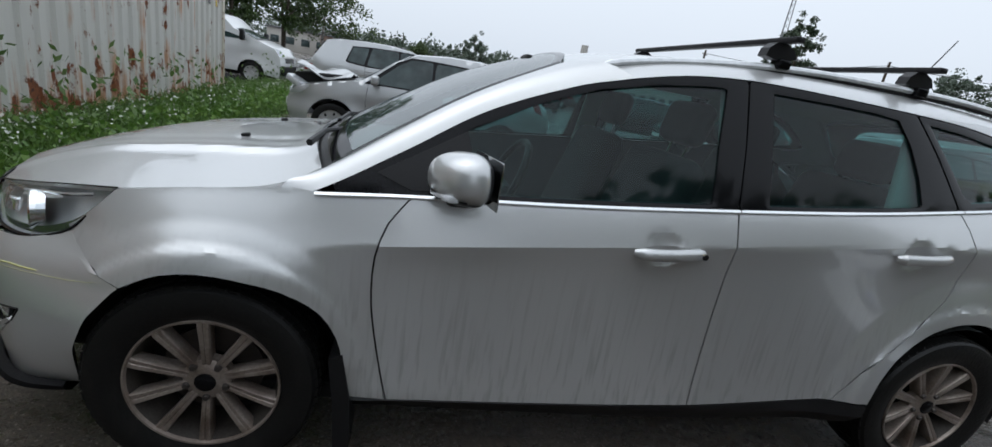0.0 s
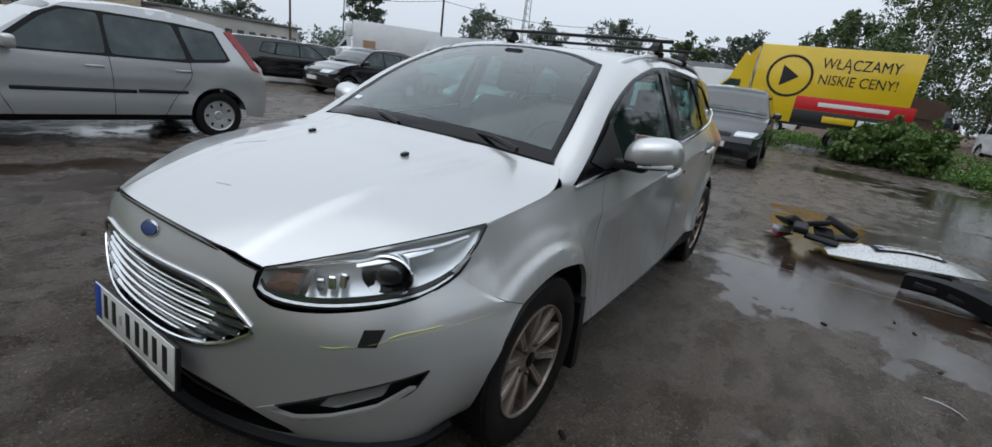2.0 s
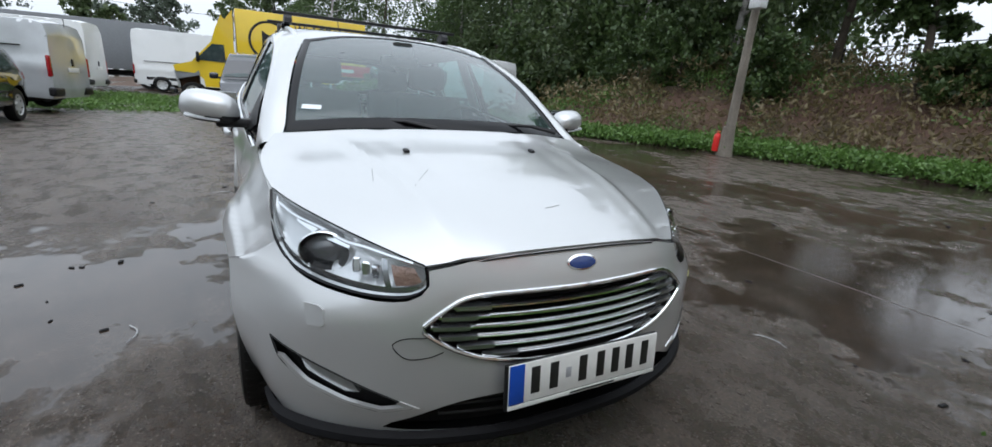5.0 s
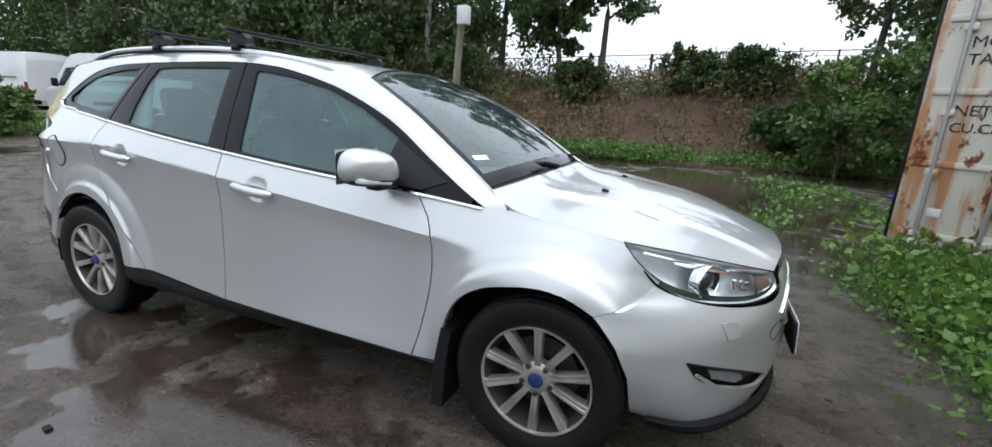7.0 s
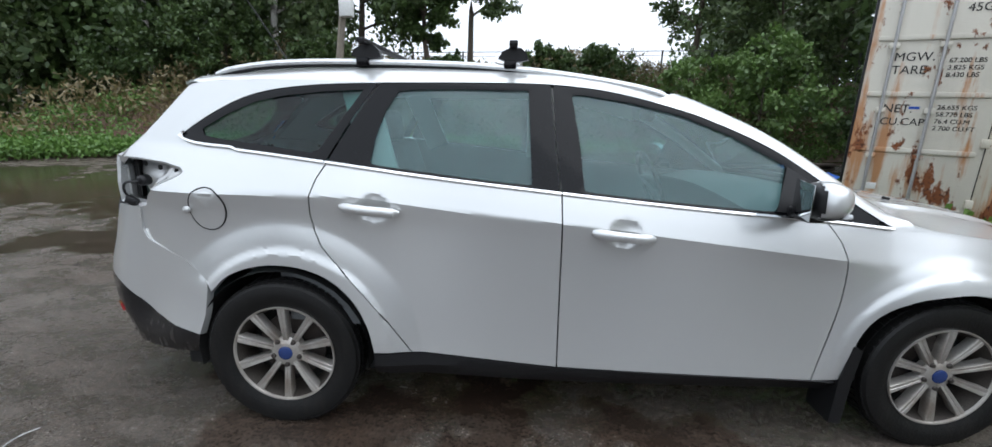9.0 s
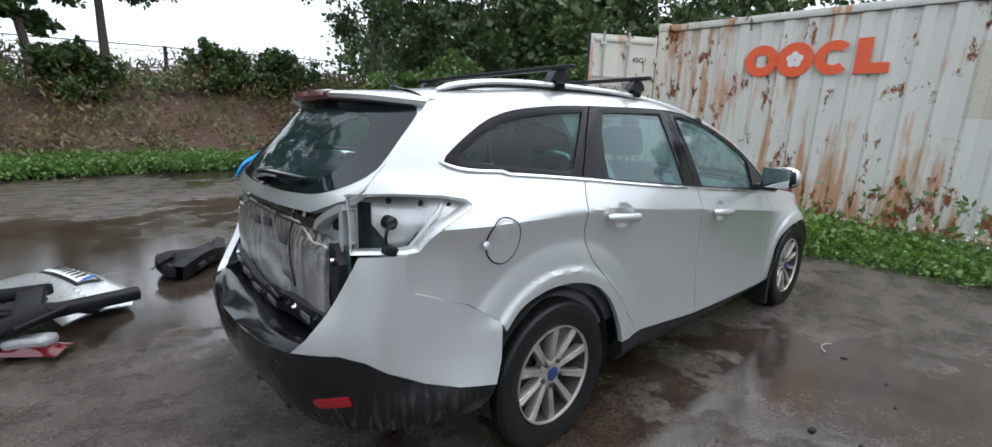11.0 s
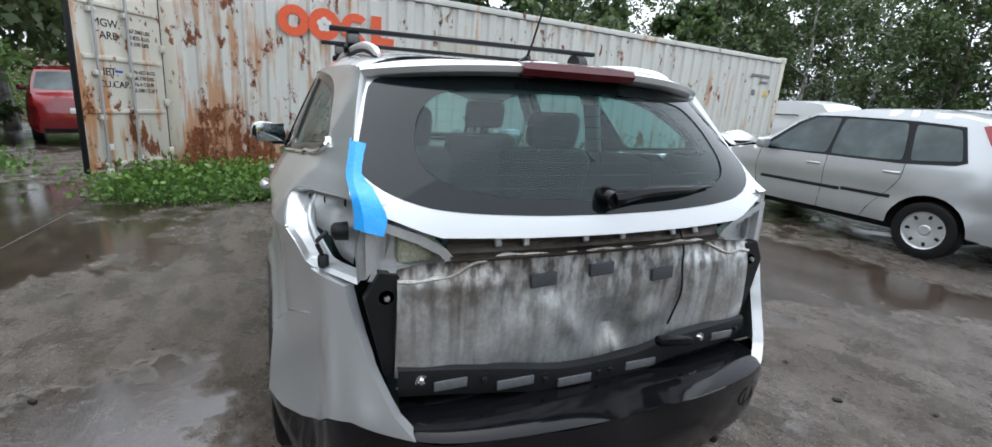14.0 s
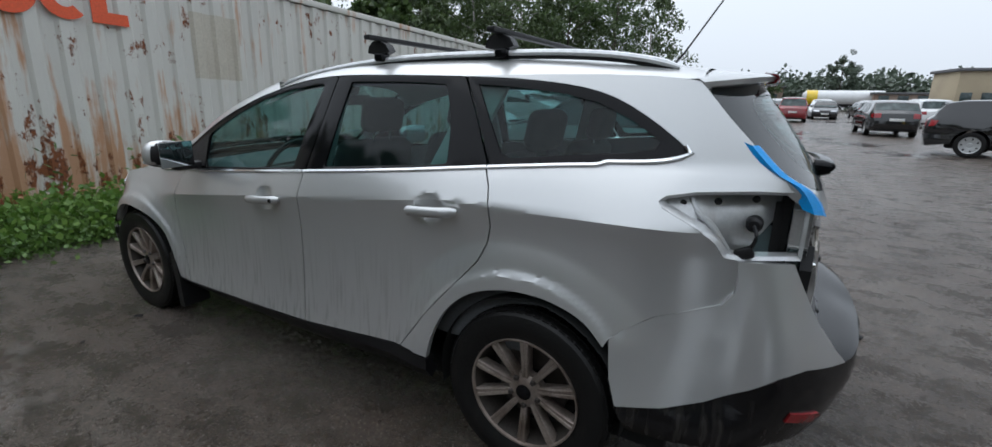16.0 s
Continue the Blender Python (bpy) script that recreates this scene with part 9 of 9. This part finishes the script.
def weeds(name, label, spots_, leafm, size, height, per, seed, long=1.6):
    rng = np.random.default_rng(seed)
    cs = []
    for x, y, h in spots_:
        z = mound(x, y)
        q = np.stack([rng.normal(0, 0.16 + 0.10 * h, per), rng.normal(0, 0.16 + 0.10 * h, per), rng.uniform(0.0, 1.0, per) ** 0.8 * h * height], 1)
        cs.append(np.array((x, y, z)) + q)
    me = leaf_mesh(np.concatenate(cs), size, rng, -0.5, long)
    me.materials.append(leafm)
    return tagged(new(name, me), label, "weeds", "", "stuff")


rng = np.random.default_rng(3)
strip_spots = []
for _ in range(1300):
    y = rng.uniform(-13.5, 2.2)
    front = 3.48 + 0.10 * math.sin(y * 2.1) + 0.06 * math.sin(y * 5.3) + 0.012 * max(0, -y)
    x = rng.uniform(front, 4.25 + max(0, -y) * 0.05)
    strip_spots.append((x, y, rng.uniform(0.3, 1.0) * (1.25 if x > 3.8 else 0.8)))
for _ in range(260):
    strip_spots.append((rng.uniform(3.55, 4.1), rng.uniform(0.2, 2.6), rng.uniform(0.4, 1.1)))
for _ in range(160):
    strip_spots.append((rng.uniform(3.3, 4.6), rng.uniform(-18, -9), rng.uniform(0.5, 1.2)))
weeds("weeds", "low green weeds along the container foot", strip_spots, WEED, 0.025, 0.19, 130, 5)
leafy_spots = [(rng.uniform(3.45, 4.15), rng.uniform(-0.6, 2.7), rng.uniform(0.6, 1.5)) for _ in range(170)]
leafy_spots += [(rng.uniform(3.5, 4.2), rng.uniform(-11, -0.6), rng.uniform(0.4, 1.0)) for _ in range(260)]
weeds("broad_weeds", "lush broad-leaved weeds by the container", leafy_spots, LEAF_LUSH, 0.048, 0.30, 46, 25, 1.3)
blades = [(x + rng.normal(0, 0.08), y + rng.normal(0, 0.08), h) for x, y, h in strip_spots[::2]]
weeds("grass_blades", "thin grass blades among the weeds", blades, LEAF_LIGHT, 0.010, 0.26, 60, 15, 10.0)
stalks = [(rng.uniform(3.9, 4.25), rng.uniform(-11, 0.5), rng.uniform(1.2, 2.6)) for _ in range(12)]
weeds("tall_weeds", "tall flowering weeds against the container", stalks, LEAF_LIGHT, 0.045, 0.42, 50, 6, 2.2)
fl = [(rng.uniform(3.6, 4.2), rng.uniform(-11, -1), 1.0) for _ in range(70)]
me = leaf_mesh([(x + rng.normal(0, 0.03), y + rng.normal(0, 0.03), rng.uniform(0.15, 0.42)) for x, y, h in fl for _ in range(8)], 0.022, rng)
me.materials.append(FLOWER)
tagged(new("flower_heads", me), "tiny white flower heads", "flowers", "", "stuff")
bank_spots, bank_dry = [], []
for _ in range(1500):
    x = rng.uniform(-14, 9)
    d = abs(rng.normal(0, 0.55)) + 0.05
    if x > 0.5 and rng.random() < 0.78:
        continue
    bank_spots.append((x, VERGE(x) + d, rng.uniform(0.4, 1.1)))
for _ in range(1100):
    x = rng.uniform(-13, 10)
    d = rng.uniform(1.0, 8.0)
    if -5.5 < x < 4.5 and d < 3.6 and rng.random() < 0.55:
        continue
    (bank_dry if rng.random() < (0.92 if -5.5 < x < 4.5 and d < 3.6 else 0.55) else bank_spots).append((x, VERGE(x) + d, rng.uniform(0.6, 1.6)))
for _ in range(500):
    x = rng.uniform(-24, -11)
    y = rng.uniform(VERGE(x), VERGE(x) + 5)
    bank_spots.append((x, y, rng.uniform(0.25, 0.6)))
for _ in range(34):
    bank_spots.append((rng.uniform(2.6, 6.5), rng.uniform(4.3, 9.0), rng.uniform(0.2, 0.55)))
for _ in range(700):
    x = rng.uniform(9, 24)
    bank_spots.append((x, VERGE(x) + rng.uniform(-0.3, 6.0), rng.uniform(0.8, 2.2)))
weeds("bank_weeds", "green weeds along the foot of the bank", bank_spots, WEED, 0.055, 0.36, 60, 8)
weeds("dry_weeds", "brown dry weeds on the earth bank", bank_dry, DRY, 0.055, 0.75, 60, 9, 3.0)
grass_spots = [(rng.uniform(-24, -13.2), rng.uniform(-16, 0.5), rng.uniform(0.2, 0.5)) for _ in range(700)]
weeds("rough_grass", "rough grass under the parked vans", grass_spots, WEED, 0.05, 0.16, 60, 10)

# ---- bank top fence, lamp pole, small things ----
fence = thing("fence", "thin wire fence with dark posts along the bank", "fence")
FENCE_STEEL = mat("fence_steel", (0.05, 0.05, 0.05), 0.7, 0.3)
fx = np.arange(-16, 19, 1.95)
for k, x in enumerate(fx):
    y = 17.0 + 0.12 * (x - 2.5) * 0.3
    part("post", tube([(x, y, mound(x, y) - 0.1), (x + 0.03, y, 3.55 + 0.03 * x)], 0.035 if k % 4 else 0.06, 6), FENCE_STEEL, fence)
for dz in (0.0, -0.16, -0.55):
    part("rail", tube([(x, 17.0 + 0.036 * (x - 2.5), 3.52 + dz + 0.03 * x) for x in fx], 0.016 if dz == 0 else 0.008, 5), FENCE_STEEL, fence)
pole = thing("lamp_pole", "leaning concrete pole with a white box", "pole")
CONCRETE = mat("old_concrete", (0.26, 0.23, 0.19), 0.85, 0, 0.2, 6, 0.5, 20, second=(0.12, 0.10, 0.08), second_scale=2, amount=0.6)
px, py = -5.15, 10.35
part("shaft", tube([(px, py, mound(px, py) - 0.2), (px + 0.30, py - 0.35, 2.2), (-4.52, 9.60, 3.75)], [0.13, 0.10, 0.085], 8), CONCRETE, pole, "weathered concrete shaft")
part("foot", tube([(px - 0.03, py, 0.0), (px + 0.02, py - 0.05, 0.75)], [0.20, 0.15], 8), CONCRETE, pole)
part("box", box(0.30, 0.24, 0.46, (-4.42, 9.50, 3.62), 0.02), mat("box_white", (0.62, 0.63, 0.62), 0.5), pole, "white electrical box")
ext = thing("fire_extinguisher", "red fire extinguisher in the grass by the pole", "extinguisher", at=pose(-5.35, 10.20, 0.10))
part("cylinder", spun([(0, 0), (0.085, 0.0), (0.09, 0.02), (0.09, 0.36), (0.07, 0.43), (0.03, 0.47), (0.0, 0.48)], "z", 20), mat("bright_red", (0.62, 0.02, 0.015), 0.35), ext, "red steel cylinder")
part("valve", box(0.05, 0.12, 0.05, (0, 0.02, 0.50), 0.015), mat("valve_orange", (0.60, 0.20, 0.08), 0.5), ext)
tarp = thing("tarpaulin", "crumpled blue tarpaulin heap on the ground", "tarpaulin", at=pose(6.0, 8.2, 0.0))
rows = [[(x, y, 0.27 * math.exp(-((x / 0.6) ** 2 + (y / 0.5) ** 2)) * (1 + 0.5 * noise.noise(Vector((x * 4, y * 4, 1)))) + 0.05 * abs(noise.noise(Vector((x * 9, y * 9, 3)))) + 0.02) for x in np.linspace(-0.9, 0.9, 26)] for y in np.linspace(-0.7, 0.7, 22)]
part("sheet", facing(grid(rows), (0, 0, 1)), mat("tarp_blue", (0.02, 0.09, 0.38), 0.45, 0, 0.2, 6, 0.4, 12), tarp)
pile = thing("plank_pile", "dark pile of old planks", "planks", at=pose(6.6, 9.2, 0.0, 0, 0, 20))
for k in range(7):
    part("plank", moved(box(2.0 + 0.3 * math.sin(k), 0.18, 0.05, (0, 0, 0), 0.01), pose(0.1 * math.sin(k * 3), 0.22 * (k % 3) - 0.2, 0.05 + 0.07 * (k // 3), 0, 0, 6 * math.sin(k * 5))), BARK, pile)
bag = thing("rubbish_bag", "white scrap of rubbish in the weeds", "rubbish", at=pose(3.75, 1.95, 0.10))
part("scrap", box(0.22, 0.10, 0.10, (0, 0, 0), 0.03), WHITE_PLATE, bag)

# ---- parts lying on the yard behind the car ----
BLK = mat("torn_black_plastic", (0.008, 0.008, 0.009), 0.5, 0, 0.2, 10, 0.2, 40, spec=0.18)
skin_t = thing("tailgate_skin", "torn-off silver tailgate skin lying on the ground", "car part", at=pose(-2.88, 2.42, 0.02, 0, 0, 112))


def skin_z(u, v):
    return 0.15 * (1 - (2 * u - 1) ** 2 * 0.75) * math.sin(math.pi * (0.12 + 0.80 * v)) + 0.02


rows = []
for i in range(25):
    u = i / 24
    wdt = 0.36 - 0.08 * (2 * u - 1) ** 4
    rows.append([((u - 0.5) * 1.30, (v - 0.5) * wdt * 1.35 + 0.10 * (2 * u - 1) ** 2, skin_z(u, v)) for v in np.linspace(0, 1, 15)])
part("skin", solid(facing(grid(rows), (0, 0, 1)), 0.012), SILVER_DIRTY, skin_t, "curved silver panel")
rows = [[(x, y, skin_z(x / 1.30 + 0.5, 0.5 + y / 0.45) + 0.006) for x in np.linspace(-0.29, 0.29, 12)] for y in np.linspace(-0.10, 0.06, 5)]
part("plate_recess", facing(grid(rows), (0, 0, 1)), BLK, skin_t, "dark plate recess")
rows = [[(x, y, skin_z(x / 1.30 + 0.5, 0.5 + y / 0.45) + 0.012) for x in np.linspace(-0.255, 0.255, 12)] for y in np.linspace(-0.075, 0.035, 5)]
pl = part("number_plate", solid(facing(grid(rows), (0, 0, 1)), 0.004), WHITE_PLATE, skin_t, "white number plate")
for k in range(7):
    x = -0.165 + 0.062 * k
    part("plate_bar", moved(box(0.034, 0.075, 0.003, (0, 0, 0), 0.001), pose(x, -0.02, skin_z(x / 1.30 + 0.5, 0.47) + 0.0145, -9, 0, 0)), INK, pl)
part("plate_band", moved(box(0.045, 0.108, 0.003, (0, 0, 0), 0.001), pose(-0.232, -0.02, skin_z(0.32, 0.47) + 0.0135, -9, 0, 0)), PLATE_BLUE, pl)
for k in range(3):
    part("model_bar", moved(box(0.05, 0.018, 0.004, (0, 0, 0), 0.001), pose(-0.46 + 0.06 * k, 0.08, skin_z(0.15 + 0.046 * k, 0.63) + 0.004, 8, -14, 0)), CHROME, skin_t)
frag = thing("bumper_fragment", "broken black bumper bracket with torn edges", "car part", at=pose(-2.95, 1.72, 0.02, 0, 0, 10))
for k in range(9):
    random.seed(40 + k)
    part("shard", moved(box(random.uniform(0.16, 0.5), random.uniform(0.08, 0.2), random.uniform(0.02, 0.10), (0, 0, 0), 0.02), pose(random.uniform(-0.25, 0.25), random.uniform(-0.3, 0.25), 0.09 + 0.03 * k * 0.5, random.uniform(-30, 30), random.uniform(-20, 20), random.uniform(0, 180))), BLK, frag)
lampf = thing("tail_lamp_unit", "broken tail lamp lying face down", "car part", at=pose(-3.02, 1.42, 0.01, 0, 0, 150))
rows = [[((u - 0.5) * 0.34, (v - 0.5) * 0.17 * (1 - 0.5 * u), 0.015 + 0.05 * math.sin(math.pi * v) * math.sin(math.pi * (0.1 + 0.8 * u))) for v in np.linspace(0, 1, 9)] for u in np.linspace(0, 1, 13)]
part("lens", solid(facing(grid(rows), (0, 0, -1)), 0.01), DARK_RED, lampf, "dark red lens rim")
part("housing", moved(box(0.24, 0.10, 0.07, (0, 0, 0.075), 0.03), pose(0, 0, 0, 6, 5, 0)), mat("lamp_back", (0.42, 0.43, 0.44), 0.35, 0.4, 0.2, 20, 0.6, 40), lampf, "grey lamp back")
apron = thing("underbody_shield", "black plastic bumper apron lying on the wet ground", "car part", at=pose(-2.0, 2.82, 0.0, 0, 0, 62))
rows = []
for i in range(31):
    u = i / 30
    x = (u - 0.5) * 1.0
    back = 0.30 * math.sin(math.pi * u) ** 0.6
    lift = 0.06 + 0.16 * max(0, u - 0.78) ** 1.2 * 4 * 0.5 + 0.05 * math.sin(u * 5)
    rows.append([(x, -0.05 - 0.10 * math.sin(math.pi * u), lift - 0.05), (x, -0.06 - 0.10 * math.sin(math.pi * u), lift + 0.07), (x, 0.02 - 0.08 * math.sin(math.pi * u), lift + 0.085), (x, back * 0.35, lift + 0.05 + 0.015 * math.sin(u * 40)), (x, back * 0.7, lift + 0.06), (x, back, lift + 0.035), (x, back + 0.01, lift - 0.02)])
part("shell", solid(facing(grid(rows), (0, 0, 1)), 0.010), BLK, apron, "curved black plastic shell")
for x in (-0.33, -0.12, 0.14):
    part("slot", box(0.14, 0.03, 0.045, (x, -0.135, 0.10), 0.01), DARK, apron)
part("tab", moved(prism([(-0.10, 0.0), (0.10, 0.0), (0.05, 0.16), (-0.06, 0.12)], 0.01), pose(-0.33, 0.20, 0.10, 55, 0, 0)), BLK, apron)
part("pad", box(0.26, 0.14, 0.04, (0.30, 0.08, 0.02), 0.015), BLK, apron)
# scattered bits of grit and debris
rng = np.random.default_rng(12)
bits = []
for _ in range(190):
    a, r = rng.uniform(0, 2 * math.pi), rng.uniform(1.2, 7.5)
    x, y = -0.5 + r * math.cos(a) * 1.2, r * math.sin(a)
    if abs(y) < 0.95 and abs(x) < 2.4 or x > 3.2 or y > 10:
        continue
    s = rng.uniform(0.004, 0.022) * (1.6 if rng.random() < 0.15 else 1)
    bits.append(moved(box(s * rng.uniform(1, 2.4), s, s * 0.5, (0, 0, 0), s * 0.15, None, 1), pose(x, y, s * 0.22, 0, 0, rng.uniform(0, 180))))
ob = part("debris", joined(*bits), BLK)
tagged(ob, "small dark bits of debris on the ground", "debris", "", "stuff")
for x, y, a in ((1.75, 1.55, 20), (-0.25, 2.25, 70), (0.6, -1.35, 15), (-2.3, -1.15, 100)):
    cb = thing("wire_scrap", "bent scrap of grey wire on the ground", "wire", "wire scraps", at=pose(x, y, 0.004, 0, 0, a))
    part("strand", tube(smooth_path([(0, 0, 0.003), (0.06, 0.02, 0.004), (0.12, 0.01, 0.004), (0.17, -0.03, 0.003)], 14), 0.0028, 5), BARE, cb)

# ---- buildings, masts and wires in the distance ----
PLASTER = mat("grey_plaster", (0.46, 0.44, 0.40), 0.85, 0, 0.12, 2, 0.2, 6, second=(0.30, 0.28, 0.25), second_scale=0.3, amount=0.6)
OCHRE = mat("ochre_plaster", (0.42, 0.35, 0.24), 0.85, 0, 0.12, 2, 0.2, 6, second=(0.28, 0.23, 0.17), second_scale=0.3, amount=0.6)
BRICK = mat("brick_brown", (0.25, 0.17, 0.13), 0.9, 0, 0.2, 4, 0.3, 12, second=(0.33, 0.29, 0.24), second_scale=0.4, amount=0.6)
ROOFING = mat("roof_felt", (0.12, 0.12, 0.125), 0.8, 0, 0.15, 2)


def building(label, x, y, length, depth, height, turn, wall, floors=1, cols=12, storey=3.0):
    b = thing("building", label, "building", at=pose(x, y, 0, 0, 0, turn))
    part("wall", box(length, depth, height, (0, 0, height / 2), 0.02), wall, b, "plastered wall")
    part("roof", box(length + 0.6, depth + 0.6, 0.3, (0, 0, height + 0.15), 0.05), ROOFING, b, "flat dark roof edge")
    for f in range(floors):
        for k in range(cols):
            cx = -length / 2 + length * (k + 0.5) / cols
            w = part("window", box(length / cols * 0.55, 0.12, 1.3, (cx, depth / 2 + 0.02, 1.9 + storey * f), 0.02), WINDOW, b)
            part("sill", box(length / cols * 0.62, 0.16, 0.08, (cx, depth / 2 + 0.05, 1.2 + storey * f), 0.01), wall, w)
    return b


building("long low pale workshop with many windows", -33.5, -70.5, 21, 8, 3.9, 13, PLASTER, 1, 11)
tall = building("taller pale block with a chimney", -19.2, -67, 5.0, 6, 4.6, 8, OCHRE, 1, 3)
part("chimney", tube([(-3.2, 0.5, 0), (-3.2, 0.5, 7.9)], [0.62, 0.5], 10), PLASTER, tall, "tall plastered chimney")
building("ochre shed with a row of windows", -70, -62, 30, 9, 4.6, 35, OCHRE, 1, 12)
building("brown workshop with small windows", 7.4, -90, 19, 8, 3.5, 1, BRICK, 1, 6)
building("long low pale shed with windows", 18, -104, 22, 9, 3.8, 2, PLASTER, 1, 8)
building("low brick shed beyond the cars", -18.5, -92, 9, 6, 2.7, 0, BRICK, 1, 4)
tank = thing("tank_wagon", "long white cylindrical tank on the siding", "tank", at=pose(-10.5, -92, 0.9, 0, 0, 2))
part("barrel", moved(spun([(0, 5.6), (0.7, 5.5), (1.15, 5.1), (1.2, 4.8), (1.2, -4.8), (1.15, -5.1), (0.7, -5.5), (0, -5.6)], "x", 24), pose(0, 0, 1.2)), P_WHITE, tank, "white tank barrel")
part("end_band", moved(spun([(1.21, 5.0), (1.22, 4.9), (1.22, 3.6), (1.21, 3.5)], "x", 24), pose(0, 0, 1.2)), P_YELLOW, tank, "yellow band")
part("saddle", box(9, 1.6, 0.6, (0, 0, 0.1), 0.05), DARK, tank)
MAST = mat("mast_steel", (0.20, 0.20, 0.21), 0.6, 0.5)


def mast(x, y, h, w):
    m = thing("lattice_mast", "grey steel lattice radio mast", "mast", "lattice masts", at=pose(x, y, 0))
    legs = [(math.cos(a), math.sin(a)) for a in (0.3, 2.39, 4.49)]
    for cx, cy in legs:
        part("leg", tube([(cx * w, cy * w, 0), (cx * w * 0.35, cy * w * 0.35, h)], 0.10, 5), MAST, m)
    n = int(h / 1.5)
    for k in range(n):
        f0, f1 = 1 - 0.65 * k / n, 1 - 0.65 * (k + 1) / n
        for j in range(3):
            a, b = legs[j], legs[(j + 1) % 3]
            part("brace", tube([(a[0] * w * f0, a[1] * w * f0, h * k / n), (b[0] * w * f1, b[1] * w * f1, h * (k + 1) / n)], 0.05, 4), MAST, m)


mast(-106, -66, 34, 1.3)
mast(-88, -112, 34, 1.3)
for k, (x, y, h) in enumerate(((-29, -47, 7.8), (-52, -20, 8.0), (-38, -34, 8.0), (-20, -112, 7.0), (4.0, -104, 7.0))):
    u = thing("utility_pole", "wooden utility pole with crossarm", "pole", "utility poles", at=pose(x, y, 0, 0, 0, 40))
    part("shaft", tube([(0, 0, -0.2), (0, 0, h)], [0.14, 0.10], 8), BARK, u)
    part("crossarm", box(1.5, 0.10, 0.10, (0, 0, h - 0.4), 0.02), BARK, u)
for (a, ha), (b, hb) in ((((-29, -47), 7.5), ((-38, -34), 7.7)), (((-38, -34), 7.7), ((-52, -20), 7.7)), (((-52, -20), 7.7), ((-66, 2), 8.0))):
    wire_ = [(a[0] + (b[0] - a[0]) * t, a[1] + (b[1] - a[1]) * t, ha + (hb - ha) * t - 0.7 * math.sin(math.pi * t)) for t in np.linspace(0, 1, 14)]
    ob = part("power_line", tube(wire_, 0.022, 4), DARK)
    tagged(ob, "thin overhead power line", "cable", "power lines")
